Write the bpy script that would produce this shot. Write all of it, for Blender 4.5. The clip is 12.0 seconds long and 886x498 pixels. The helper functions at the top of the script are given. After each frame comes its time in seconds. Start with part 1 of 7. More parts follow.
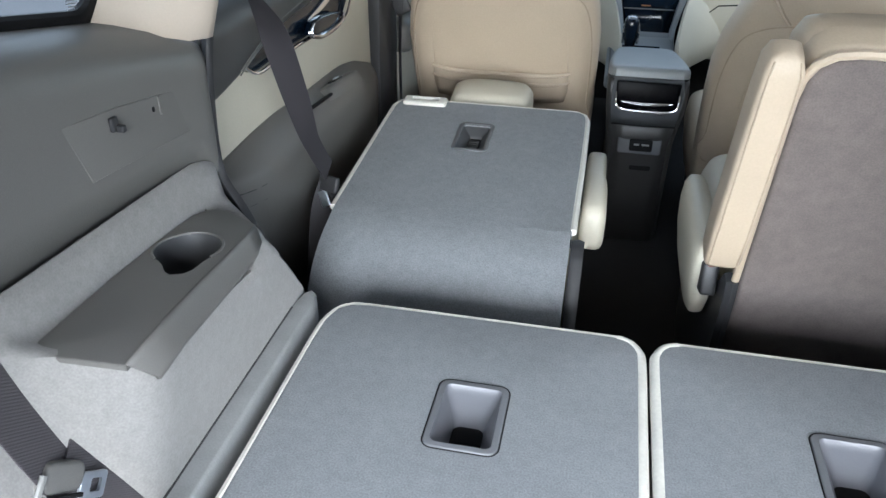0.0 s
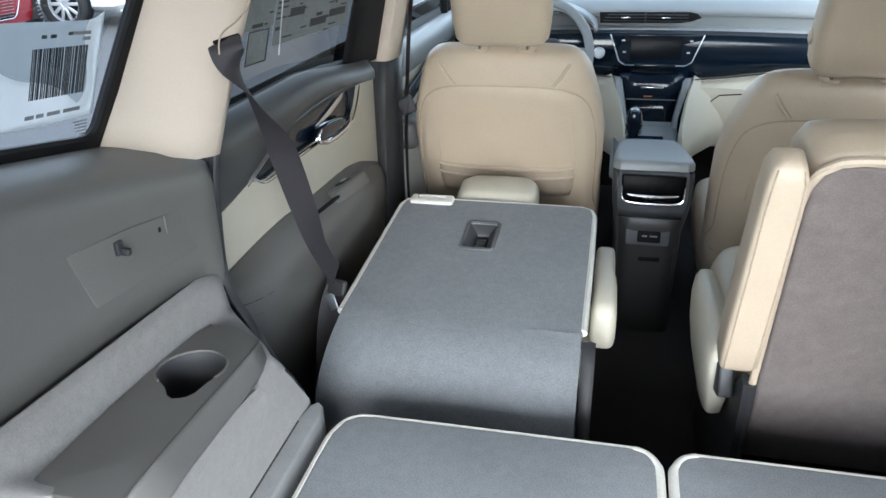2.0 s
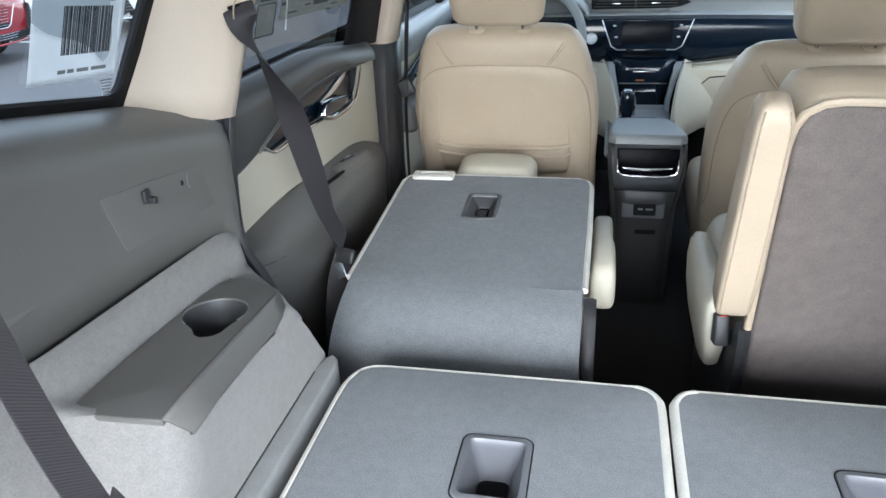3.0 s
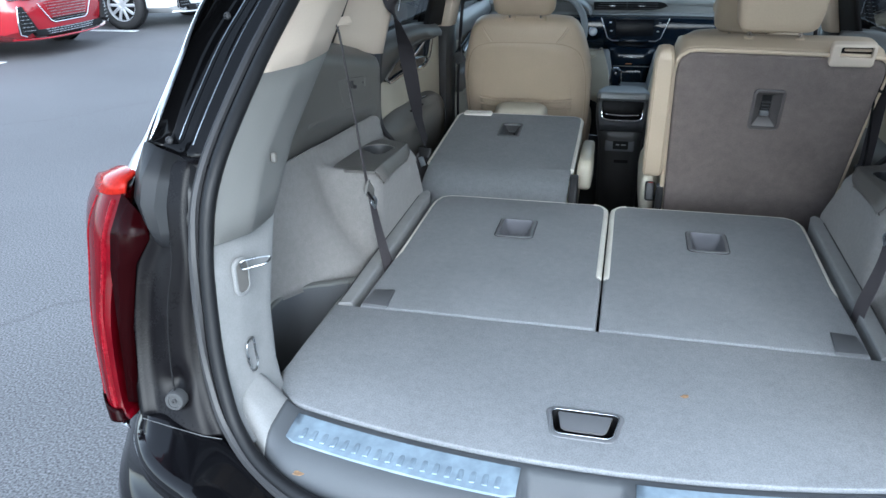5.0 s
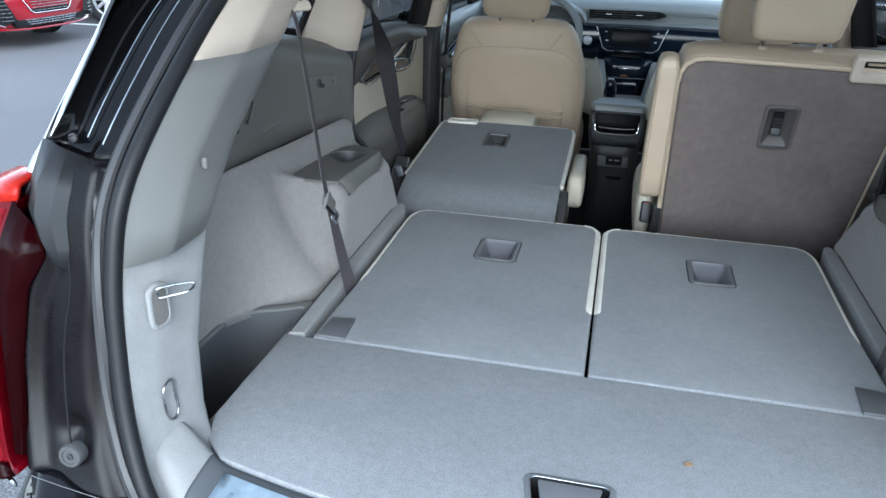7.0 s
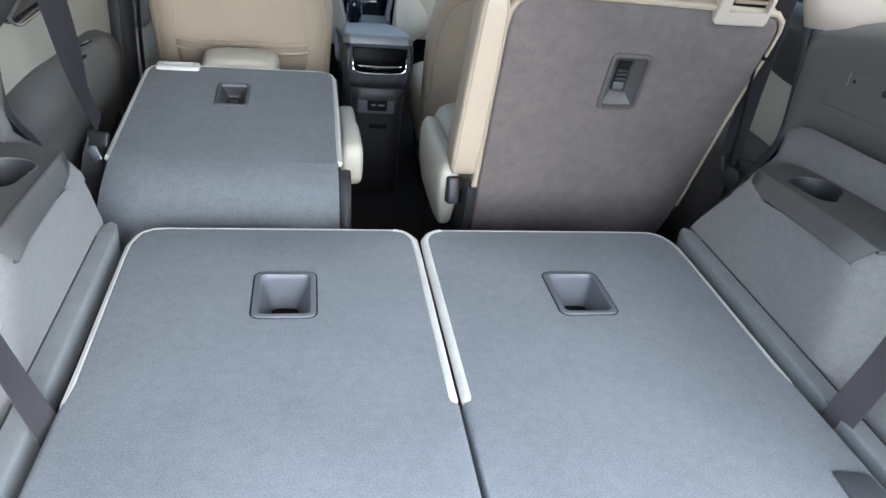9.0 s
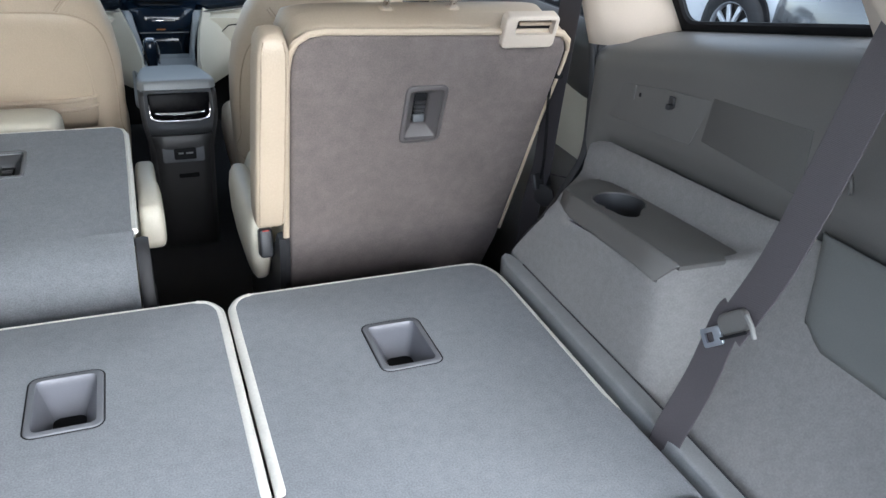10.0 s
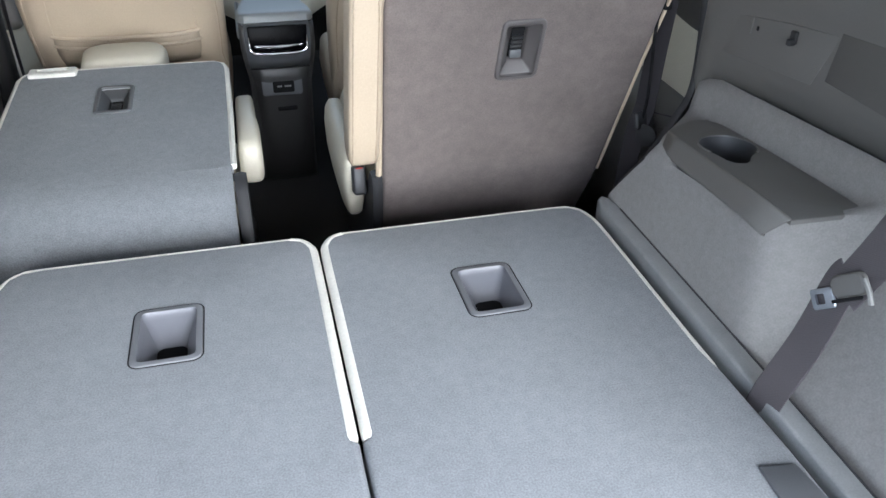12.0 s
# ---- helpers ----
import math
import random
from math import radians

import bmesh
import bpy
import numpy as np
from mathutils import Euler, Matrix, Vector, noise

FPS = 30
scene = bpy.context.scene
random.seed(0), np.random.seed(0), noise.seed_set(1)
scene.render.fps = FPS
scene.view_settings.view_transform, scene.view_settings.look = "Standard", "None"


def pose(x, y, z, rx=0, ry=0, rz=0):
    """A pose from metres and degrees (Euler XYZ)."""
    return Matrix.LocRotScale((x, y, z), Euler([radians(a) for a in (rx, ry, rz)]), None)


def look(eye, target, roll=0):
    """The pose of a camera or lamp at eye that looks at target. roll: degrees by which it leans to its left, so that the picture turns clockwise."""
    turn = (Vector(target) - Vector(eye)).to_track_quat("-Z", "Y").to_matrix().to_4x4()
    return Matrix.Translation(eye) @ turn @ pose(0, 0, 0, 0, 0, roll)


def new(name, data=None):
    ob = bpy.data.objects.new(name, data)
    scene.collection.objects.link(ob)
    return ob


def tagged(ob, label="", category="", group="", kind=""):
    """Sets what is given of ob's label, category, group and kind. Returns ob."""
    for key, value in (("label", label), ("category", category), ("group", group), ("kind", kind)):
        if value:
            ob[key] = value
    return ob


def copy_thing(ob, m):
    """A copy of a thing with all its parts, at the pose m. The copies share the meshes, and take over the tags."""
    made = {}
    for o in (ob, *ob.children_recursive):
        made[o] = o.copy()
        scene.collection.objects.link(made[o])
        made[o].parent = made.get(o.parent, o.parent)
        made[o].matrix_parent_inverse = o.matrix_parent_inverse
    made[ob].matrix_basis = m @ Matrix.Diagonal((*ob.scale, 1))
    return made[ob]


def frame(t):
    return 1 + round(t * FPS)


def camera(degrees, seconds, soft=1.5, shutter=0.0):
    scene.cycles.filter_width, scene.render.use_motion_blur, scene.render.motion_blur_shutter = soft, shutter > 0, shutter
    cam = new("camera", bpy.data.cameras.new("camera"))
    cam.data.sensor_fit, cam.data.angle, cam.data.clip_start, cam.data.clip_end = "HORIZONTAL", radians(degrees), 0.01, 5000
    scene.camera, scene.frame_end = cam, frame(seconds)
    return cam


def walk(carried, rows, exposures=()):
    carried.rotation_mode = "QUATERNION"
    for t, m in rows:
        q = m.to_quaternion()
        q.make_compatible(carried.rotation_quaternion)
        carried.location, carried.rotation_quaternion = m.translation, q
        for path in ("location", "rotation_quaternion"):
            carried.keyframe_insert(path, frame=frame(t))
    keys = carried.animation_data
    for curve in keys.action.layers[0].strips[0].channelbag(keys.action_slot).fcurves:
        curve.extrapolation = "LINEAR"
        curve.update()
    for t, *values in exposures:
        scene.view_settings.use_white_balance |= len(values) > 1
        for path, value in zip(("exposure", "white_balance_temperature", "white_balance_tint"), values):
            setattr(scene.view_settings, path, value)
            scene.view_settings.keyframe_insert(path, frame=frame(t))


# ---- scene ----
cam = camera(61.1, 12.0)
PATH = [
    (0, (-0.11, -0.228, 1.488), (-0.474, 1.45, 0.462), 0.2),
    (0.5, (-0.119, -0.233, 1.503), (-0.555, 1.452, 0.518), 0.5),
    (1, (-0.118, -0.226, 1.506), (-0.56, 1.47, 0.543), 0.9),
    (1.5, (-0.108, -0.199, 1.513), (-0.528, 1.546, 0.63), -0.9),
    (2, (-0.11, -0.196, 1.522), (-0.523, 1.572, 0.683), -1.4),
    (2.5, (-0.101, -0.205, 1.521), (-0.499, 1.574, 0.699), -1.9),
    (3, (-0.112, -0.281, 1.472), (-0.514, 1.496, 0.646), -2.5),
    (3.5, (-0.015, -0.64, 1.431), (-0.51, 1.089, 0.557), -5.4),
    (3.7, (0.028, -0.761, 1.458), (-0.522, 0.95, 0.581), -6.9),
    (5.5, (0.012, -1.382, 1.557), (-0.383, 0.415, 0.774), 1.1),
    (6, (0.011, -1.37, 1.56), (-0.38, 0.433, 0.786), 1.7),
    (6.5, (0.007, -1.311, 1.54), (-0.393, 0.488, 0.764), 1.7),
    (6.7, (0.003, -1.232, 1.524), (-0.405, 0.563, 0.743), 1.4),
    (8.3, (-0.068, -0.665, 1.419), (-0.294, 1.101, 0.507), 2.9),
    (8.5, (-0.132, -0.586, 1.426), (-0.203, 1.178, 0.485), 3.7),
    (9, (-0.197, -0.503, 1.446), (0.156, 1.209, 0.474), 6.0),
    (9.5, (-0.189, -0.476, 1.454), (0.408, 1.187, 0.517), 5.7),
    (10, (-0.089, -0.429, 1.474), (0.611, 1.205, 0.558), 3.6),
    (10.5, (-0.01, -0.377, 1.481), (0.636, 1.274, 0.556), 0.6),
    (11, (-0.011, -0.393, 1.48), (0.609, 1.195, 0.435), -0.4),
    (11.5, (-0.046, -0.41, 1.474), (0.488, 1.157, 0.352), 0.0),
    (12, (-0.071, -0.401, 1.482), (0.362, 1.22, 0.395), 0.9),
]
EXPOSURES = [(0.0, 3.06, 5700, 6), (1.0, 3.14, 5750, 6), (2.0, 3.19, 5750, 6), (3.0, 3.18, 5720, 6), (3.7, 2.98, 5490, 6), (5.5, 2.12, 5460, 3), (6.7, 2.22, 5480, 3), (8.5, 2.85, 5440, 6), (9.5, 2.95, 5610, 7), (10.5, 3.08, 5850, 9), (12.0, 3.14, 5740, 8)]
walk(cam, [(t, look(eye, target, roll)) for t, eye, target, roll in PATH], EXPOSURES)

# ---- world, sun, exposure ----
SUN_UP, SUN_TURN = 31.0, 167.0
world = bpy.data.worlds.new("sky")
scene.world = world
world.use_nodes = True
wn = world.node_tree.nodes
sky = wn.new("ShaderNodeTexSky")
sky.sky_type = "NISHITA"
sky.sun_disc = False
sky.sun_elevation, sky.sun_rotation = radians(SUN_UP), radians(SUN_TURN)
sky.air_density, sky.dust_density, sky.ozone_density = 1.0, 1.2, 1.0
wn["Background"].inputs["Strength"].default_value = 0.15
haze = wn.new("ShaderNodeHueSaturation")  # thin cloud takes most of the blue out of the sky
haze.inputs["Saturation"].default_value = 0.34
world.node_tree.links.new(sky.outputs["Color"], haze.inputs["Color"])
world.node_tree.links.new(haze.outputs["Color"], wn["Background"].inputs["Color"])
sun = new("sun", bpy.data.lights.new("sun", "SUN"))
sun.data.energy, sun.data.angle, sun.data.color = 0.48, radians(40), (1.0, 0.95, 0.89)
sun.matrix_basis = look((math.sin(radians(SUN_TURN)) * math.cos(radians(SUN_UP)), math.cos(radians(SUN_TURN)) * math.cos(radians(SUN_UP)), math.sin(radians(SUN_UP))), (0, 0, 0)) @ Matrix()


# ---- materials ----
def material(name, color, rough=0.6, metal=0.0, grain=0, relief=0.0, speckle=0.0, cloud=0.0, cloud_size=4.0, coat=0.0, sheen=0.0, spec=0.5, weave=0, patch=0.0):
    """A principled surface with fine grain (speckle, relief) and a larger uneven tone (cloud)."""
    m = bpy.data.materials.new(name)
    m.use_nodes = True
    n, l = m.node_tree.nodes, m.node_tree.links
    b = n["Principled BSDF"]
    b.inputs["Roughness"].default_value, b.inputs["Metallic"].default_value = rough, metal
    b.inputs["Coat Weight"].default_value, b.inputs["Coat Roughness"].default_value = coat, 0.05
    b.inputs["Sheen Weight"].default_value = sheen
    b.inputs["Specular IOR Level"].default_value = spec
    b.inputs["Base Color"].default_value = (*color, 1)
    pos = n.new("ShaderNodeTexCoord").outputs["Object"]
    if speckle or cloud:
        mix = n.new("ShaderNodeMixRGB")
        mix.blend_type = "MULTIPLY"
        mix.inputs["Fac"].default_value = 1
        mix.inputs["Color1"].default_value = (*color, 1)
        total = None
        for size, amount in ((grain or 300, speckle), (cloud_size, cloud), (8, patch)):
            if not amount:
                continue
            t = n.new("ShaderNodeTexNoise")
            t.inputs["Scale"].default_value, t.inputs["Detail"].default_value = size, 3
            l.new(pos, t.inputs["Vector"])
            r = n.new("ShaderNodeMapRange")
            r.inputs["From Min"].default_value, r.inputs["From Max"].default_value = 0.3, 0.7
            r.inputs["To Min"].default_value, r.inputs["To Max"].default_value = 1 - amount, 1 + amount
            l.new(t.outputs["Fac"], r.inputs["Value"])
            if total is None:
                total = r.outputs["Result"]
            else:
                x = n.new("ShaderNodeMath")
                x.operation = "MULTIPLY"
                l.new(total, x.inputs[0]), l.new(r.outputs["Result"], x.inputs[1])
                total = x.outputs["Value"]
        l.new(total, mix.inputs["Color2"])
        l.new(mix.outputs["Color"], b.inputs["Base Color"])
        rr = n.new("ShaderNodeMapRange")
        rr.inputs["From Min"].default_value, rr.inputs["From Max"].default_value = 0.7, 1.3
        rr.inputs["To Min"].default_value, rr.inputs["To Max"].default_value = max(rough - 0.08, 0.02), min(rough + 0.08, 1)
        l.new(total, rr.inputs["Value"]), l.new(rr.outputs["Result"], b.inputs["Roughness"])
    if relief:
        t = n.new("ShaderNodeTexVoronoi" if weave == 2 else "ShaderNodeTexNoise")
        t.inputs["Scale"].default_value = grain or 300
        l.new(pos, t.inputs["Vector"])
        bump = n.new("ShaderNodeBump")
        bump.inputs["Strength"].default_value, bump.inputs["Distance"].default_value = relief, 0.002
        l.new(t.outputs["Distance" if weave == 2 else "Fac"], bump.inputs["Height"]), l.new(bump.outputs["Normal"], b.inputs["Normal"])
    if weave == 1:
        t = n.new("ShaderNodeTexWave")
        t.wave_type, t.bands_direction = "BANDS", "DIAGONAL"
        t.inputs["Scale"].default_value = 230
        l.new(pos, t.inputs["Vector"])
        bump = n.new("ShaderNodeBump")
        bump.inputs["Strength"].default_value, bump.inputs["Distance"].default_value = 0.28, 0.001
        l.new(t.outputs["Fac"], bump.inputs["Height"]), l.new(bump.outputs["Normal"], b.inputs["Normal"])
    return m


def pane_material(name, color, gloss=0.08):
    """A thin pane: mostly see-through, tinted, with a mirror coat that grows at grazing angles."""
    m = bpy.data.materials.new(name)
    m.use_nodes = True
    n, l = m.node_tree.nodes, m.node_tree.links
    n.remove(n["Principled BSDF"])
    clear, shine, mix, fres = n.new("ShaderNodeBsdfTransparent"), n.new("ShaderNodeBsdfGlossy"), n.new("ShaderNodeMixShader"), n.new("ShaderNodeLayerWeight")
    clear.inputs["Color"].default_value = (*color, 1)
    shine.inputs["Roughness"].default_value = 0.02
    fres.inputs["Blend"].default_value = 0.5
    steep, amount = n.new("ShaderNodeMath"), n.new("ShaderNodeMapRange")
    steep.operation = "POWER"
    steep.inputs[1].default_value = 4
    amount.inputs["To Min"].default_value, amount.inputs["To Max"].default_value = gloss * 0.5, 0.65
    l.new(fres.outputs["Facing"], steep.inputs[0]), l.new(steep.outputs["Value"], amount.inputs["Value"])
    l.new(amount.outputs["Result"], mix.inputs["Fac"]), l.new(clear.outputs["BSDF"], mix.inputs[1]), l.new(shine.outputs["BSDF"], mix.inputs[2])
    l.new(mix.outputs["Shader"], n["Material Output"].inputs["Surface"])
    return m


CARPET = material("carpet_grey", (0.221, 0.230, 0.245), 0.95, grain=430, relief=0.07, speckle=0.20, cloud=0.06, cloud_size=60, sheen=0.05, patch=0.06)
CARPET_SIDE = material("felt_grey", (0.232, 0.221, 0.214), 0.95, grain=380, relief=0.08, patch=0.04, speckle=0.10, cloud=0.06, cloud_size=80, sheen=0.15)
FELT_PALE = material("felt_pale_grey", (0.235, 0.237, 0.238), 0.95, grain=380, relief=0.10, speckle=0.07, cloud=0.06, cloud_size=30, sheen=0.08)
DOOR_SILL = material("door_sill_vinyl", (0.066, 0.065, 0.064), 0.5, grain=500, relief=0.12, speckle=0.05, cloud=0.06, cloud_size=8)
# the seat carpet's grey with the right side's warm, dim light mixed in
CARPET_BACK = material("carpet_warm_lit", (0.152, 0.126, 0.116), 0.95, grain=430, relief=0.07, speckle=0.15, cloud=0.09, cloud_size=45, sheen=0.1, patch=0.10)
CARPET_DARK = material("carpet_black", (0.020, 0.020, 0.022), 0.95, grain=300, relief=0.6, speckle=0.25, cloud=0.2)
LEATHER = material("leather_cream", (0.500, 0.408, 0.302), 0.48, grain=260, relief=0.12, speckle=0.03, cloud=0.05, cloud_size=6, weave=2)
LEATHER_PALE = material("leather_pale", (0.55, 0.512, 0.415), 0.5, grain=260, relief=0.12, speckle=0.03, cloud=0.04, cloud_size=6, weave=2)
TRIM_CREAM = material("trim_cream", (0.585, 0.500, 0.412), 0.6, grain=350, relief=0.08, speckle=0.02, cloud=0.03)
PIPING = material("piping_pale", (0.70, 0.68, 0.62), 0.55, grain=200, relief=0.1, speckle=0.05, cloud=0.06, cloud_size=20)
SEAM = material("seam_shadow", (0.40, 0.32, 0.235), 0.8, grain=200, speckle=0.1)
PLASTIC = material("plastic_grey", (0.140, 0.134, 0.125), 0.46, grain=600, relief=0.12, speckle=0.05, cloud=0.05, cloud_size=5)
PLASTIC_MID = material("plastic_mid_grey", (0.185, 0.184, 0.176), 0.5, grain=600, relief=0.08, speckle=0.04, cloud=0.05, cloud_size=6)
PLASTIC_DARK = material("plastic_dark", (0.032, 0.032, 0.034), 0.5, grain=500, relief=0.12, speckle=0.05, cloud=0.08)
PLASTIC_BLUE = material("plastic_soft_blue_grey", (0.245, 0.258, 0.264), 0.45, grain=500, relief=0.1, speckle=0.03, cloud=0.04)
CONSOLE_GREY = material("console_plastic", (0.040, 0.039, 0.039), 0.45, grain=500, relief=0.1, speckle=0.04, cloud=0.06)
COVER_GREY = material("cover_grey", (0.150, 0.153, 0.145), 0.6, grain=600, relief=0.12, speckle=0.05, cloud=0.06, cloud_size=6)
POCKET_DARK = material("pocket_dark_plastic", (0.055, 0.056, 0.058), 0.45, grain=500, relief=0.1, speckle=0.04, cloud=0.06)
FRAME_GREY = material("frame_grey_plastic", (0.150, 0.155, 0.166), 0.5, grain=500, relief=0.06, speckle=0.04, cloud=0.06)
LATCH_TAUPE = material("latch_taupe_plastic", (0.106, 0.096, 0.094), 0.42, grain=500, relief=0.06, speckle=0.04, cloud=0.06)
GRILLE = material("grille_grey", (0.112, 0.107, 0.099), 0.6, grain=900, relief=0.3, speckle=0.12, cloud=0.05)
FLAP_GREY = material("flap_grey", (0.098, 0.102, 0.109), 0.5, grain=500, relief=0.1, speckle=0.04, cloud=0.06)
SILL_GREY = material("sill_grey", (0.080, 0.086, 0.095), 0.55, grain=500, relief=0.06, speckle=0.03, cloud=0.06, cloud_size=8)
BLACK = material("black_slot", (0.008, 0.008, 0.009), 0.7, spec=0.2, grain=200, speckle=0.1)
PIANO = material("piano_black", (0.004, 0.009, 0.018), 0.13, spec=0.35, cloud=0.2, cloud_size=3)
SCREEN = material("screen_glass", (0.006, 0.007, 0.010), 0.22, coat=0.0, spec=0.05, cloud=0.1, cloud_size=20)
RUBBER = material("rubber_black", (0.009, 0.0095, 0.011), 0.5, spec=0.3, grain=150, speckle=0.15, cloud=0.2, relief=0.1)
PAINT_BLACK = material("paint_black", (0.004, 0.004, 0.005), 0.05, coat=0.12, spec=0.3, grain=700, speckle=0.1, cloud=0.15)
JAMB = material("jamb_satin", (0.0052, 0.0048, 0.0056), 0.28, spec=0.13, grain=300, speckle=0.08, cloud=0.2, cloud_size=12, relief=0.015)
WIRE = material("plated_wire", (0.36, 0.37, 0.38), 0.28, metal=1.0, cloud=0.15, cloud_size=40)
VENT_BLACK = material("vent_black", (0.003, 0.003, 0.004), 0.25, spec=0.03, cloud=0.2, cloud_size=30)
CORNER_GREY = material("corner_cover_plastic", (0.016, 0.0165, 0.018), 0.36, spec=0.3, grain=500, relief=0.06, speckle=0.05, cloud=0.08)
JAMB_GLOSS = material("jamb_gloss_black", (0.003, 0.003, 0.0035), 0.10, spec=0.16, grain=700, speckle=0.1, cloud=0.2)
CHROME = material("chrome", (0.78, 0.78, 0.80), 0.14, metal=1.0, cloud=0.06, cloud_size=25)
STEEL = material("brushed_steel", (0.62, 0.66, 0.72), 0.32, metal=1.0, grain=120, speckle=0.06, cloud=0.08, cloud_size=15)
WEB = material("belt_webbing", (0.083, 0.073, 0.078), 0.6, speckle=0.10, grain=700, cloud=0.05, weave=1)
RED_LENS = material("red_lens", (0.085, 0.0008, 0.004), 0.10, coat=0.0, spec=0.16, cloud=0.25, cloud_size=14)
RED_GLOW = material("red_reflector", (0.27, 0.012, 0.007), 0.14, coat=0.0, spec=0.12, grain=120, speckle=0.25, cloud=0.2)
RED_GUIDE = material("red_light_guide", (0.14, 0.0012, 0.006), 0.25, spec=0.1, coat=0.0, grain=160, speckle=0.2, cloud=0.2, cloud_size=30)
DARK_LENS = material("smoked_lens", (0.008, 0.0006, 0.001), 0.10, coat=0.0, spec=0.06, cloud=0.2)
WEB_BLACK = material("black_webbing", (0.03, 0.027, 0.031), 0.65, speckle=0.10, grain=700, cloud=0.05, relief=0.2)
POCKET = material("pocket_plastic", (0.125, 0.127, 0.142), 0.36, grain=500, relief=0.05, speckle=0.03, cloud=0.05, cloud_size=20)
INK = material("ink", (0.02, 0.02, 0.025), 0.6, grain=200, speckle=0.2)
INK_GREY = material("ink_grey", (0.18, 0.19, 0.2), 0.6, grain=200, speckle=0.2)
AMBER = material("amber_lamp", (0.45, 0.17, 0.04), 0.3, speckle=0.1)
HEADLINER = material("headliner", (0.55, 0.52, 0.47), 0.95, grain=500, relief=0.3, speckle=0.06, cloud=0.05)
LEAF = material("dry_leaf", (0.25, 0.16, 0.09), 0.8, grain=150, speckle=0.3, cloud=0.2, cloud_size=60)
TYRE = material("tyre_rubber", (0.018, 0.018, 0.019), 0.75, grain=80, speckle=0.15, relief=0.2)
RIM = material("alloy_rim", (0.66, 0.67, 0.69), 0.35, metal=0.55, cloud=0.1)
PAINT_RED = material("paint_red", (0.28, 0.005, 0.013), 0.2, coat=1.0, cloud=0.06, cloud_size=2)
PAINT_WHITE = material("paint_white", (0.80, 0.81, 0.82), 0.22, coat=1.0, cloud=0.03, cloud_size=2)
PAINT_SILVER = material("paint_silver", (0.50, 0.53, 0.56), 0.25, metal=0.5, coat=1.0, cloud=0.04, cloud_size=2)
PAINT_CHARCOAL = material("paint_charcoal", (0.045, 0.048, 0.052), 0.22, coat=1.0, cloud=0.08, cloud_size=2)
CAR_GLASS = material("dark_car_glass", (0.015, 0.018, 0.02), 0.06, coat=1.0, cloud=0.1)
BARK = material("bark", (0.10, 0.085, 0.07), 0.9, grain=40, relief=0.8, speckle=0.3, cloud=0.2, cloud_size=3)
GOLD_LEAVES = material("golden_leaves", (0.22, 0.125, 0.02), 0.7, grain=6, speckle=0.4, cloud=0.35, cloud_size=0.9)
LINE_PAINT = material("line_paint", (0.72, 0.72, 0.70), 0.8, grain=60, speckle=0.12, cloud=0.15, cloud_size=3)
FILM = material("blue_film", (0.235, 0.30, 0.365), 0.42, grain=90, speckle=0.08, cloud=0.15, cloud_size=30, coat=0.4)
PANE_DARK = pane_material("privacy_glass", (0.44, 0.465, 0.475))
PANE_DOOR = pane_material("dark_privacy_glass", (0.145, 0.155, 0.16))
PANE_CLEAR = pane_material("clear_glass", (0.68, 0.72, 0.725))
PANE_SCREEN = pane_material("windscreen_glass", (0.50, 0.54, 0.54))


def paper_material():
    """Thin paper that lets part of the daylight behind it through."""
    m = material("sticker_white", (0.72, 0.74, 0.76), 0.6, cloud=0.08, cloud_size=25, speckle=0.03)
    n, l = m.node_tree.nodes, m.node_tree.links
    thin, mix = n.new("ShaderNodeBsdfTranslucent"), n.new("ShaderNodeMixShader")
    thin.inputs["Color"].default_value = (0.75, 0.77, 0.78, 1)
    mix.inputs["Fac"].default_value = 0.5
    l.new(n["Principled BSDF"].outputs["BSDF"], mix.inputs[1]), l.new(thin.outputs["BSDF"], mix.inputs[2])
    l.new(mix.outputs["Shader"], n["Material Output"].inputs["Surface"])
    return m


def asphalt_material():
    m = material("asphalt", (0.110, 0.111, 0.117), 0.8, grain=120, speckle=0.75, cloud=0.24, cloud_size=0.35, relief=0.8)
    n, l = m.node_tree.nodes, m.node_tree.links
    b = n["Principled BSDF"]
    src = b.inputs["Base Color"].links[0].from_socket
    pos = n.new("ShaderNodeTexCoord").outputs["Object"]
    warp = n.new("ShaderNodeTexNoise")
    warp.inputs["Scale"].default_value, warp.inputs["Detail"].default_value = 1.3, 6
    add = n.new("ShaderNodeVectorMath")
    add.operation = "MULTIPLY_ADD"
    l.new(pos, warp.inputs["Vector"]), l.new(warp.outputs["Color"], add.inputs[0])
    add.inputs[1].default_value = (0.7, 0.7, 0)
    l.new(pos, add.inputs[2])
    crack = n.new("ShaderNodeTexVoronoi")
    crack.feature = "DISTANCE_TO_EDGE"
    crack.inputs["Scale"].default_value = 0.22
    l.new(add.outputs["Vector"], crack.inputs["Vector"])
    edge = n.new("ShaderNodeMapRange")
    edge.inputs["From Min"].default_value, edge.inputs["From Max"].default_value = 0.0, 0.005
    edge.inputs["To Min"].default_value, edge.inputs["To Max"].default_value = 0.78, 1.0
    l.new(crack.outputs["Distance"], edge.inputs["Value"])
    mix = n.new("ShaderNodeMixRGB")
    mix.blend_type = "MULTIPLY"
    mix.inputs["Fac"].default_value = 1
    l.new(src, mix.inputs["Color1"]), l.new(edge.outputs["Result"], mix.inputs["Color2"])
    l.new(mix.outputs["Color"], b.inputs["Base Color"])
    return m


ASPHALT = asphalt_material()
WHITE_PAPER = paper_material()


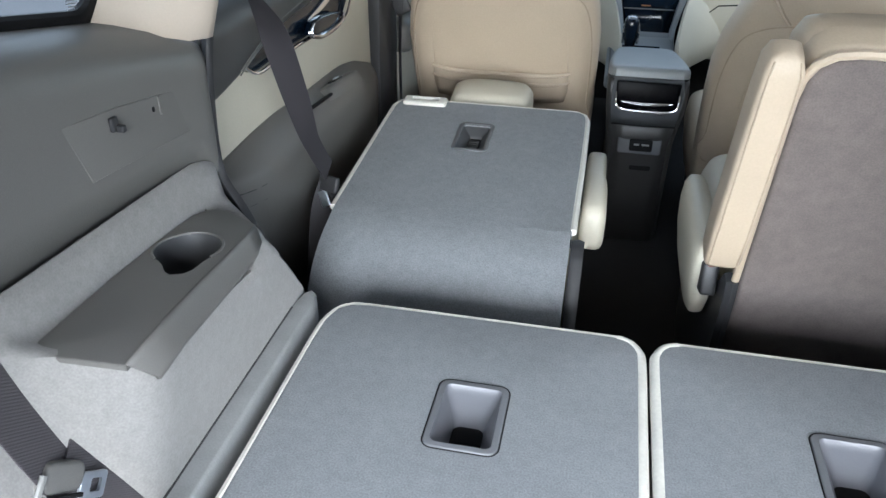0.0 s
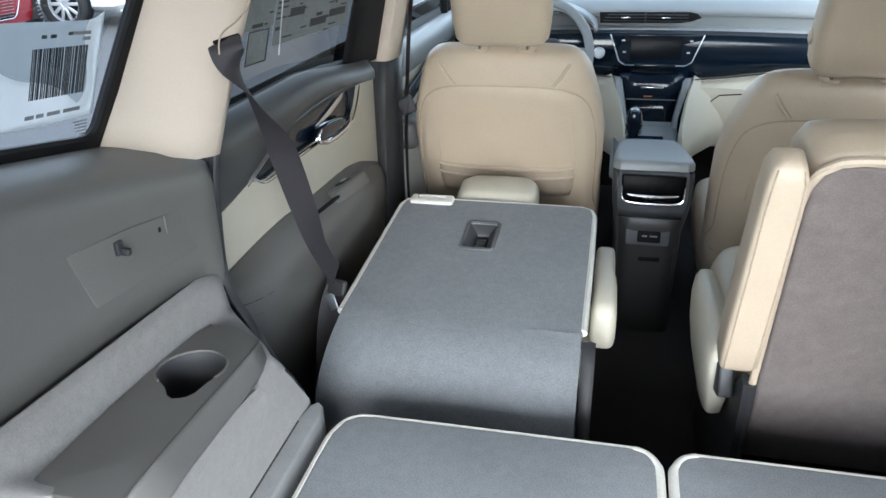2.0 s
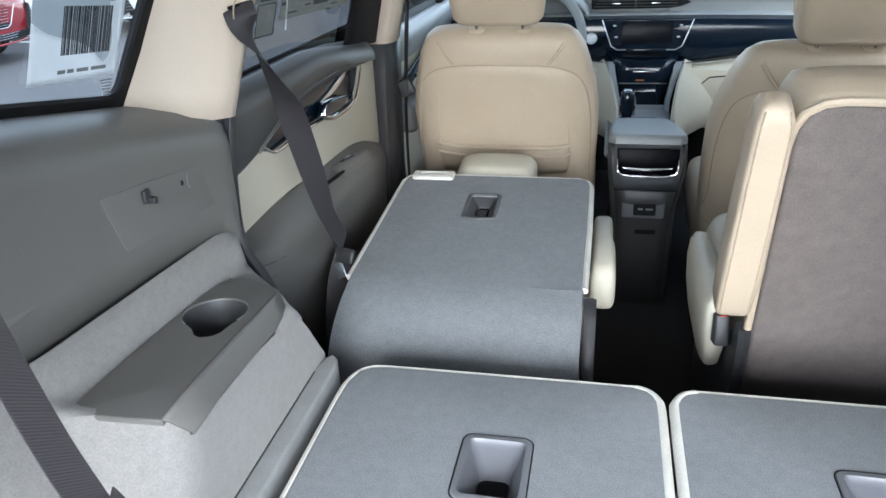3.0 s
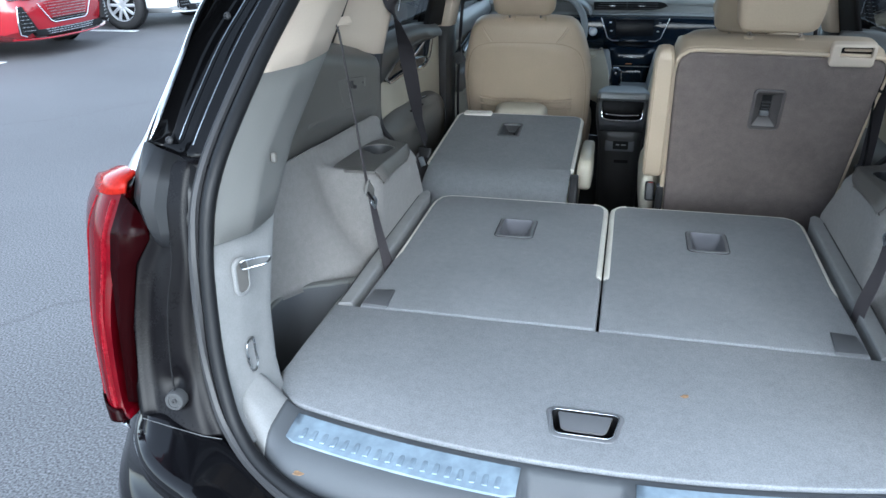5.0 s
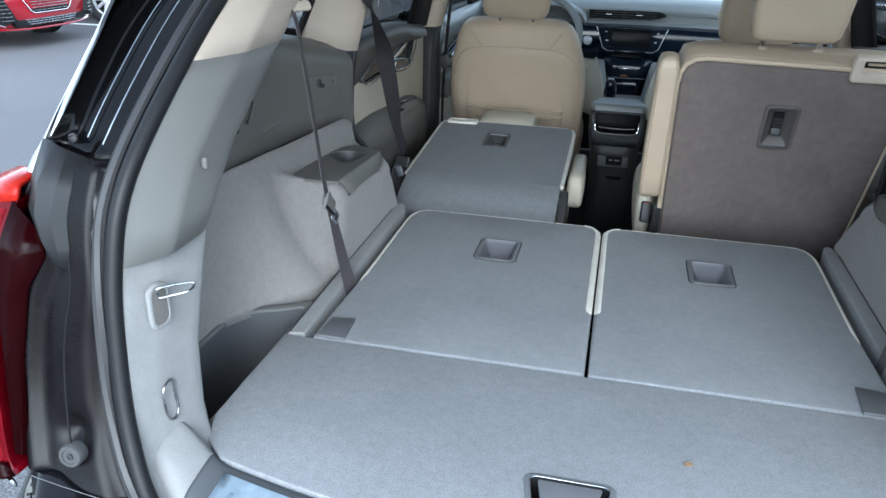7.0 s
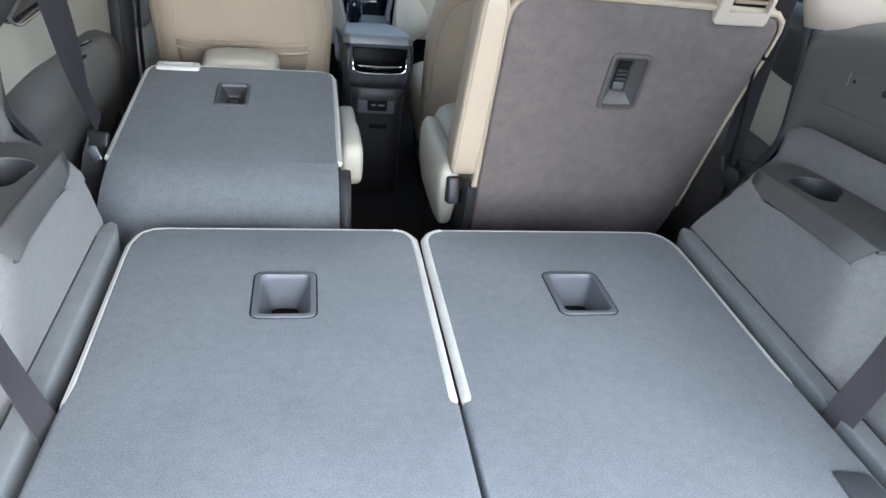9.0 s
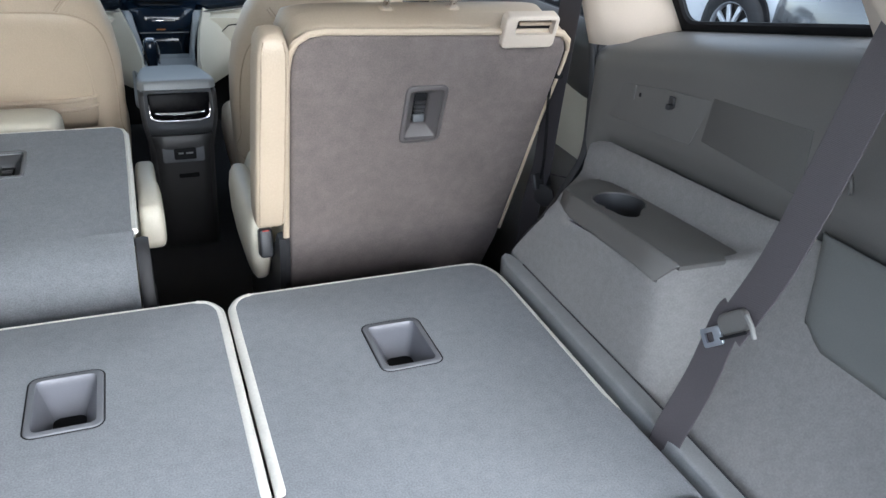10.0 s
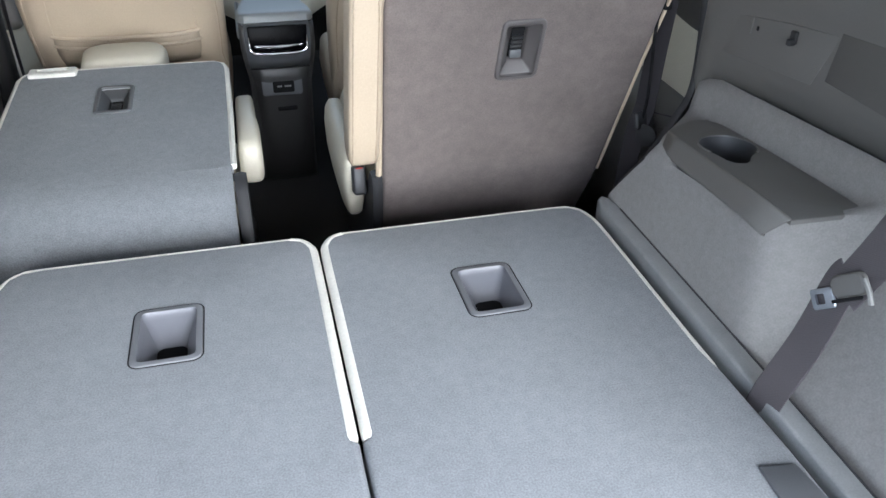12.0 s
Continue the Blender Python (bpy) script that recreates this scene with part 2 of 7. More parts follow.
# ---- mesh helpers ----
def finish(name, bm, mat, parent=None, label="", sharp=40, thick=0.0):
    bmesh.ops.remove_doubles(bm, verts=bm.verts, dist=1e-5)
    bmesh.ops.recalc_face_normals(bm, faces=bm.faces)
    me = bpy.data.meshes.new(name)
    bm.to_mesh(me)
    bm.free()
    me.polygons.foreach_set("use_smooth", [True] * len(me.polygons))
    me.set_sharp_from_angle(angle=radians(sharp))
    me.materials.append(mat)
    ob = new(name, me)
    if parent is not None:
        ob.parent = parent
    if label:
        ob["label"] = label
    if thick:
        mod = ob.modifiers.new("thickness", "SOLIDIFY")
        mod.thickness, mod.offset = thick, 0
    return ob


def part(name, bm, mat, parent, label="", sharp=40, thick=0.0):
    return finish(name, bm, mat, parent, label, sharp, thick)


def thing(name, label, category, group="", kind="", at=(0, 0, 0)):
    ob = new(name)
    ob.empty_display_size = 0.05
    return tagged(ob, label, category, group, kind)


def sheet(rows, closed=False, caps=False, bm=None):
    """A skin through rows of points; closed joins each row's ends, caps fills the first and last row."""
    bm = bm or bmesh.new()
    vs = [[bm.verts.new(p) for p in r] for r in rows]
    w = len(rows[0])
    for a, b in zip(vs, vs[1:]):
        for i in range(w if closed else w - 1):
            j = (i + 1) % w
            try:
                bm.faces.new((a[i], a[j], b[j], b[i]))
            except ValueError:
                pass
    if caps:
        bm.faces.new(vs[0]), bm.faces.new(vs[-1][::-1])
    return bm


def ring(w, d, e=4.0, n=28):
    """A superellipse of full width w and depth d."""
    out = []
    for i in range(n):
        a = 2 * math.pi * i / n
        c, s = math.cos(a), math.sin(a)
        out.append((w / 2 * math.copysign(abs(c) ** (2 / e), c), d / 2 * math.copysign(abs(s) ** (2 / e), s)))
    return out


def stack(levels, m=None, e=4.0, n=28, bm=None):
    """A body from level rings (z, width, depth, shift x, shift y), moved by m."""
    m = m or Matrix()
    rows = []
    for lv in levels:
        z, w, d = lv[:3]
        ox, oy = (lv[3], lv[4]) if len(lv) > 3 else (0, 0)
        rows.append([m @ Vector((x + ox, y + oy, z)) for x, y in ring(w, d, e, n)])
    return sheet(rows, closed=True, caps=True, bm=bm)


def block(size, r, m=None, seg=3, bm=None):
    """A box with rounded edges, centred, moved by m."""
    b = bmesh.new()
    bmesh.ops.create_cube(b, size=1.0, matrix=Matrix.Diagonal((*size, 1)))
    if r:
        bmesh.ops.bevel(b, geom=b.edges[:], offset=min(r, min(size) * 0.49), segments=seg, profile=0.5, affect="EDGES")
    bmesh.ops.transform(b, matrix=m or Matrix(), verts=b.verts)
    if bm is None:
        return b
    me = bpy.data.meshes.new("tmp")
    b.to_mesh(me)
    b.free()
    bm.from_mesh(me)
    bpy.data.meshes.remove(me)
    return bm


def rounded(w, h, r, cx=0.0, cy=0.0, n=5):
    """A rounded rectangle's outline, counter-clockwise. r: one radius or four (from the lower left, counter-clockwise)."""
    rs = r if isinstance(r, (tuple, list)) else (r,) * 4
    out = []
    for (sx, sy), a0, q in zip(((-1, -1), (1, -1), (1, 1), (-1, 1)), (180, 270, 0, 90), rs):
        for i in range(n + 1):
            a = radians(a0 + 90 * i / n)
            out.append((cx + sx * (w / 2 - q) + q * math.cos(a), cy + sy * (h / 2 - q) + q * math.sin(a)))
    return out


def inset(poly, d):
    out, n = [], len(poly)
    for i in range(n):
        p, a, b = Vector(poly[i]), Vector(poly[i - 1]), Vector(poly[(i + 1) % n])
        t = (b - a).normalized() if (b - a).length > 1e-9 else Vector((1, 0))
        out.append(p + Vector((-t.y, t.x)) * d)
    return out


def plate(outer, holes=(), thick=0.02, r=0.006, m=None, seg=3, back=True):
    """A slab with a rounded rim in its own xy plane, top at z = 0, with openings cut through it."""
    m = m or Matrix()
    bm = bmesh.new()
    if sum(p[0] * q[1] - q[0] * p[1] for p, q in zip(outer, [*outer[1:], outer[0]])) < 0:
        outer = outer[::-1]

    def loop(pts, z):
        return [bm.verts.new(m @ Vector((p[0], p[1], z))) for p in pts]

    def wall(a, b):
        for i in range(len(a)):
            j = (i + 1) % len(a)
            bm.faces.new((a[i], a[j], b[j], b[i]))

    prev = loop(outer, -thick)
    base = prev
    for i in range(seg + 1):
        a = math.pi / 2 * i / seg
        cur = loop(inset(outer, r * (1 - math.cos(a))), -r + r * math.sin(a))
        wall(prev, cur)
        prev = cur
    rims = [prev]
    lows = [base]
    for h in holes:
        top = loop(h, 0)
        low = loop(h, -thick)
        wall(top, low)
        rims.append(top)
        lows.append(low)
    for group in ((rims, lows) if back else (rims,)):
        edges = []
        for lp in group:
            for i in range(len(lp)):
                e = bm.edges.get((lp[i], lp[(i + 1) % len(lp)]))
                edges.append(e or bm.edges.new((lp[i], lp[(i + 1) % len(lp)])))
        bmesh.ops.triangle_fill(bm, use_beauty=True, use_dissolve=False, edges=edges)
    return bm


def tube(path, r, n=10, closed=False, squash=1.0, bm=None):
    """A round bar along a path of points."""
    pts = [Vector(p) for p in path]
    rows = []
    up = Vector((0, 0, 1))
    for i, p in enumerate(pts):
        a = pts[i - 1] if (i or closed) else p
        b = pts[(i + 1) % len(pts)] if (closed or i + 1 < len(pts)) else p
        t = (b - a).normalized()
        s = t.cross(up)
        s = s.normalized() if s.length > 1e-3 else Vector((1, 0, 0))
        q = s.cross(t)
        rr = r(i / max(1, len(pts) - 1)) if callable(r) else r
        rows.append([p + s * rr * math.cos(2 * math.pi * k / n) + q * rr * squash * math.sin(2 * math.pi * k / n) for k in range(n)])
    if closed:
        rows.append(rows[0])
    return sheet(rows, closed=True, caps=not closed, bm=bm)


def spline(pts, n=8, closed=False):
    """A smooth curve through points (Catmull-Rom)."""
    p = [Vector(q) for q in pts]
    out = []
    count = len(p) if closed else len(p) - 1
    for i in range(count):
        g = lambda k: p[k % len(p)] if closed else p[min(max(k, 0), len(p) - 1)]
        p0, p1, p2, p3 = g(i - 1), g(i), g(i + 1), g(i + 2)
        for k in range(n):
            t = k / n
            out.append(0.5 * ((2 * p1) + (p2 - p0) * t + (2 * p0 - 5 * p1 + 4 * p2 - p3) * t * t + (3 * p1 - p0 - 3 * p2 + p3) * t ** 3))
    if not closed:
        out.append(p[-1])
    return out


def strap(path, width, normals, thick=0.0014):
    """A flat belt along a path; normals give the way its face looks at each end, blended between."""
    pts = [Vector(p) for p in path]
    rows = []
    for i, p in enumerate(pts):
        f = i / (len(pts) - 1)
        k = f * (len(normals) - 1)
        a = min(int(k), len(normals) - 2)
        nn = Vector(normals[a]).lerp(Vector(normals[a + 1]), k - a).normalized()
        t = (pts[min(i + 1, len(pts) - 1)] - pts[max(i - 1, 0)]).normalized()
        s = t.cross(nn).normalized()
        q = s.cross(t)
        w, h, n = width / 2, thick / 2, 30
        rib = [(h * (1.4 if k % 2 else 0.95)) * (0.6 if k in (0, n) else 1) for k in range(n + 1)]
        rows.append([p + s * w * (2 * k / n - 1) - q * rib[k] for k in range(n + 1)] + [p + s * w * (2 * k / n - 1) + q * rib[k] for k in range(n, -1, -1)])
    return sheet(rows, closed=True, caps=True)


def lerp(table, x):
    """Values of a table of (x, a, b, ...) at x."""
    for a, b in zip(table, table[1:]):
        if x <= b[0]:
            break
    f = min(max((x - a[0]) / (b[0] - a[0]), 0), 1)
    return [u + (v - u) * f for u, v in zip(a[1:], b[1:])]


def smooth01(a, b, x):
    t = min(max((x - a) / (b - a), 0), 1)
    return t * t * (3 - 2 * t)


# ---- ground and cabin shell ----
def build_ground():
    bm = bmesh.new()
    bmesh.ops.create_grid(bm, x_segments=40, y_segments=40, size=400)
    tagged(finish("ground", bm, ASPHALT), "weathered grey asphalt parking lot with fine cracks", "asphalt", kind="structure")
    for i in range(5):
        y = 3.66 + 2.70 * i
        ob = finish("parking_line", block((4.6, 0.11, 0.006), 0.002, pose(-9.6, y, 0.003)), LINE_PAINT)
        tagged(ob, "worn white painted line on the asphalt between parking bays", "parking line", "parking lines", "structure")


def tray_height(y):
    return 1.008 - 0.085 * (y - 0.27)


def carpet_top(y):
    z = 1.036 + (0.72 - y) * 0.062
    if y > 0.65:
        z -= 0.022 * ((y - 0.65) / 0.07) ** 2
    return z


def wall_profile(y, s):
    """Half-width and height points of the carpeted side, from the load floor up, at the place y along the car."""
    t, c = tray_height(y), carpet_top(y)
    low = 0.075 * smooth01(0.40, 0.44, y) * smooth01(0.655, 0.62, y)
    box = [(0.547, 0.790), (0.546, 0.815), (0.545, 0.85), (0.543, 0.89), (0.540, 0.93), (0.5385, t - 0.045), (0.5400, t - 0.030), (0.549, t - 0.014 - min(low, 0.02)), (0.562, t - 0.008 - low), (0.60, t - 0.008 - low), (0.640, t - 0.008 - low), (0.6595, t - 0.003 - low), (0.665, t + 0.010), (0.6695, t * 0.5 + c * 0.5), (0.6735, c)]
    bay = [(0.549, 0.770), (0.565, 0.80), (0.585, 0.828), (0.606, 0.858), (0.626, 0.892), (0.644, 0.93), (0.656, 0.965), (0.663, 0.99), (0.667, 1.012), (0.669, 1.020), (0.671, 1.028), (0.674, c - 0.022), (0.6755, c - 0.012), (0.677, c - 0.006), (0.678, c)]
    bin_side = [(0.692, 0.782), (0.693, 0.80), (0.694, 0.828), (0.694, 0.858), (0.694, 0.892), (0.694, 0.93), (0.693, 0.965), (0.692, 0.99), (0.691, 1.012), (0.690, 1.022), (0.689, 1.03), (0.687, c - 0.022), (0.685, c - 0.012), (0.682, c - 0.006), (0.679, c)]
    g = smooth01(0.02, 0.22, y) if s < 0 else 1.0
    bay = [(b[0] + (a[0] - b[0]) * g, b[1] + (a[1] - b[1]) * g) for a, b in zip(bay, bin_side)]
    f = smooth01(0.235, 0.30, y)
    return [(b[0] + (a[0] - b[0]) * f, b[1] + (a[1] - b[1]) * f) for a, b in zip(box, bay)]


WIDER = 0.020  # the right-hand trim stands this much further out than the left


def place(s):
    """Turns a half-width, y and height into a point on the left (s = -1) or right (s = 1) side."""
    return lambda u, y, z: (s * u + (WIDER * smooth01(0.80, 0.95, z) if s > 0 else 0), y, z)


PILLAR = [  # height, inner edge (half-width, y), edge at the seal (half-width, y)
    (0.775, 0.508, -0.332, 0.530, -0.455), (0.79, 0.522, -0.312, 0.545, -0.448), (0.81, 0.540, -0.293, 0.562, -0.436), (0.84, 0.549, -0.285, 0.571, -0.426), (0.93, 0.556, -0.270, 0.583, -0.407), (1.08, 0.560, -0.215, 0.594, -0.368),
    (1.195, 0.553, -0.118, 0.584, -0.325), (1.33, 0.530, 0.028, 0.553, -0.213), (1.44, 0.515, 0.150, 0.524, -0.096), (1.60, 0.485, 0.330, 0.480, 0.070)]


def glass_foot(y):
    return 1.243 + (0.62 - max(y, 0.15)) * 0.185


def build_side(s):
    side = "left" if s < 0 else "right"
    wall = thing("wall_" + side, "grey carpeted cargo side wall with plastic upper panel", "side trim", kind="structure")
    X = place(s)
    ys = [-0.34, -0.28, -0.2, -0.1, 0.0, 0.1, 0.15, 0.166, 0.172, 0.178, 0.184, 0.19, 0.20, 0.22, 0.24, 0.255, 0.27, 0.285, 0.30, 0.34, 0.40, 0.42, 0.44, 0.46, 0.48, 0.5, 0.58, 0.62, 0.64, 0.66, 0.69, 0.705, 0.718]
    rows = []
    def lean(u, y, z):
        """How far the front edge is swept back: most at the tray's inner lip, none at its foot and at the wall."""
        k = smooth01(0.30, 0.72, y)
        return y - 0.108 * k * min(max((z - 0.80) / 0.15, 0), 1) * min(max((0.668 - u) / 0.12, 0), 1)
    for y in ys:
        rows.append([X(u, lean(u, y, z), z) for u, z in wall_profile(y, s)])
    rows.append([X(u + 0.012, lean(u, 0.726, z) , z - 0.004) for u, z in wall_profile(0.718, s)])
    rows.append([X(u + 0.05, lean(u, 0.726, z) + 0.03, z - 0.004) for u, z in wall_profile(0.718, s)])
    part("lower_carpet", sheet(rows), CARPET_SIDE, wall, "light grey felt carpet over the wheel housing", sharp=60, thick=0.004)
    # plastic upper panel with its ledge below the quarter window
    rows = []
    for y in [-0.16, -0.08, 0.0, 0.12, 0.25, 0.38, 0.5, 0.6, 0.66, 0.70, 0.725, 0.742, 0.755]:
        c = carpet_top(min(y, 0.70)) - 0.012 - (0.10 * smooth01(0.70, 0.755, y))
        g = glass_foot(y)
        prof = [(0.688, c), (0.680, c * 0.6 + (g - 0.085) * 0.4), (0.679, g - 0.085), (0.678, g - 0.066), (0.680, g - 0.052), (0.686, g - 0.036), (0.697, g - 0.024), (0.715, g - 0.014), (0.745, g - 0.005), (0.775, g), (0.80, g + 0.002)]
        k = 0.014 * smooth01(0.72, 0.755, y)
        prof = [(min(u, 0.69 + 0.12 * smooth01(0.10, 0.25, y)), z) for u, z in prof]
        rows.append([X(u + k - 0.012 * smooth01(0.5, 0.74, y) * (u < 0.69), y, z) for u, z in prof])
    rows.append([X(u + 0.03, 0.758, z) for u, z in prof])
    part("upper_panel", sheet(rows), PLASTIC, wall, "smooth dark grey plastic panel", sharp=60, thick=0.004)
    # front return of the side trim towards the door opening
    edge = spline([X(0.668, 0.760, 1.205), X(0.676, 0.750, 1.12), X(0.672, 0.735, 1.00), X(0.625, 0.70, 0.955), X(0.585, 0.690, 0.89), X(0.560, 0.725, 0.79), X(0.55, 0.735, 0.60), X(0.56, 0.735, 0.36)], 6)
    rows = [[p + Vector((s * 0.002, -0.006, 0)), p + Vector((0, 0.008, 0)), p + Vector((s * 0.03, 0.03, 0)), p + Vector((s * 0.16, 0.045, 0))] for p in edge]
    part("door_opening_trim", sheet(rows), PLASTIC_DARK, wall, sharp=60, thick=0.004)
    # hatch, hook, screw hole, grille, coat hook, lamp
    face = lambda y, z, u=0.676: Matrix(((0, 0, -s, X(u, y, z)[0]), (s * -1.0, 0, 0, y), (0, 1, 0, z), (0, 0, 0, 1)))
    q = [(-s * a, b) for a, b in ((-0.120, 0.053), (-0.091, -0.025), (0.028, -0.034), (0.168, -0.046), (0.172, -0.038), (0.162, -0.018), (0.142, 0.004), (0.122, 0.018), (0.094, 0.026), (-0.019, 0.043))]
    part("access_cover", plate(q, thick=0.006, r=0.0014, m=face(0.55, 1.128, 0.6728) @ pose(0, 0, 0, 0, s * 2.1, 0)), PLASTIC, wall, "flush plastic access cover")
    hookm = face(0.512, 1.156, 0.672)
    bm = block((0.013, 0.018, 0.006), 0.002, hookm)
    block((0.008, 0.009, 0.012), 0.002, hookm @ pose(0.003, -0.006, 0.006), bm=bm)
    part("latch_knob", bm, PLASTIC_DARK, wall, "small black latch knob")
    part("screw_hole", plate(rounded(0.005, 0.007, 0.002), thick=0.004, r=0.001, m=face(0.594, 1.145, 0.6698)), BLACK, wall)
    part("raised_tab", plate(rounded(0.005, 0.026, 0.002), thick=0.004, r=0.0018, m=face(0.609, 1.146, 0.6688)), PLASTIC, wall)
    g = [(-s * a, b) for a, b in ((-0.10, -0.044), (0.10, -0.036), (0.092, 0.034), (-0.095, 0.045))]
    part("speaker_grille", plate(g, thick=0.005, r=0.002, m=face(0.335, 1.153, 0.6765 if s > 0 else 0.6782)), GRILLE if s > 0 else PLASTIC, wall, "perforated speaker grille")
    arc = spline([X(0.684, 0.192, 1.176), X(0.674, 0.186, 1.178), X(0.666, 0.172, 1.176), X(0.663, 0.160, 1.168), X(0.664, 0.155, 1.157), X(0.669, 0.158, 1.148), X(0.684, 0.168, 1.144)], 4)
    part("coat_hook", tube(arc, 0.0032, 8), PLASTIC, wall, "curved plastic bag hook")
    if s < 0:
        part("power_socket", plate(rounded(0.034, 0.040, 0.006), thick=0.008, r=0.002, m=face(0.105, 1.155, 0.672)), BLACK, wall, "black power socket")
    # armrest tray with a cup holder
    tilt = math.atan(0.085)
    tm = Matrix(((s, 0, 0, X(0, 0, 1)[0]), (0, math.cos(tilt), 0, 0.49), (0, -math.sin(tilt), 1, tray_height(0.49)), (0, 0, 0, 1)))
    crease = [(0.5375, -0.222), (0.5465, -0.140), (0.5505, -0.055), (0.5530, 0.020), (0.5560, 0.080), (0.5580, 0.112)]
    out = crease[:1] + [(0.640, -0.226), (0.6480, -0.223), (0.6500, -0.215), (0.6570, -0.117), (0.6615, 0.0), (0.6630, 0.085), (0.6605, 0.128), (0.6500, 0.152), (0.6360, 0.160), (0.6180, 0.157), (0.578, 0.136), (0.5610, 0.124)] + crease[:0:-1]
    slot = lambda k: (0.2, 0.8, 1, 1, 1, 0.75, 0.2)[k - 19] if 19 <= k <= 25 else 0
    mid = (0.612, 0.032)
    cup = [(mid[0] + 0.0435 * math.cos(2 * math.pi * k / 32) - 0.006 * slot(k), mid[1] + 0.047 * math.sin(2 * math.pi * k / 32) - 0.026 * slot(k)) for k in range(32)]
    tray = part("tray", plate(out, [cup], thick=0.007, r=0.0025, m=tm), PLASTIC, wall, "dark grey plastic armrest tray")
    rows = []
    for d, k in ((0.0, 1.0), (-0.002, 0.985), (-0.02, 0.94), (-0.068, 0.88), (-0.076, 0.80), (-0.078, 0.0)):
        rows.append([tm @ Vector((mid[0] + (x - mid[0]) * k, mid[1] + (y - mid[1]) * k, d + 0.0005)) for x, y in cup])
    # plastic darker than the tray puts the shade of the recess into colour
    part("cup_holder", sheet(rows, closed=True), POCKET_DARK, tray, "round cup holder recess, coloured darker for its shade")
    part("cup_rim", tube([tm @ Vector((x, y, 0.0006)) for x, y in [cup[k % 32] for k in range(-5, 19)]], 0.0018, 8), PLASTIC, tray, "raised rim round the cup holder")
    rows = []
    for du, dz in ((0.002, 0.0), (0.0, -0.0002), (-0.0022, -0.0012), (-0.0042, -0.0036), (-0.0120, -0.0225), (-0.0152, -0.0290), (-0.0150, -0.0325), (-0.0090, -0.0350)):
        rows.append([tm @ Vector((u + du * (1 - 0.25 * smooth01(-0.1, 0.11, v)), v + 0.002 + (0.022 * (-dz / 0.03) if i == 0 else 0.006 * (-dz / 0.03) if i == 1 else 0) - (0.004 * (-dz / 0.03) if i == 5 else 0), dz)) for i, (u, v) in enumerate(crease)])
    part("tray_lip", sheet(rows), PLASTIC, tray, "chamfered inner lip of the tray", sharp=70, thick=0.003)
    # padded strip between wall and folded seat
    strip = thing("side_bolster", "grey carpeted filler strip beside the folded seat", "trim strip", "filler strips")
    o = [(0.512, 0.004), (0.543, 0.0), (0.546, 0.30), (0.546, 0.675), (0.541, 0.702), (0.531, 0.713), (0.520, 0.704), (0.514, 0.675), (0.513, 0.3)]
    part("pad", plate([(s * x, y) for x, y in (o if s > 0 else o[::-1])], thick=0.05, r=0.005, m=pose(0, 0, 0.8025, 0.5, 0, 0), seg=4), FELT_PALE, strip, "grey carpeted pad")
    part("edge_seam", tube([(s * x, y, 0.8014 + 0.0087 * y) for x, y in ((0.5410, 0.004), (0.5430, 0.15), (0.5440, 0.30), (0.5435, 0.660))], 0.0022, 6), PLASTIC_DARK, strip, "dark seam beside the wall")
    # rear pillar trim
    zs = [0.775, 0.782, 0.79, 0.80, 0.81, 0.825, 0.84, 0.86, 0.93, 1.0, 1.086]
    tops = [1.086, 1.13, 1.17, 1.195, 1.24, 1.29, 1.325]
    creams = [1.325, 1.36, 1.40, 1.44, 1.5, 1.55, 1.60]
    for name, heights, mat, label in (("pillar_lower", zs, FELT_PALE, "light grey lower pillar trim"), ("pillar_middle", tops, PLASTIC_MID, "satin grey plastic pillar cover"), ("pillar_upper", creams, TRIM_CREAM, "cream upper pillar cover")):
        rows = []
        for z in heights:
            ui, yi, uo, yo = lerp(PILLAR, z)
            bulge = 0.022 if name != "pillar_lower" else 0.006
            row = [(0.70, yi + 0.05, z), (0.60, yi + 0.022, z)] if name != "pillar_upper" else [(0.775 - 0.27 * (z - 1.28), 0.25 + 0.50 * (z - 1.28), z), (0.60, yi * 0.6 + 0.4 * (0.25 + 0.50 * (z - 1.28)), z)]
            row += [ (ui + 0.012, yi + 0.012, z), (ui + 0.003, yi + 0.004, z), (ui, yi - 0.005, z)]
            for f in (0.15, 0.3, 0.45, 0.54, 0.6, 0.66, 0.75, 0.9, 1.0):
                row.append((ui + (uo - ui) * f - bulge * min(f / 0.6, (1 - f) / 0.4) ** 0.75, yi + (yo - yi) * f, z))
            row.append((uo + 0.02, yo + 0.004, z))
            rows.append([X(*p) for p in row])
        part(name, sheet(rows), mat, wall, label, sharp=65, thick=0.003)
    part("pillar_notch", block((0.010, 0.010, 0.017), 0.003, pose(X(0.5415, 0, 1.19)[0], -0.222, 1.190, 0, 0, s * 12)), PLASTIC, wall, "small grey clip recess")
    # C pillar cover
    low = [(0.667, 0.762, 1.195), (0.668, 0.748, 1.196), (0.680, 0.720, 1.199), (0.705, 0.690, 1.211), (0.735, 0.660, 1.226), (0.757, 0.641, 1.236), (0.765, 0.633, 1.24)]
    top = [(0.570, 0.930, 1.60), (0.572, 0.912, 1.60), (0.585, 0.90, 1.60), (0.61, 0.860, 1.60), (0.632, 0.820, 1.60), (0.648, 0.785, 1.60), (0.656, 0.768, 1.60)]
    rows = []
    for k in range(9):
        f = k / 8
        rows.append([X(*(Vector(a).lerp(Vector(b), f) + Vector((0.012 * math.sin(math.pi * f), 0, 0)))) for a, b in zip(low, top)])
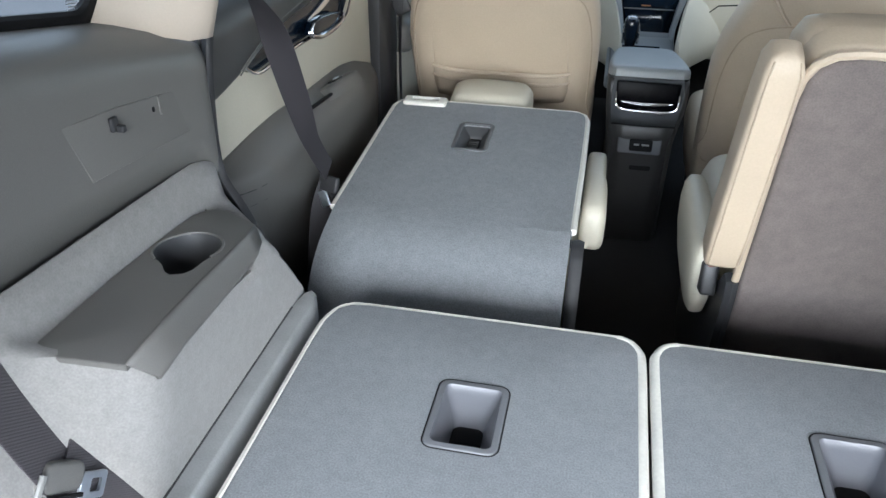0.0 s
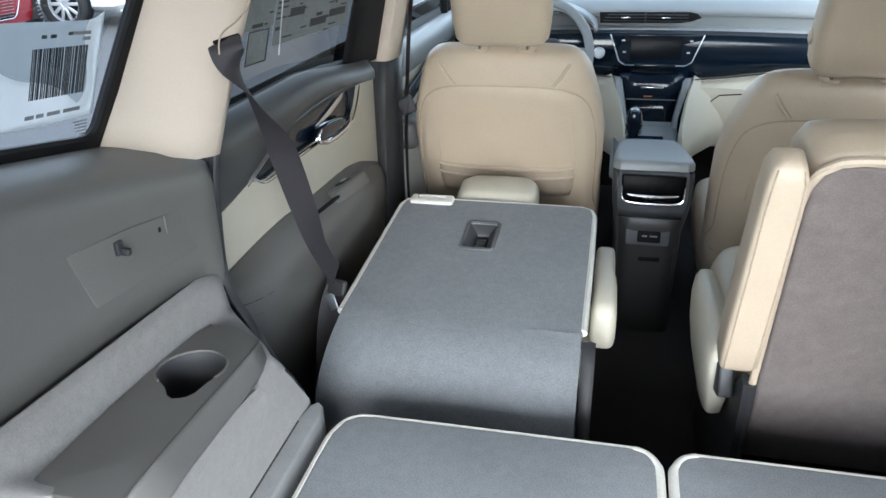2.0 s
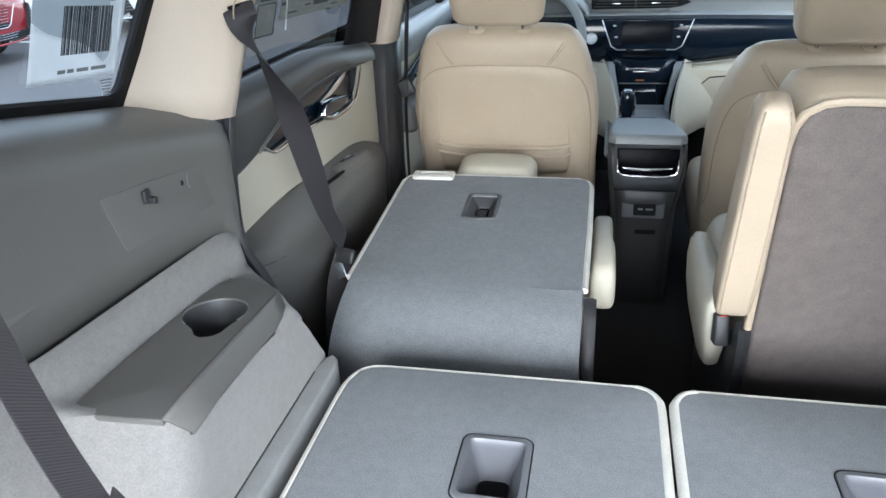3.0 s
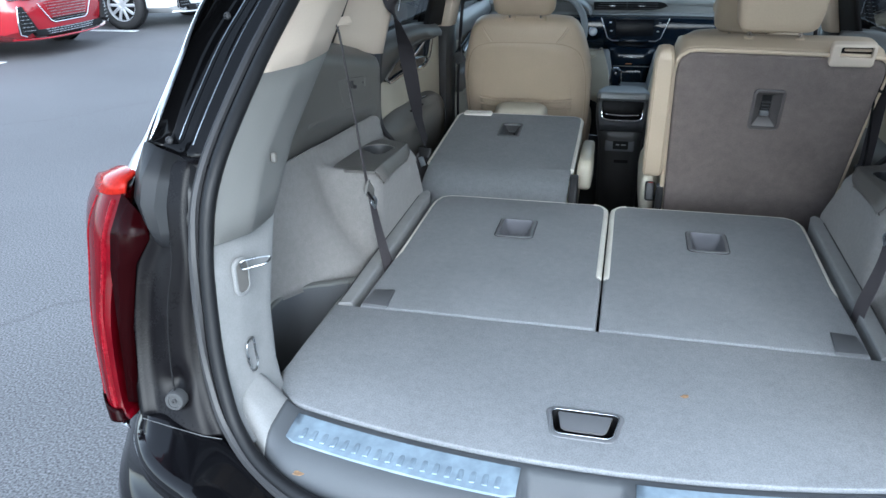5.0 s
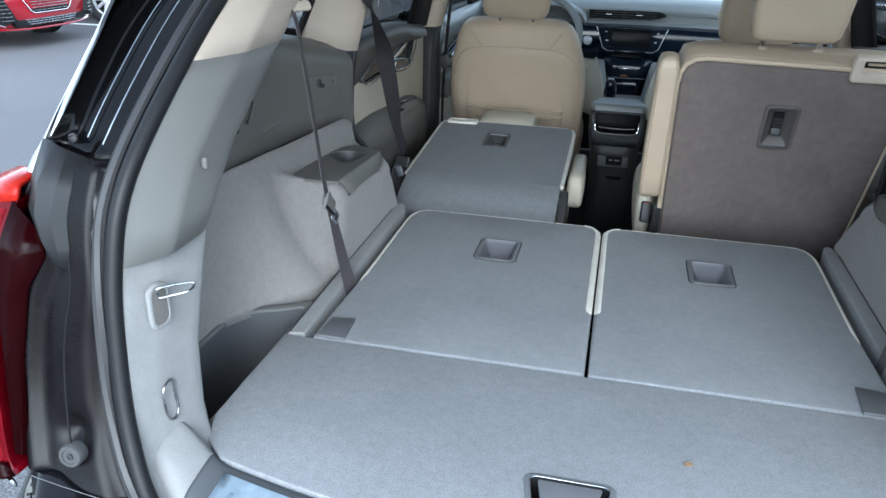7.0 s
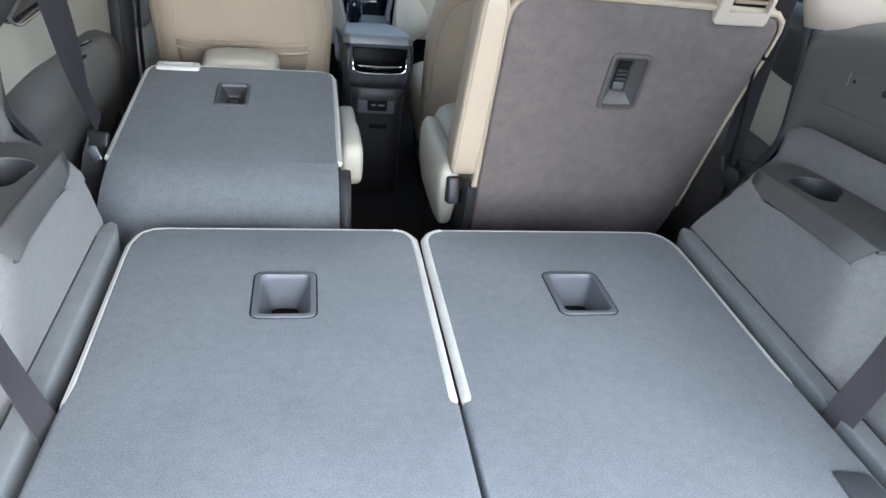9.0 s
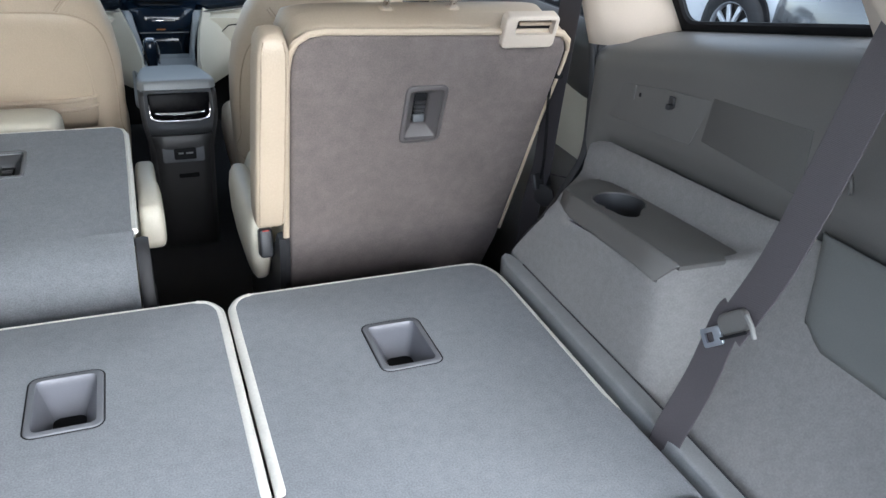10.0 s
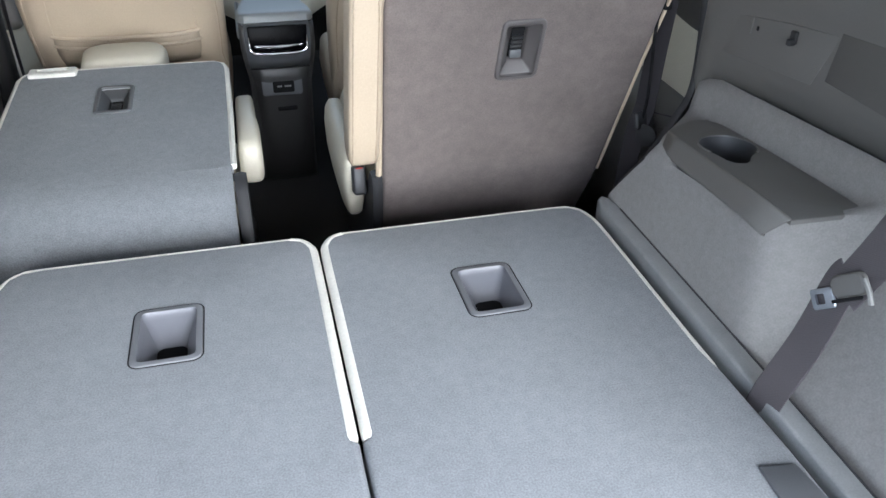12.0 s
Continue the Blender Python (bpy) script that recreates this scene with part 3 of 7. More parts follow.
    ret = [[X(a[0] + (0.05 if i else 0), a[1] + (0.05 if i else 0.0), a[2]) for i in (1, 0)] for a in [Vector(low[0]).lerp(Vector(top[0]), k / 8) + Vector((0.012 * math.sin(math.pi * k / 8), 0, 0)) for k in range(9)]]
    rows = [r0 + r1[0:] for r0, r1 in zip([[r[0]] for r in ret], rows)]
    part("pillar_cover", sheet(rows), TRIM_CREAM, wall, "cream C-pillar cover with a belt slot", sharp=60, thick=0.003)
    part("belt_slot", block((0.008, 0.044, 0.005), 0.002, pose(X(0.650, 0, 1.35)[0], 0.798, 1.354, 8, 0, s * 25)), BLACK, wall, "dark belt slot")
    part("slot_outline", tube(spline([X(u, y, z) for u, y, z in ((0.649, 0.772, 1.330), (0.646, 0.770, 1.352), (0.642, 0.780, 1.366), (0.633, 0.810, 1.378), (0.622, 0.830, 1.400), (0.612, 0.845, 1.44))], 4), 0.0012, 6), SEAM, wall, "thin joint round the belt slot")
    # bin beside the load floor
    if s < 0:
        rows = []
        rim = [(0.551, 0.136), (0.60, 0.118), (0.650, 0.094), (0.681, 0.056), (0.690, -0.02), (0.685, -0.15), (0.67, -0.28), (0.62, -0.31), (0.555, -0.30), (0.55, -0.15), (0.55, 0.0)]
        rim = [(p.x, p.y) for p in spline([(a, b, 0) for a, b in rim], 4, True)]
        for dz, k in ((0.020, 0.90), (-0.02, 0.885), (-0.10, 0.86), (-0.19, 0.82), (-0.205, 0.75), (-0.208, 0.0)):
            rows.append([X(0.62 + (u - 0.62) * k, -0.07 + (y + 0.07) * k, 0.765 + dz) for u, y in rim])
        part("storage_bin", sheet(rows, closed=True), FLAP_GREY, wall, "dark moulded storage bin", sharp=50)
        rows = []
        for dz, k in ((0.018, 1.04), (0.0255, 1.02), (0.0265, 0.99), (0.0262, 0.94), (0.0245, 0.91), (0.015, 0.898)):
            rows.append([X(0.62 + (u - 0.62) * k, -0.07 + (y + 0.07) * k, 0.765 + dz) for u, y in rim])
        part("bin_rim", sheet(rows, closed=True), COVER_GREY, wall, "flat grey lip round the storage bin", sharp=50)
    else:
        rows = []
        for k in range(13):
            f = k / 12
            row = []
            for y in (-0.30, -0.20, -0.10, 0.0, 0.06, 0.09, 0.105, 0.115, 0.121, 0.124):
                low = 0.950 + 0.020 * smooth01(0.09, 0.124, y)
                z = low + (1.085 - low) * f
                pr = [(b, a) for a, b in wall_profile(y, s)]
                edge = min(1.0, f * 8, (0.126 - y) * 160)
                row.append(X(lerp(pr, z)[0] - 0.001 - 0.006 * max(edge, 0), y + 0.022 + 0.25 * (z - 0.95) * smooth01(-0.1, 0.12, y), z))
            rows.append(row)
        part("side_cover", sheet(rows), COVER_GREY, wall, "removable grey plastic side cover", sharp=40, thick=0.003)
    # tie-down loops on the pillar
    for (u, y, z), open_ in (((0.556, -0.335, 1.022), True), ((0.562, -0.352, 0.885), False)):
        tm = Matrix(((0.25, 0, -s * 0.97, s * (u + 0.004)), (s * -0.97, 0, -0.25, y), (0, 1, 0, z), (0, 0, 0, 1)))
        base = part("tie_down_base", plate(rounded(0.036, 0.066, 0.014), [rounded(0.026, 0.054, 0.010)], thick=0.006, r=0.0028, m=tm @ pose(0, 0, -0.002)), FELT_PALE, wall, "grey tie-down recess frame")
        part("recess", plate(rounded(0.028, 0.056, 0.011), thick=0.004, r=0.001, m=tm @ pose(0, 0, -0.0035)), PLASTIC, base, "shaded recess")
        if open_:
            loop = [(-0.002, -0.012, 0.033), (-0.014, 0.000, 0.034), (-0.034, 0.019, 0.032), (-0.036, 0.014, 0.027), (-0.034, 0.003, 0.026), (-0.016, -0.005, 0.022), (-0.001, -0.009, 0.018), (0.000, -0.011, 0.026)]
        else:
            loop = [(-0.006, -0.012, 0.022), (-0.007, -0.013, -0.006), (-0.009, -0.009, -0.024), (-0.010, 0.002, -0.029), (-0.009, 0.011, -0.020), (-0.007, 0.012, 0.0), (-0.006, 0.011, 0.026), (-0.006, 0.0, 0.030)]
        part("tie_down_loop", tube(spline([X(u + a, y + b, z + c) for a, b, c in loop], 5, True), 0.0017, 8, closed=True), WIRE, base, "steel wire tie-down loop")
    return wall


def build_quarter_window(s):
    n = 1 if s < 0 else 2
    win = thing("window_%d" % n, "tinted rear quarter window with a black border", "window", kind="structure")
    X = place(s)
    a, b, c, d = (0.770, 0.634, glass_foot(0.636) + 0.004), (0.762, 0.24, glass_foot(0.24) + 0.004), (0.664, 0.42, 1.56), (0.668, 0.768, 1.58)
    part("pane", sheet([[X(*a), X(*b)], [X(*d), X(*c)]]), PANE_DARK, win, "tinted privacy glass").visible_shadow = False
    A, B, C, D = [Vector(X(*p)) for p in (a, b, c, d)]
    quad = lambda f, g: A.lerp(B, f).lerp(D.lerp(C, f), g)
    inner = [quad(f, g) for f, g in rounded(0.94, 0.93, 0.05, 0.508, 0.495, 4)]
    outer = [quad(f, g) for f, g in rounded(1.035, 1.10, 0.05, 0.5, 0.5, 4)]
    side = Vector((s, 0, 0))
    rows = [[o - side * 0.006, i.lerp(o, 0.12) - side * 0.006, i - side * 0.003, i + side * 0.003] for o, i in zip(outer + outer[:1], inner + inner[:1])]
    part("window_frame", sheet(rows), BLACK, win, "black ceramic border and rubber seal", thick=0.004)
    return win


def sill_edge(x):
    return -0.413 + 0.26 * x * x


def build_load_floor():
    def trapeze(w, h, r):
        return [(-0.005 + (x + 0.005) * (1 + 3.333 * (y + 0.308)), y) for x, y in rounded(w, h, r, -0.005, -0.310, 5)]

    # rear carpeted lid
    xs = [-0.545 + 1.09 * i / 20 for i in range(21)]
    out = [(-0.546, -0.004), (-0.549, -0.15), (-0.549, -0.26), (-0.530, -0.315)] + [(x, sill_edge(x)) for x in xs if abs(x) < 0.515] + [(0.530, -0.315), (0.549, -0.26), (0.549, -0.15), (0.546, -0.004)]
    hole = trapeze(0.106, 0.068, 0.014)
    lid = finish("load_floor", plate(out, [hole], thick=0.03, r=0.003, m=pose(0, 0, 0.7995)), CARPET)
    tagged(lid, "grey carpeted cargo floor lid with a recessed pull handle", "cargo floor")
    part("handle_frame", plate(trapeze(0.118, 0.080, 0.017), [trapeze(0.102, 0.064, 0.012)], thick=0.005, r=0.002, m=pose(0, 0, 0.8012)), FRAME_GREY, lid, "thin grey handle surround")
    part("handle_trim", tube([(x, y, 0.8024) for x, y in trapeze(0.102, 0.064, 0.012)], 0.0006, 8, closed=True), STEEL, lid, "thin bright edge")
    rows = []
    for dz, k, sh in ((0.8022, 1.0, 0), (0.796, 0.985, 0.0), (0.762, 0.94, 0.001), (0.758, 0.0, 0.002)):
        rows.append([(-0.005 + (x + 0.005) * k, -0.308 + (y + 0.308) * k + sh, dz) for x, y in trapeze(0.102, 0.064, 0.012)])
    part("handle_cup", sheet(rows, closed=True), BLACK, lid, "black handle recess")
    flap = [(-0.005 + (x + 0.005) * (1 + 1.6 * (y + 0.308)), y + 0.0075) for x, y in trapeze(0.080, 0.047, (0.010, 0.010, 0.003, 0.003))]
    part("handle_flap", plate(flap, thick=0.003, r=0.001, m=pose(0, 0, 0.7985)), FRAME_GREY, lid, "grey pull flap")
    part("flap_edge", tube([(x, y, 0.7980) for x, y in flap[:13]], 0.0006, 6), PLASTIC, lid)
    # sill cover with scuff plates and the latch pocket
    sill = thing("sill_cover", "grey plastic tailgate sill cover with steel scuff plates", "sill trim")
    rows = []
    for i in range(225):
        x = -0.56 + 1.12 * i / 224
        y = sill_edge(x)
        lift = 0.05 * smooth01(0.47, 0.57, abs(x))
        notch = smooth01(0.077, 0.066, abs(x + 0.008))
        prof = [(0.004, 0.775), (-0.004, 0.792), (-0.012, 0.7945), (-0.026, 0.7937 - 0.003 * notch), (-0.038, 0.7925 - 0.030 * notch), (-0.080, 0.787 - 0.048 * notch), (-0.098, 0.780 - 0.046 * notch), (-0.112, 0.764 - 0.030 * notch), (-0.120, 0.745), (-0.122, 0.725)]
        rows.append([(x, y + dy * (1 - 0.35 * smooth01(0.45, 0.56, abs(x))), z + lift) for dy, z in prof])
    part("sill_skin", sheet(rows[12:213]), SILL_GREY, sill, sharp=60, thick=0.003)
    for ends in (rows[:13], rows[212:]):
        part("end_felt", sheet(ends), FELT_PALE, sill, "pale grey felt end sweeping up into the pillar", sharp=60, thick=0.003)
    for row in (rows[12], rows[212]):
        part("end_seam", tube([Vector(p) + Vector((0, 0, 0.0005)) for p in row[1:8]], 0.0013, 6), PLASTIC_DARK, sill, "dark joint between felt and plastic")
    for x0, x1 in ((-0.470, -0.090), (0.078, 0.458)):
        rows = []
        for i in range(25):
            x = x0 + (x1 - x0) * i / 24
            y = sill_edge(x)
            k = 0.92 if i in (0, 24) else 1.0
            rows.append([(x, y - 0.018, 0.7915), (x, y - 0.020, 0.7970), (x, y - 0.050 * k, 0.7945), (x, y - 0.078 * k, 0.7915), (x, y - 0.081 * k, 0.784)])
        plate_ob = part("scuff_plate", sheet(rows, caps=False), FILM, sill, "scuff plate under pale blue protective film", thick=0.001)
        for k in range(18):
            x = x0 + 0.028 + (x1 - x0 - 0.056) * k / 17
            y = sill_edge(x) - 0.052
            part("rib", block((0.0085, 0.036, 0.003), 0.0014, pose(x, y, 0.7946, -5, 0, 0), seg=2), FILM, plate_ob)
    bm = tube(spline([(-0.021, -0.492, 0.750), (-0.021, -0.493, 0.778), (-0.008, -0.494, 0.788), (0.006, -0.493, 0.778), (0.006, -0.492, 0.750)], 5), 0.004, 8)
    part("latch_striker", bm, STEEL, sill, "steel latch striker loop")
    # cabin floor
    for nm, (x0, x1, y0, y1, z) in {"floor": (-0.76, 0.76, 0.60, 3.05, 0.36)}.items():
        tagged(finish(nm, block((x1 - x0, y1 - y0, 0.04), 0.005, pose((x0 + x1) / 2, (y0 + y1) / 2, z - 0.02)), CARPET_DARK), "black carpeted cabin floor", "floor", kind="structure")
    tagged(finish("baseboard", block((1.10, 1.30, 0.03), 0.004, pose(0, 0.05, 0.50)), PLASTIC_DARK), "dark under-floor tub below the load floor", "floor tub", kind="structure")
    tagged(finish("trim_step", block((1.10, 0.03, 0.34), 0.006, pose(0, 0.685, 0.53)), CARPET_DARK), "dark carpeted step below the folded rear seats", "floor step", kind="structure")


def pocket(parent, m, w=0.094, h=0.128, mat=PLASTIC, bowl=POCKET):
    """A moulded pull-strap recess in the plane of m, y towards the sloping end."""
    fr = part("pocket_frame", plate(rounded(w, h, 0.014), [rounded(w - 0.018, h - 0.018, 0.009)], thick=0.006, r=0.0022, m=m @ pose(0, 0, 0.0035)), mat, parent, "moulded plastic recess frame")
    part("frame_gap", tube([m @ Vector((x, y, 0.0014)) for x, y in rounded(w + 0.002, h + 0.002, 0.015)], 0.0009, 6, closed=True), BLACK, parent, "dark joint round the frame")
    rows = []
    for z, kx, y0, y1 in ((0.003, 1, -1, 1), (-0.002, 0.97, -0.98, 0.95), (-0.006, 0.89, -0.97, 0.86), (-0.012, 0.80, -0.96, 0.74), (-0.018, 0.71, -0.95, 0.62), (-0.024, 0.63, -0.94, 0.51), (-0.030, 0.57, -0.93, 0.40), (-0.035, 0.54, -0.92, 0.28)):
        cy, hh = (y0 + y1) / 2 * (h - 0.018) / 2, (y1 - y0) / 2 * (h - 0.018)
        rows.append([m @ Vector((x, y, z)) for x, y in rounded((w - 0.018) * kx, hh, 0.009 + 0.002 * smooth01(-0.004, -0.03, z), 0, cy)])
    bowl_ob = part("pocket_bowl", sheet(rows, closed=True), bowl, parent, "sloping moulded scoop", sharp=60)
    pit = [rows[-1]] + [[Vector(p) + m.to_3x3() @ Vector((0, 0, -0.03)) for p in rows[-1]]]
    part("strap_slot", sheet(pit, closed=True, caps=True), BLACK, bowl_ob, "dark slot at the foot of the scoop")
    part("pull_strap", block((w * 0.30, 0.010, 0.006), 0.0029, m @ pose(0, -h * 0.10, -0.050, 20, 0, 0)), BLACK, parent, "black pull strap")
    return fr


def latch_pocket(parent, m, w, h, mat, bowl):
    """A recess with sloping sides and a column of ribs on a sliding latch in its middle."""
    part("pocket_frame", plate(rounded(w, h, 0.013), [rounded(w - 0.016, h - 0.016, 0.007)], thick=0.006, r=0.003, m=m @ pose(0, 0, 0.0045)), mat, parent, "moulded plastic recess frame")
    rows = []
    for z, kx, ky in ((0.003, 1, 1), (-0.003, 0.96, 0.98), (-0.016, 0.50, 0.66), (-0.020, 0.46, 0.62), (-0.026, 0.44, 0.60), (-0.027, 0.02, 0.02)):
        rows.append([m @ Vector((x, y, z)) for x, y in rounded((w - 0.016) * kx, (h - 0.016) * ky, 0.006 * max(kx, 0.05))])
    part("pocket_bowl", sheet(rows, closed=True), bowl, parent, "sloping moulded recess", sharp=40)
    latch = part("release_latch", block((w * 0.30, h * 0.48, 0.006), 0.002, m @ pose(0, 0, -0.0235)), BLACK, parent, "black sliding release latch")
    for k in range(3):
        part("rib", block((w * 0.27, 0.006, 0.006), 0.0018, m @ pose(0, h * (0.10 - 0.075 * k), -0.0195), seg=2), PLASTIC_DARK, latch)
    part("finger_pad", block((w * 0.29, h * 0.13, 0.008), 0.003, m @ pose(0, -h * 0.17, -0.019, -14, 0, 0), seg=2), FLAP_GREY, latch)


def build_third_row(s):
    seat = thing("folding_bench", "folded third-row seat with grey carpet back and pale piping", "car seat", "folded third-row seats")
    X = lambda x: s * x
    o = [(0.003, 0.0), (0.494, 0.0), (0.497, 0.10), (0.494, 0.235), (0.488, 0.29), (0.492, 0.60), (0.490, 0.655), (0.480, 0.688), (0.462, 0.703), (0.43, 0.708), (0.05, 0.708), (0.026, 0.702), (0.012, 0.688), (0.008, 0.66), (0.008, 0.2345), (0.0065, 0.231), (0.0020, 0.230)]
    o = [(X(x), y) for x, y in o]
    o = o if s > 0 else o[::-1]
    cx = 0.2435 if s > 0 else 0.2325
    hole = rounded(0.080, 0.112, 0.010, X(cx), 0.490)
    part("seat_back_carpet", plate(o, [hole], thick=0.055, r=0.009, m=pose(0, 0, 0.800), seg=4), CARPET, seat, "grey carpeted seat back")
    path = [(0.040, 0.7055), (0.05, 0.706), (0.2, 0.7065), (0.43, 0.706), (0.462, 0.701), (0.478, 0.687), (0.488, 0.655), (0.490, 0.60), (0.487, 0.32), (0.488, 0.245)]
    sm = spline([(X(x), y, 0.792) for x, y in path], 3)
    part("piping", tube(sm, lambda f: 0.0072 * min(1, 0.7 + 7 * (1 - f)), 8), PIPING, seat, "pale vinyl piping round the edge")
    part("edge_binding", tube(spline([(X(x), y, 0.7925) for x, y in ((0.0105, 0.2345), (0.0105, 0.30), (0.0105, 0.50), (0.0105, 0.650), (0.0145, 0.678), (0.027, 0.697), (0.044, 0.7045))], 5), lambda f: 0.0088 * min(1, 0.8 + 9 * f), 10), PIPING, seat, "pale vinyl edge binding")
    pocket(seat, pose(X(cx), 0.490, 0.799), 0.096, 0.128, FRAME_GREY)
    fl = [(0.434, 0.002), (0.490, 0.004), (0.484, 0.072), (0.440, 0.078)]
    fl = [(X(x), y) for x, y in fl]
    part("hinge_flap", plate(fl if s > 0 else fl[::-1], thick=0.006, r=0.002, m=pose(0, 0, 0.8045)), FLAP_GREY, seat, "dark plastic hinge flap")
    part("cushion_below", block((0.46, 0.62, 0.16), 0.04, pose(X(0.25), 0.36, 0.655)), LEATHER_PALE, seat, "cream leather cushion under the folded back")
    return seat


# ---- second row ----
def build_second_upright():
    seat = thing("captain_chair", "upright cream leather captain's seat with carpeted back in a warm-lit tone", "car seat", "second-row seats")
    tilt = 18.3
    # the back's own frame: x across, y up along the back, z out towards the cargo room
    base = Matrix.Translation((0.385, 0.922, 0.735)) @ pose(0, 0, 0, 90 + tilt, 0, 0)
    H = 0.482
    out = [(-0.226, -0.14), (0.206, -0.15), (0.233, -0.012), (0.262, H - 0.040), (0.262, H - 0.016), (0.256, H + 0.002), (0.242, H + 0.014), (0.215, H + 0.017), (-0.19, H + 0.026), (-0.215, H + 0.022), (-0.232, H + 0.010), (-0.241, H - 0.010), (-0.243, H - 0.040)]
    pk = rounded(0.066, 0.110, 0.010, 0.002, 0.345)
    part("back_carpet", plate(out, [pk], thick=0.014, r=0.010, m=base, seg=4), CARPET_BACK, seat, "grey carpeted seat back with warm dim light in its colour")
    latch_pocket(seat, base @ pose(0.002, 0.345, 0), 0.080, 0.124, LATCH_TAUPE, LATCH_TAUPE)
    part("back_shell", plate([(x * 1.012, y + (0.010 if y > 0.4 else 0)) for x, y in out], [pk], thick=0.05, r=0.012, m=base @ pose(0, 0, -0.012), seg=4), LEATHER, seat, "cream leather wrapped rim")
    # leather shell in front of the carpet
    lv = []
    for z, w, d in ((0.04, 0.44, 0.09), (0.06, 0.478, 0.115), (0.12, 0.484, 0.13), (0.30, 0.494, 0.13), (0.40, 0.498, 0.12), (0.462, 0.504, 0.105), (0.492, 0.492, 0.088), (0.506, 0.465, 0.066), (0.510, 0.43, 0.04)):
        lv.append((z, w, d, 0.004, d / 2 + 0.046))
    up = base @ Matrix(((1, 0, 0, 0), (0, 0, 1, 0), (0, -1, 0, 0), (0, 0, 0, 1)))
    part("backrest", stack(lv, up, e=6, n=40), LEATHER, seat, "cream leather backrest", sharp=60)
    tr = [(-0.240, 0.06), (-0.246, 0.30), (-0.249, H - 0.040), (-0.246, H - 0.008), (-0.236, H + 0.015), (-0.216, H + 0.029), (-0.19, H + 0.033), (0.215, H + 0.024), (0.246, H + 0.019), (0.261, H + 0.005), (0.2665, H - 0.016), (0.266, H - 0.042), (0.253, 0.30), (0.236, 0.02)]
    part("welt", tube([base @ Vector((x, y, -0.003)) for x, y in tr], lambda f: 0.0065 - 0.0030 * smooth01(0.66, 0.80, f), 8), LEATHER, seat, "cream welt round the carpet")
    # release lever housing at the outer shoulder
    rm = base @ pose(0.172, H + 0.030, 0.012)
    part("release_bezel", plate(rounded(0.104, 0.062, 0.010), [rounded(0.074, 0.028, 0.004, 0.006, 0.010)], thick=0.020, r=0.005, m=rm), TRIM_CREAM, seat, "cream plastic release handle bezel")
    part("release_lever", block((0.064, 0.007, 0.007), 0.003, rm @ pose(0.010, 0.012, -0.011)), SEAM, seat, "brown release lever")
    part("bezel_pocket", block((0.080, 0.034, 0.006), 0.002, rm @ pose(0.006, 0.010, -0.018)), BLACK, seat, "dark inside of the bezel")
    # headrest
    hr = up @ pose(-0.002, 0.085, 0.540)
    lv = [(0.0, 0.14, 0.04), (0.004, 0.178, 0.08), (0.016, 0.196, 0.098), (0.05, 0.206, 0.108), (0.11, 0.212, 0.112), (0.16, 0.21, 0.108), (0.185, 0.20, 0.09), (0.198, 0.15, 0.05)]
    part("headrest", stack(lv, hr, e=4.5, n=36), LEATHER, seat, "padded cream leather headrest", sharp=60)
    for dx in (-0.062, 0.062):
        part("headrest_post", tube([hr @ Vector((dx, 0, -0.075)), hr @ Vector((dx, 0, 0.02))], 0.006, 10), CHROME, seat, "chrome headrest post")
        part("post_collar", stack([(0, 0.028, 0.024), (0.005, 0.028, 0.024), (0.008, 0.02, 0.018)], hr @ pose(dx, 0, -0.036), e=3, n=16), LEATHER, seat)
    # raised inboard armrest
    ar = up @ pose(-0.274, 0.012, 0.112)
    lv = [(0, 0.034, 0.035), (0.004, 0.050, 0.052), (0.016, 0.058, 0.064), (0.08, 0.060, 0.070), (0.2, 0.058, 0.070), (0.33, 0.055, 0.068), (0.378, 0.051, 0.062), (0.396, 0.040, 0.048), (0.403, 0.02, 0.03)]
    arm = part("armrest", stack(lv, ar, e=6, n=36), LEATHER, seat, "cream leather armrest folded up", sharp=60)
    for sx in (-1, 1):
        part("armrest_seam", tube([ar @ Vector((sx * dx, -dy, z)) for dx, dy, z in ((0.0205, 0.0300, 0.012), (0.0215, 0.0322, 0.03), (0.0215, 0.0342, 0.1), (0.0210, 0.0342, 0.2), (0.0200, 0.0334, 0.33), (0.0185, 0.0302, 0.378), (0.0150, 0.0240, 0.395))], 0.0013, 6), SEAM, arm)
    # cushion, side shield and buckle
    lv = [(0.0, 0.46, 0.46), (0.02, 0.49, 0.50), (0.10, 0.51, 0.53), (0.17, 0.51, 0.53), (0.20, 0.49, 0.51), (0.215, 0.44, 0.46)]
    part("seat", stack(lv, pose(0.385, 1.285, 0.56, 4, 0, 0), e=5, n=36), LEATHER_PALE, seat, "pale leather seat cushion", sharp=60)
    lv = [(0.0, 0.03, 0.28), (0.012, 0.042, 0.31), (0.06, 0.056, 0.34), (0.11, 0.060, 0.345), (0.138, 0.054, 0.335), (0.152, 0.040, 0.315), (0.158, 0.02, 0.28)]
    part("seat_bolster", stack(lv, pose(0.108, 1.150, 0.655), e=4, n=28), LEATHER_PALE, seat, "cream side bolster of the cushion", sharp=60)
    rows = []
    for z, y0, y1 in ((0.38, 0.93, 1.36), (0.50, 0.92, 1.38), (0.60, 0.91, 1.30), (0.66, 0.905, 1.12), (0.72, 0.895, 1.03), (0.77, 0.888, 0.955), (0.80, 0.890, 0.93)):
        rows.append([(0.150, y0 + 0.006, z), (0.140, y0, z), (0.130, y0 + 0.006, z), (0.130, y1 - 0.006, z), (0.140, y1, z), (0.150, y1 - 0.006, z)])
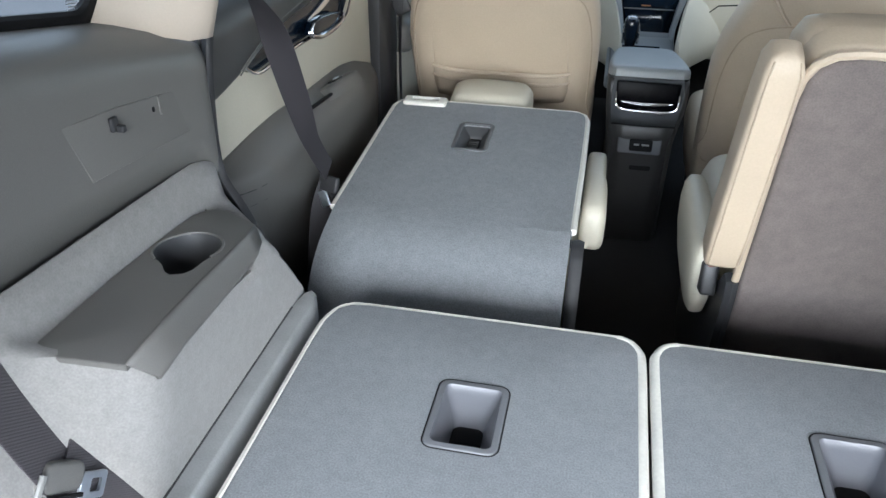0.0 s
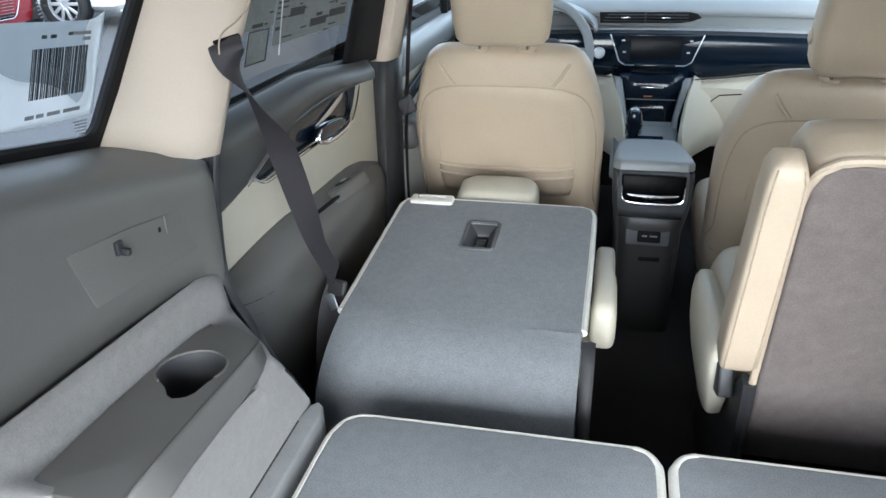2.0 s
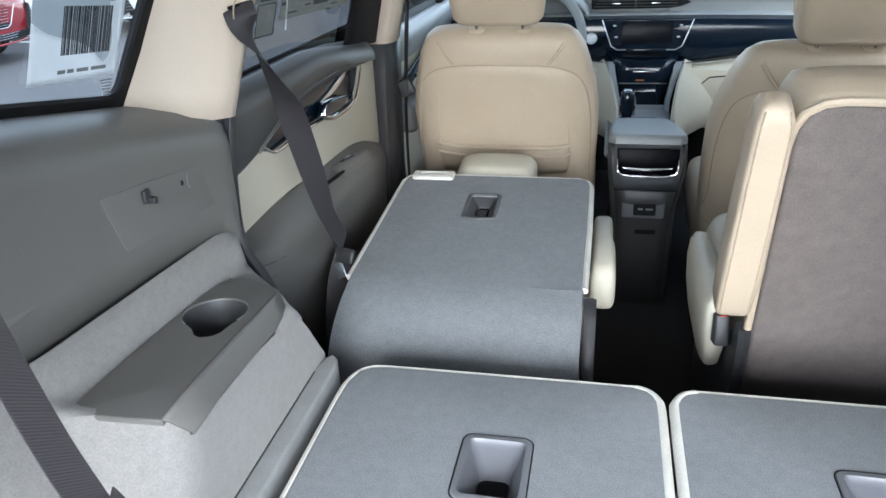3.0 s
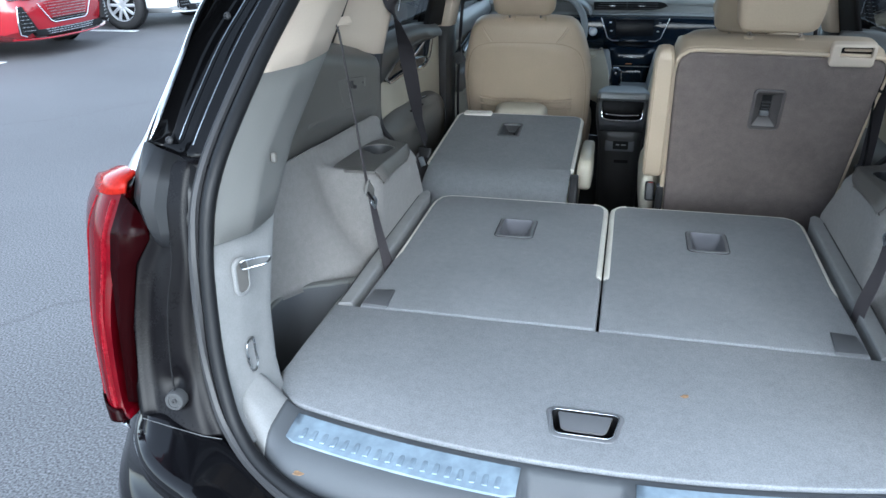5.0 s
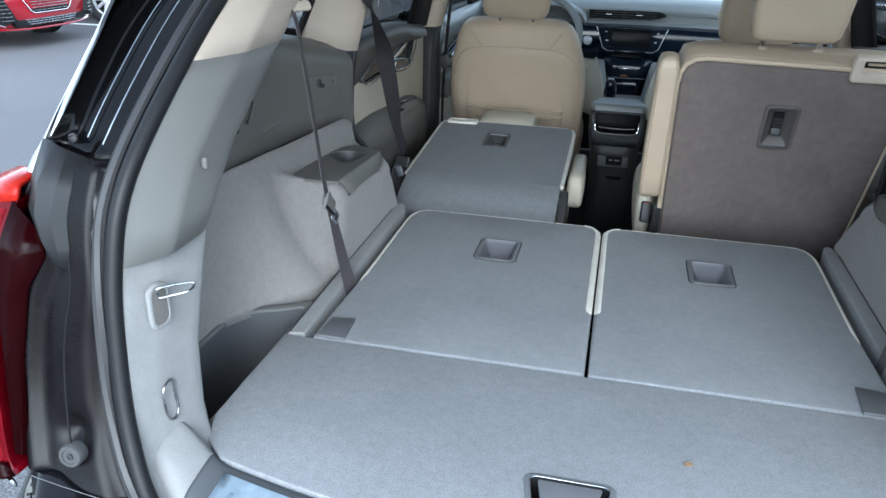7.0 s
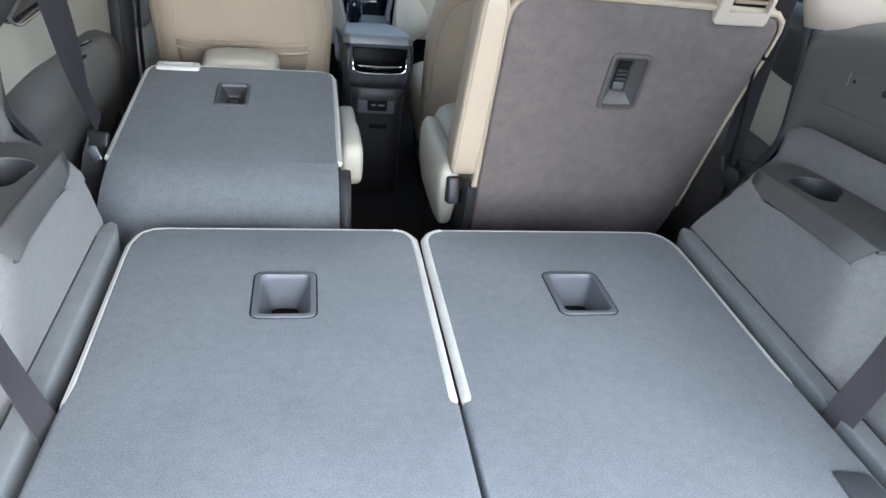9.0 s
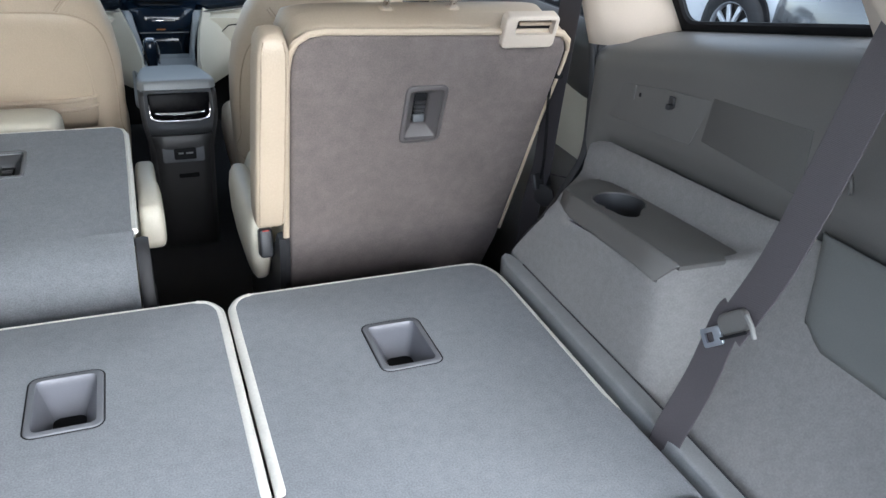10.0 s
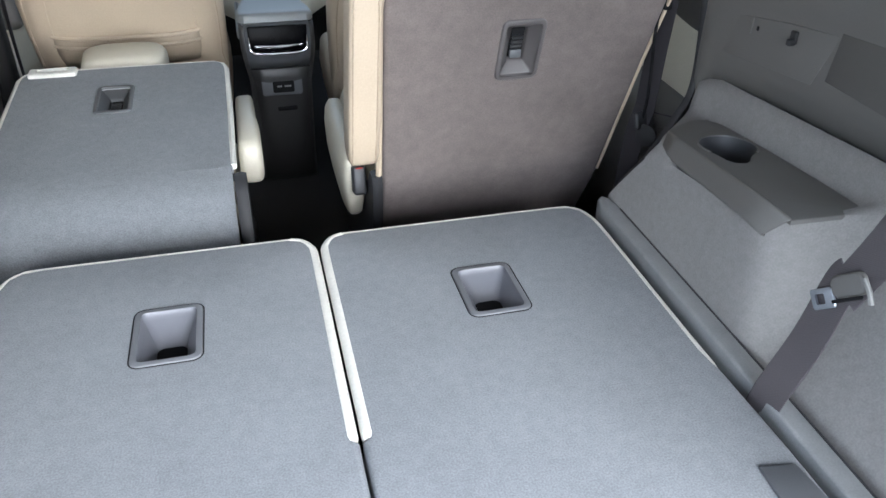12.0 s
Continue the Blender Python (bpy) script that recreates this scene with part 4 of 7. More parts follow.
    part("side_shield", sheet(rows, closed=True, caps=True), PLASTIC_DARK, seat, "dark plastic hinge cover", sharp=50)
    bk = part("belt_buckle", block((0.028, 0.046, 0.060), 0.006, pose(0.114, 0.975, 0.758, -18, 0, 0)), PLASTIC_DARK, seat, "black belt buckle")
    part("buckle_button", block((0.014, 0.016, 0.003), 0.001, pose(0.114, 0.965, 0.789, -18, 0, 0)), RED_GLOW, bk, "red release button")
    part("seat_base", block((0.42, 0.44, 0.20), 0.02, pose(0.385, 1.18, 0.46)), PLASTIC_DARK, seat, "dark seat base and rails")
    return seat


def build_second_folded():
    seat = thing("folded_captain_chair", "folded second-row seat with grey carpeted back lying flat", "car seat", "second-row seats")
    x0, x1 = -0.612, -0.134
    prof = [(1.56, 0.847), (1.30, 0.822), (1.18, 0.8103), (1.08, 0.8006), (1.015, 0.7945), (0.965, 0.785), (0.925, 0.770), (0.890, 0.749), (0.862, 0.720), (0.842, 0.684), (0.828, 0.640), (0.818, 0.59), (0.812, 0.53), (0.810, 0.44)]
    pts = spline([(0, y, z) for y, z in prof], 3)
    # flat upper board with the pocket
    ang = math.degrees(math.atan2(0.853 - 0.800, 1.560 - 1.015))
    fm = Matrix.Translation((-0.373, 1.2725, 0.8193)) @ pose(0, 0, 0, ang, 0, 0)
    L = 0.2575
    out = [(-0.232, -L), (0.240, -L), (0.239, L - 0.045), (0.232, L - 0.020), (0.212, L - 0.006), (-0.20, L - 0.002), (-0.221, L - 0.012), (-0.231, L - 0.04)]
    pk = rounded(0.066, 0.116, 0.008, -0.010, 0.081)
    part("back_board", plate(out, [pk], thick=0.035, r=0.008, m=fm, seg=4), CARPET, seat, "grey carpeted back board")
    latch_pocket(seat, fm @ pose(-0.010, 0.081, 0), 0.082, 0.134, FLAP_GREY, POCKET_DARK)
    # one carpet skin over the board, bending down over the hinge behind it
    fs = (0, 0.03, 0.08, 0.2, 0.3, 0.402, 0.47, 0.542, 0.64, 0.74, 0.84, 0.92, 0.97, 1)
    rows = []
    for y, a, b in ((L - 0.007, -0.196, 0.206), (L - 0.010, -0.212, 0.222), (L - 0.018, -0.222, 0.231), (L - 0.030, -0.228, 0.236), (L - 0.048, -0.231, 0.238), (0.139, -0.232, 0.239), (0.08, -0.232, 0.239), (0.023, -0.232, 0.239), (-0.02, -0.232, 0.239), (-0.08, -0.232, 0.239)):
        rows.append([fm @ Vector((a - 0.002, y, -0.007))] + [fm @ Vector((a + 0.003 + (b - a - 0.006) * f, y, 0.0012)) for f in fs] + [fm @ Vector((b + 0.002, y, -0.007))])
    for p in [q for q in pts if q.y <= 1.15]:
        k = smooth01(0.99, 0.85, p.y)
        e = smooth01(1.02, 0.97, p.y)
        a, b = x0 + 0.007, x1
        row = []
        for f in fs:
            droop = 0.010 * (abs(2 * f - 1) ** 6) * e
            wav = 0.0035 * math.sin(9 * f + 5 * p.z) * k
            row.append((a + 0.003 * (1 - e) + (b - a - 0.006 * (1 - e)) * f, p.y + droop + wav, p.z - droop * 0.8 + 0.0012))
        rows.append([(a + 0.002 * e, p.y + 0.03 * e, p.z - 0.008 - 0.012 * e)] + row + [(b - 0.002 * e, p.y + 0.03 * e, p.z - 0.008 - 0.012 * e)])
    bm = sheet(rows)
    inv = fm.inverted()
    bmesh.ops.delete(bm, geom=[q for q in bm.faces if abs((inv @ q.calc_center_median()).x + 0.010) < 0.030 and abs((inv @ q.calc_center_median()).y - 0.081) < 0.055 and q.calc_center_median().z > 0.8], context="FACES")
    part("carpet_cover", bm, CARPET, seat, "grey carpet cover bending down over the hinge", sharp=50)
    bm = tube(spline([(-0.142, 1.016, 0.7962), (-0.17, 1.010, 0.7977), (-0.20, 1.016, 0.7967), (-0.24, 1.012, 0.7962)], 4), 0.0020, 6, squash=0.4)
    part("fabric_crease", bm, CARPET, seat)
    sv = [fm @ Vector(p) for p in [(0.241, -L + 0.01, -0.006), (0.242, 0.0, -0.006), (0.240, L - 0.045, -0.006), (0.232, L - 0.018, -0.006), (0.212, L - 0.004, -0.006), (-0.20, L, -0.006), (-0.222, L - 0.011, -0.006), (-0.233, L - 0.04, -0.006), (-0.234, 0.0, -0.006), (-0.234, -L + 0.01, -0.006)]]
    part("welt", tube(sv, 0.0075, 8), PIPING, seat, "pale welt round the board")
    part("release_bezel", plate(rounded(0.108, 0.040, 0.008), [rounded(0.070, 0.016, 0.003, 0.0, 0.004)], thick=0.022, r=0.005, m=fm @ pose(-0.160, L - 0.018, 0.010)), PIPING, seat, "pale plastic release handle bezel")
    part("release_lever", block((0.062, 0.008, 0.006), 0.002, fm @ pose(-0.160, L - 0.014, 0.002)), STEEL, seat, "metal release lever")
    lv = [(0.0, 0.16, 0.05), (0.006, 0.19, 0.085), (0.03, 0.205, 0.10), (0.10, 0.21, 0.105), (0.13, 0.19, 0.085), (0.14, 0.13, 0.04)]
    part("headrest", stack(lv, fm @ pose(-0.012, L + 0.028, -0.046, -90, 0, 0), e=4, n=32), LEATHER_PALE, seat, "pale headrest under the folded back", sharp=60)
    lv = [(0.0, 0.44, 0.05), (0.02, 0.47, 0.09), (0.30, 0.478, 0.11), (0.50, 0.48, 0.10), (0.54, 0.45, 0.05)]
    part("backrest", stack(lv, fm @ pose(0.003, -L + 0.01, -0.085, -90, 0, 0), e=5, n=32), LEATHER_PALE, seat, "cream leather backrest facing down", sharp=60)
    # inboard armrest lying beside the back
    am = pose(-0.097, 1.122, 0.742, -92, 0, 0)
    lv = [(0.0, 0.03, 0.05), (0.006, 0.046, 0.085), (0.025, 0.052, 0.106), (0.14, 0.052, 0.106), (0.165, 0.050, 0.098, -0.001, -0.006), (0.19, 0.046, 0.080, -0.003, -0.012), (0.28, 0.046, 0.072, -0.003, -0.014), (0.325, 0.044, 0.066, -0.003, -0.014), (0.340, 0.036, 0.05, -0.003, -0.012), (0.346, 0.018, 0.03, -0.003, -0.012)]
    part("armrest", stack(lv, am, e=4, n=28), LEATHER_PALE, seat, "pale leather armrest", sharp=60)
    lv = [(0.0, 0.46, 0.46), (0.02, 0.49, 0.50), (0.10, 0.51, 0.53), (0.15, 0.50, 0.52), (0.17, 0.45, 0.46)]
    part("seat", stack(lv, pose(-0.373, 1.25, 0.50, 4, 0, 0), e=5, n=36), LEATHER_PALE, seat, "pale leather seat cushion", sharp=60)
    rows = []
    for z, y0, y1 in ((0.38, 0.84, 1.30), (0.50, 0.845, 1.30), (0.58, 0.855, 1.18), (0.66, 0.885, 1.05), (0.72, 0.92, 1.03), (0.765, 0.955, 1.02), (0.785, 0.975, 1.01)):
        rows.append([(-0.132, y0 + 0.006, z), (-0.118, y0, z), (-0.108, y0 + 0.006, z), (-0.108, y1 - 0.006, z), (-0.118, y1, z), (-0.132, y1 - 0.006, z)])
    part("side_shield", sheet(rows, closed=True, caps=True), PLASTIC_DARK, seat, "dark plastic hinge cover", sharp=50)
    part("seat_base", block((0.42, 0.44, 0.18), 0.02, pose(-0.373, 1.16, 0.44)), PLASTIC_DARK, seat, "dark seat base and rails")
    return seat


# ---- front row ----
def build_front_seat(cx, pocket_back=True, recline=18):
    seat = thing("front_bucket_chair", "beige leather front bucket seat with map pocket", "car seat", "front seats")
    seat.location = (cx, 1.86, 0.36)
    base = pose(0, 0, 0.44, recline, 0, 0)
    lv = []
    for z, w, d, y in ((-0.30, 0.47, 0.12, 0.05), (-0.26, 0.51, 0.15, 0.06), (-0.10, 0.525, 0.165, 0.068), (0.02, 0.535, 0.17, 0.07), (0.12, 0.537, 0.17, 0.07), (0.20, 0.517, 0.165, 0.07), (0.27, 0.480, 0.15, 0.066), (0.318, 0.453, 0.132, 0.06), (0.350, 0.419, 0.108, 0.056), (0.369, 0.378, 0.082, 0.054), (0.378, 0.32, 0.048, 0.054)):
        lv.append((z, w, d, 0, y))
    part("backrest", stack(lv, base, e=3.6, n=48), LEATHER, seat, "padded beige leather backrest", sharp=70)
    back = base @ Matrix(((1, 0, 0, 0), (0, 0, -1, 0), (0, 1, 0, 0), (0, 0, 0, 1)))
    def skin(x, y):
        """Where the backrest's rear face lies at x across and y up."""
        w, d, sh = lerp([(z, w_, d_, y_) for z, w_, d_, _, y_ in lv], y)
        f = max(1 - abs(min(abs(2 * x / w), 0.999)) ** 3.6, 0.0) ** (1 / 3.6)
        return d / 2 * f - sh

    half = [(0.0, 0.296), (0.10, 0.294), (0.165, 0.284), (0.208, 0.258), (0.232, 0.215), (0.246, 0.14), (0.249, 0.05), (0.246, -0.06), (0.238, -0.16), (0.0, -0.16)]
    out = spline([(a, b, 0) for a, b in half], 4)
    out = out + [Vector((-p.x, p.y, 0)) for p in out[-2:0:-1]]
    mid = Vector((0, 0.11, 0))
    rows = []
    for k in (0.0, 0.3, 0.6, 0.8, 0.9, 0.95, 0.975, 0.99, 1.0):
        ring_ = [mid.lerp(p, max(k, 0.001)) for p in out]
        rows.append([back @ Vector((p.x, p.y, skin(p.x, p.y) - 0.001 + 0.008 * smooth01(1.0, 0.90, k))) for p in ring_])
    panel = part("back_panel", sheet(rows, closed=True), LEATHER, seat, "smooth leather back panel", sharp=70)
    part("panel_seam", tube([back @ Vector((p.x, p.y, skin(p.x, p.y) + 0.0006)) for p in out], 0.0016, 6, closed=True), SEAM, panel, "stitched seam round the panel")
    if pocket_back:
        rows = []
        for y, z in ((-0.055, 0.007), (-0.03, 0.009), (0.0, 0.0105), (0.032, 0.011), (0.040, 0.0095), (0.043, 0.006)):
            rows.append([back @ Vector((0.192 * k / 10, y + 0.004 * (k / 10) ** 2, skin(0.192 * k / 10, y) + z + 0.003 * (1 - (k / 10) ** 2) - 0.004 * (abs(k) == 10))) for k in range(-10, 11)])
        part("map_pocket", sheet(rows), LEATHER, panel, "leather map pocket with elastic hem", sharp=60, thick=0.002)
        for dz, rr in ((0.040, 0.0062), (0.010, 0.0058)):
            part("pocket_hem", tube([back @ Vector((0.196 * k / 10, dz + 0.004 * (k / 10) ** 2, skin(0.196 * k / 10, dz) + 0.0135 - 0.009 * (k / 10) ** 8)) for k in range(-10, 11)], rr, 8), LEATHER, panel, "gathered hem of the map pocket")
            # darker line below each hem, drawn as the shade under its ridge
            part("hem_shade", tube([back @ Vector((0.192 * k / 10, dz - rr * 1.1 + 0.004 * (k / 10) ** 2, skin(0.192 * k / 10, dz) + 0.0145 - 0.009 * (k / 10) ** 8)) for k in range(-10, 11)], 0.0012, 6), SEAM, panel)
    for sx in (-1, 1):
        part("shoulder_seam", tube([back @ Vector((sx * x, y, skin(sx * x, y) + 0.0008)) for x, y in ((0.128, 0.298), (0.146, 0.320), (0.160, 0.340), (0.170, 0.354))], 0.0015, 6), SEAM, seat)
        part("shoulder_welt", tube([back @ Vector((sx * (x + 0.006), y - 0.004, skin(sx * (x + 0.006), y - 0.004) + 0.0002)) for x, y in ((0.128, 0.298), (0.146, 0.320), (0.160, 0.340), (0.170, 0.354))], 0.0036, 8), LEATHER, seat, "raised leather welt beside the seam")
        part("side_seam", tube([back @ Vector((sx * x, y, skin(sx * x, y) + 0.0068)) for x, y in ((0.189, 0.05), (0.188, 0.10), (0.182, 0.16), (0.174, 0.22))], lambda f: 0.0022 * (1 - 0.8 * f), 6), LEATHER, panel)
    hr = base @ pose(0, 0.03, 0.408)
    lv = [(0.0, 0.17, 0.05), (0.005, 0.215, 0.085), (0.02, 0.238, 0.105), (0.07, 0.25, 0.115), (0.14, 0.25, 0.115), (0.19, 0.24, 0.105), (0.215, 0.21, 0.08), (0.225, 0.16, 0.04)]
    head = part("headrest", stack(lv, hr, e=4.5, n=40), LEATHER, seat, "beige leather headrest", sharp=60)
    part("headrest_button", stack([(0, 0.036, 0.036), (0.005, 0.034, 0.034), (0.007, 0.024, 0.024), (0.004, 0.018, 0.018)], hr @ pose(-0.122, 0.01, 0.075, 0, -90, 0), e=2, n=20), LEATHER, head, "round adjuster button")
    for dx in (-0.062, 0.062):
        part("headrest_post", tube([hr @ Vector((dx, 0, -0.05)), hr @ Vector((dx, 0, 0.02))], 0.006, 10), CHROME, seat, "chrome headrest post")
        part("post_collar", stack([(0, 0.046, 0.036), (0.008, 0.046, 0.036), (0.013, 0.034, 0.026)], hr @ pose(dx, 0.01, -0.034), e=3, n=16), LEATHER, seat)
    lv = [(0.0, 0.46, 0.48), (0.03, 0.51, 0.53), (0.12, 0.53, 0.55), (0.17, 0.52, 0.54), (0.19, 0.46, 0.48)]
    part("seat", stack(lv, pose(0, 0.32, 0.15, 4, 0, 0), e=4.5, n=36), LEATHER, seat, "beige leather seat cushion", sharp=60)
    part("seat_base", block((0.44, 0.46, 0.16), 0.02, pose(0, 0.30, 0.08)), PLASTIC_DARK, seat, "dark seat base")
    return seat


def build_console():
    con = thing("center_console", "grey centre console with rear air vents and armrest lid", "console")
    cx = 0.010
    rows = []
    for y, z, w in ((1.800, 0.36, 0.165), (1.795, 0.55, 0.170), (1.785, 0.68, 0.175), (1.765, 0.735, 0.190), (1.745, 0.775, 0.200), (1.738, 0.80, 0.204), (1.742, 0.850, 0.204), (1.752, 0.864, 0.202), (1.775, 0.866, 0.200), (2.16, 0.806, 0.200), (2.18, 0.76, 0.21), (2.20, 0.36, 0.21)):
        rows.append([(cx - w / 2 + 0.012, y - 0.004, z), (cx - w / 4, y - 0.008, z), (cx, y - 0.010, z), (cx + w / 4, y - 0.008, z), (cx + w / 2 - 0.012, y - 0.004, z)])
    part("rear_skin", sheet(rows[:4]), CONSOLE_GREY, con, "dark grey moulded rear face", sharp=45, thick=0.004)
    part("vent_housing", sheet(rows[3:]), FLAP_GREY, con, "satin grey housing round the rear vents", sharp=45, thick=0.004)
    part("housing_joint", tube([Vector(p) + Vector((0, -0.002, 0)) for p in rows[3]], 0.0022, 6), BLACK, con)
    for sx in (-1, 1):
        rows = []
        for y, z, w in ((1.800, 0.36, 0.165), (1.795, 0.55, 0.170), (1.785, 0.68, 0.175), (1.765, 0.735, 0.190), (1.745, 0.775, 0.200), (1.738, 0.80, 0.204), (1.742, 0.850, 0.204), (1.752, 0.864, 0.202)):
            rows.append([(cx + sx * (w / 2 - 0.012), y - 0.004, z), (cx + sx * w / 2, y + 0.010, z), (cx + sx * (w / 2 + 0.002), 2.0, min(z, 0.832)), (cx + sx * (w / 2 + 0.004), 2.5, min(z, 0.735))])
        part("side_skin", sheet(rows), CONSOLE_GREY, con, sharp=60, thick=0.004)
    lid = [(cx - 0.101, 1.775), (cx - 0.086, 1.759), (cx + 0.086, 1.759), (cx + 0.101, 1.775), (cx + 0.106, 1.80), (cx + 0.105, 1.90), (cx + 0.092, 2.10), (cx + 0.082, 2.145), (cx + 0.05, 2.165), (cx - 0.05, 2.165), (cx - 0.082, 2.145), (cx - 0.092, 2.10), (cx - 0.105, 1.90), (cx - 0.106, 1.80)]
    part("armrest_lid", plate(lid, thick=0.026, r=0.014, m=Matrix.Translation((0, 1.76, 0.893)) @ pose(0, 0, 0, -8.0, 0, 0) @ pose(0, -1.76, 0), seg=4), PLASTIC_BLUE, con, "soft grey padded armrest lid")
    vm = Matrix.Translation((cx, 1.7225, 0.826)) @ pose(0, 0, 0, 84, 0, 0)
    vo = [(-0.0815, 0.0372), (-0.0795, -0.020), (-0.076, -0.031), (-0.064, -0.038), (-0.03, -0.041), (0.03, -0.041), (0.064, -0.038), (0.076, -0.031), (0.0795, -0.020), (0.0815, 0.0372), (0.076, 0.0392), (-0.076, 0.0392)]
    vi = [(-0.0795, 0.0355), (-0.077, -0.017), (-0.070, -0.025), (-0.060, -0.029), (-0.03, -0.031), (0.03, -0.031), (0.060, -0.029), (0.070, -0.025), (0.077, -0.017), (0.0795, 0.0355), (0.074, 0.0378), (-0.074, 0.0378)]
    part("vent_surround", plate(vo, [vi], thick=0.012, r=0.003, m=vm @ pose(0, 0, 0.006)), VENT_BLACK, con, "gloss black vent surround")
    part("vent_trim", tube(spline([vm @ Vector((x, y, 0.0075)) for x, y in ((-0.0795, 0.012), (-0.0785, -0.018), (-0.072, -0.029), (-0.060, -0.034), (-0.03, -0.0365), (0.03, -0.0365), (0.060, -0.034), (0.072, -0.029), (0.0785, -0.018), (0.0795, 0.012))], 4), lambda f: 0.0010 + 0.0026 * math.sin(math.pi * f) ** 0.5, 8), CHROME, con, "curved chrome lip under the vent")
    part("vent_face", plate(vi, thick=0.010, r=0.001, m=vm @ pose(0, 0, -0.003)), VENT_BLACK, con, "gloss black vent")
    part("vent_bar", tube([vm @ Vector((0.066 * k / 6, -0.017 + 0.004 * (k / 6) ** 2, 0.002)) for k in range(-6, 7)], lambda f: 0.0045 - 0.003 * abs(2 * f - 1) ** 3, 8), CHROME, con, "chrome vent blade")
    um = Matrix.Translation((cx + 0.0, 1.775, 0.672)) @ pose(0, 0, 0, 86, 0, 0)
    part("port_plate", plate(rounded(0.118, 0.052, 0.008), thick=0.008, r=0.002, m=um @ pose(0, 0, 0.004)), FLAP_GREY, con, "dark grey port plate")
    part("port_face", plate(rounded(0.062, 0.034, 0.005), thick=0.006, r=0.001, m=um @ pose(0.004, 0, 0.0075)), BLACK, con, "black charging port cover")
    for dx, w in ((-0.008, 0.014), (0.016, 0.020)):
        part("charging_port", block((w, 0.005, 0.002), 0.0008, um @ pose(dx, 0.002, 0.0082)), PLASTIC_MID, con, "small charging port")
    part("lower_slot", block((0.058, 0.012, 0.014), 0.004, pose(cx + 0.01, 1.7825, 0.600)), BLACK, con, "dark slot")
    # forward tray and shifter
    part("console_top", block((0.23, 0.50, 0.05), 0.015, pose(cx, 2.42, 0.715)), PLASTIC_BLUE, con, "grey console top")
    part("cup_tray", block((0.13, 0.22, 0.01), 0.003, pose(cx, 2.40, 0.741)), PIANO, con, "gloss black tray")
    for sx in (-1, 1):
        rows = []
        for y, z, a, b, zo in ((2.415, 0.758, 0.094, 0.108, 0.70), (2.425, 0.776, 0.092, 0.116, 0.69), (2.45, 0.790, 0.093, 0.126, 0.68), (2.55, 0.816, 0.103, 0.160, 0.67), (2.65, 0.850, 0.118, 0.215, 0.67), (2.75, 0.886, 0.140, 0.300, 0.69), (2.80, 0.902, 0.148, 0.360, 0.72)):
            rows.append([(0.032 + sx * (a - 0.004), y, z - 0.06), (0.032 + sx * a, y, z - 0.010), (0.032 + sx * (a + 0.007), y, z), (0.032 + sx * (a + (b - a) * 0.4), y, z - (z - zo) * 0.22), (0.032 + sx * (a + (b - a) * 0.75), y, z - (z - zo) * 0.6), (0.032 + sx * b, y, zo)])
        part("knee_pad", sheet(rows, caps=True), LEATHER_PALE, con, "pale leather knee pad", sharp=60, thick=0.004)
    sh = part("gear_shifter", stack([(0.0, 0.03, 0.04), (0.04, 0.028, 0.036), (0.07, 0.040, 0.046), (0.11, 0.050, 0.056), (0.135, 0.046, 0.050), (0.146, 0.03, 0.034)], pose(-0.035, 2.36, 0.738, 8, 0, 0), e=3, n=20), PIANO, con, "gloss black gear shifter")
    part("shifter_trim", tube(spline([(-0.058, 2.338, 0.798), (-0.060, 2.335, 0.838), (-0.052, 2.338, 0.873), (-0.035, 2.338, 0.882), (-0.018, 2.338, 0.873), (-0.010, 2.335, 0.838), (-0.012, 2.338, 0.798)], 4), 0.004, 8), CHROME, sh, "chrome shifter trim")
    return con


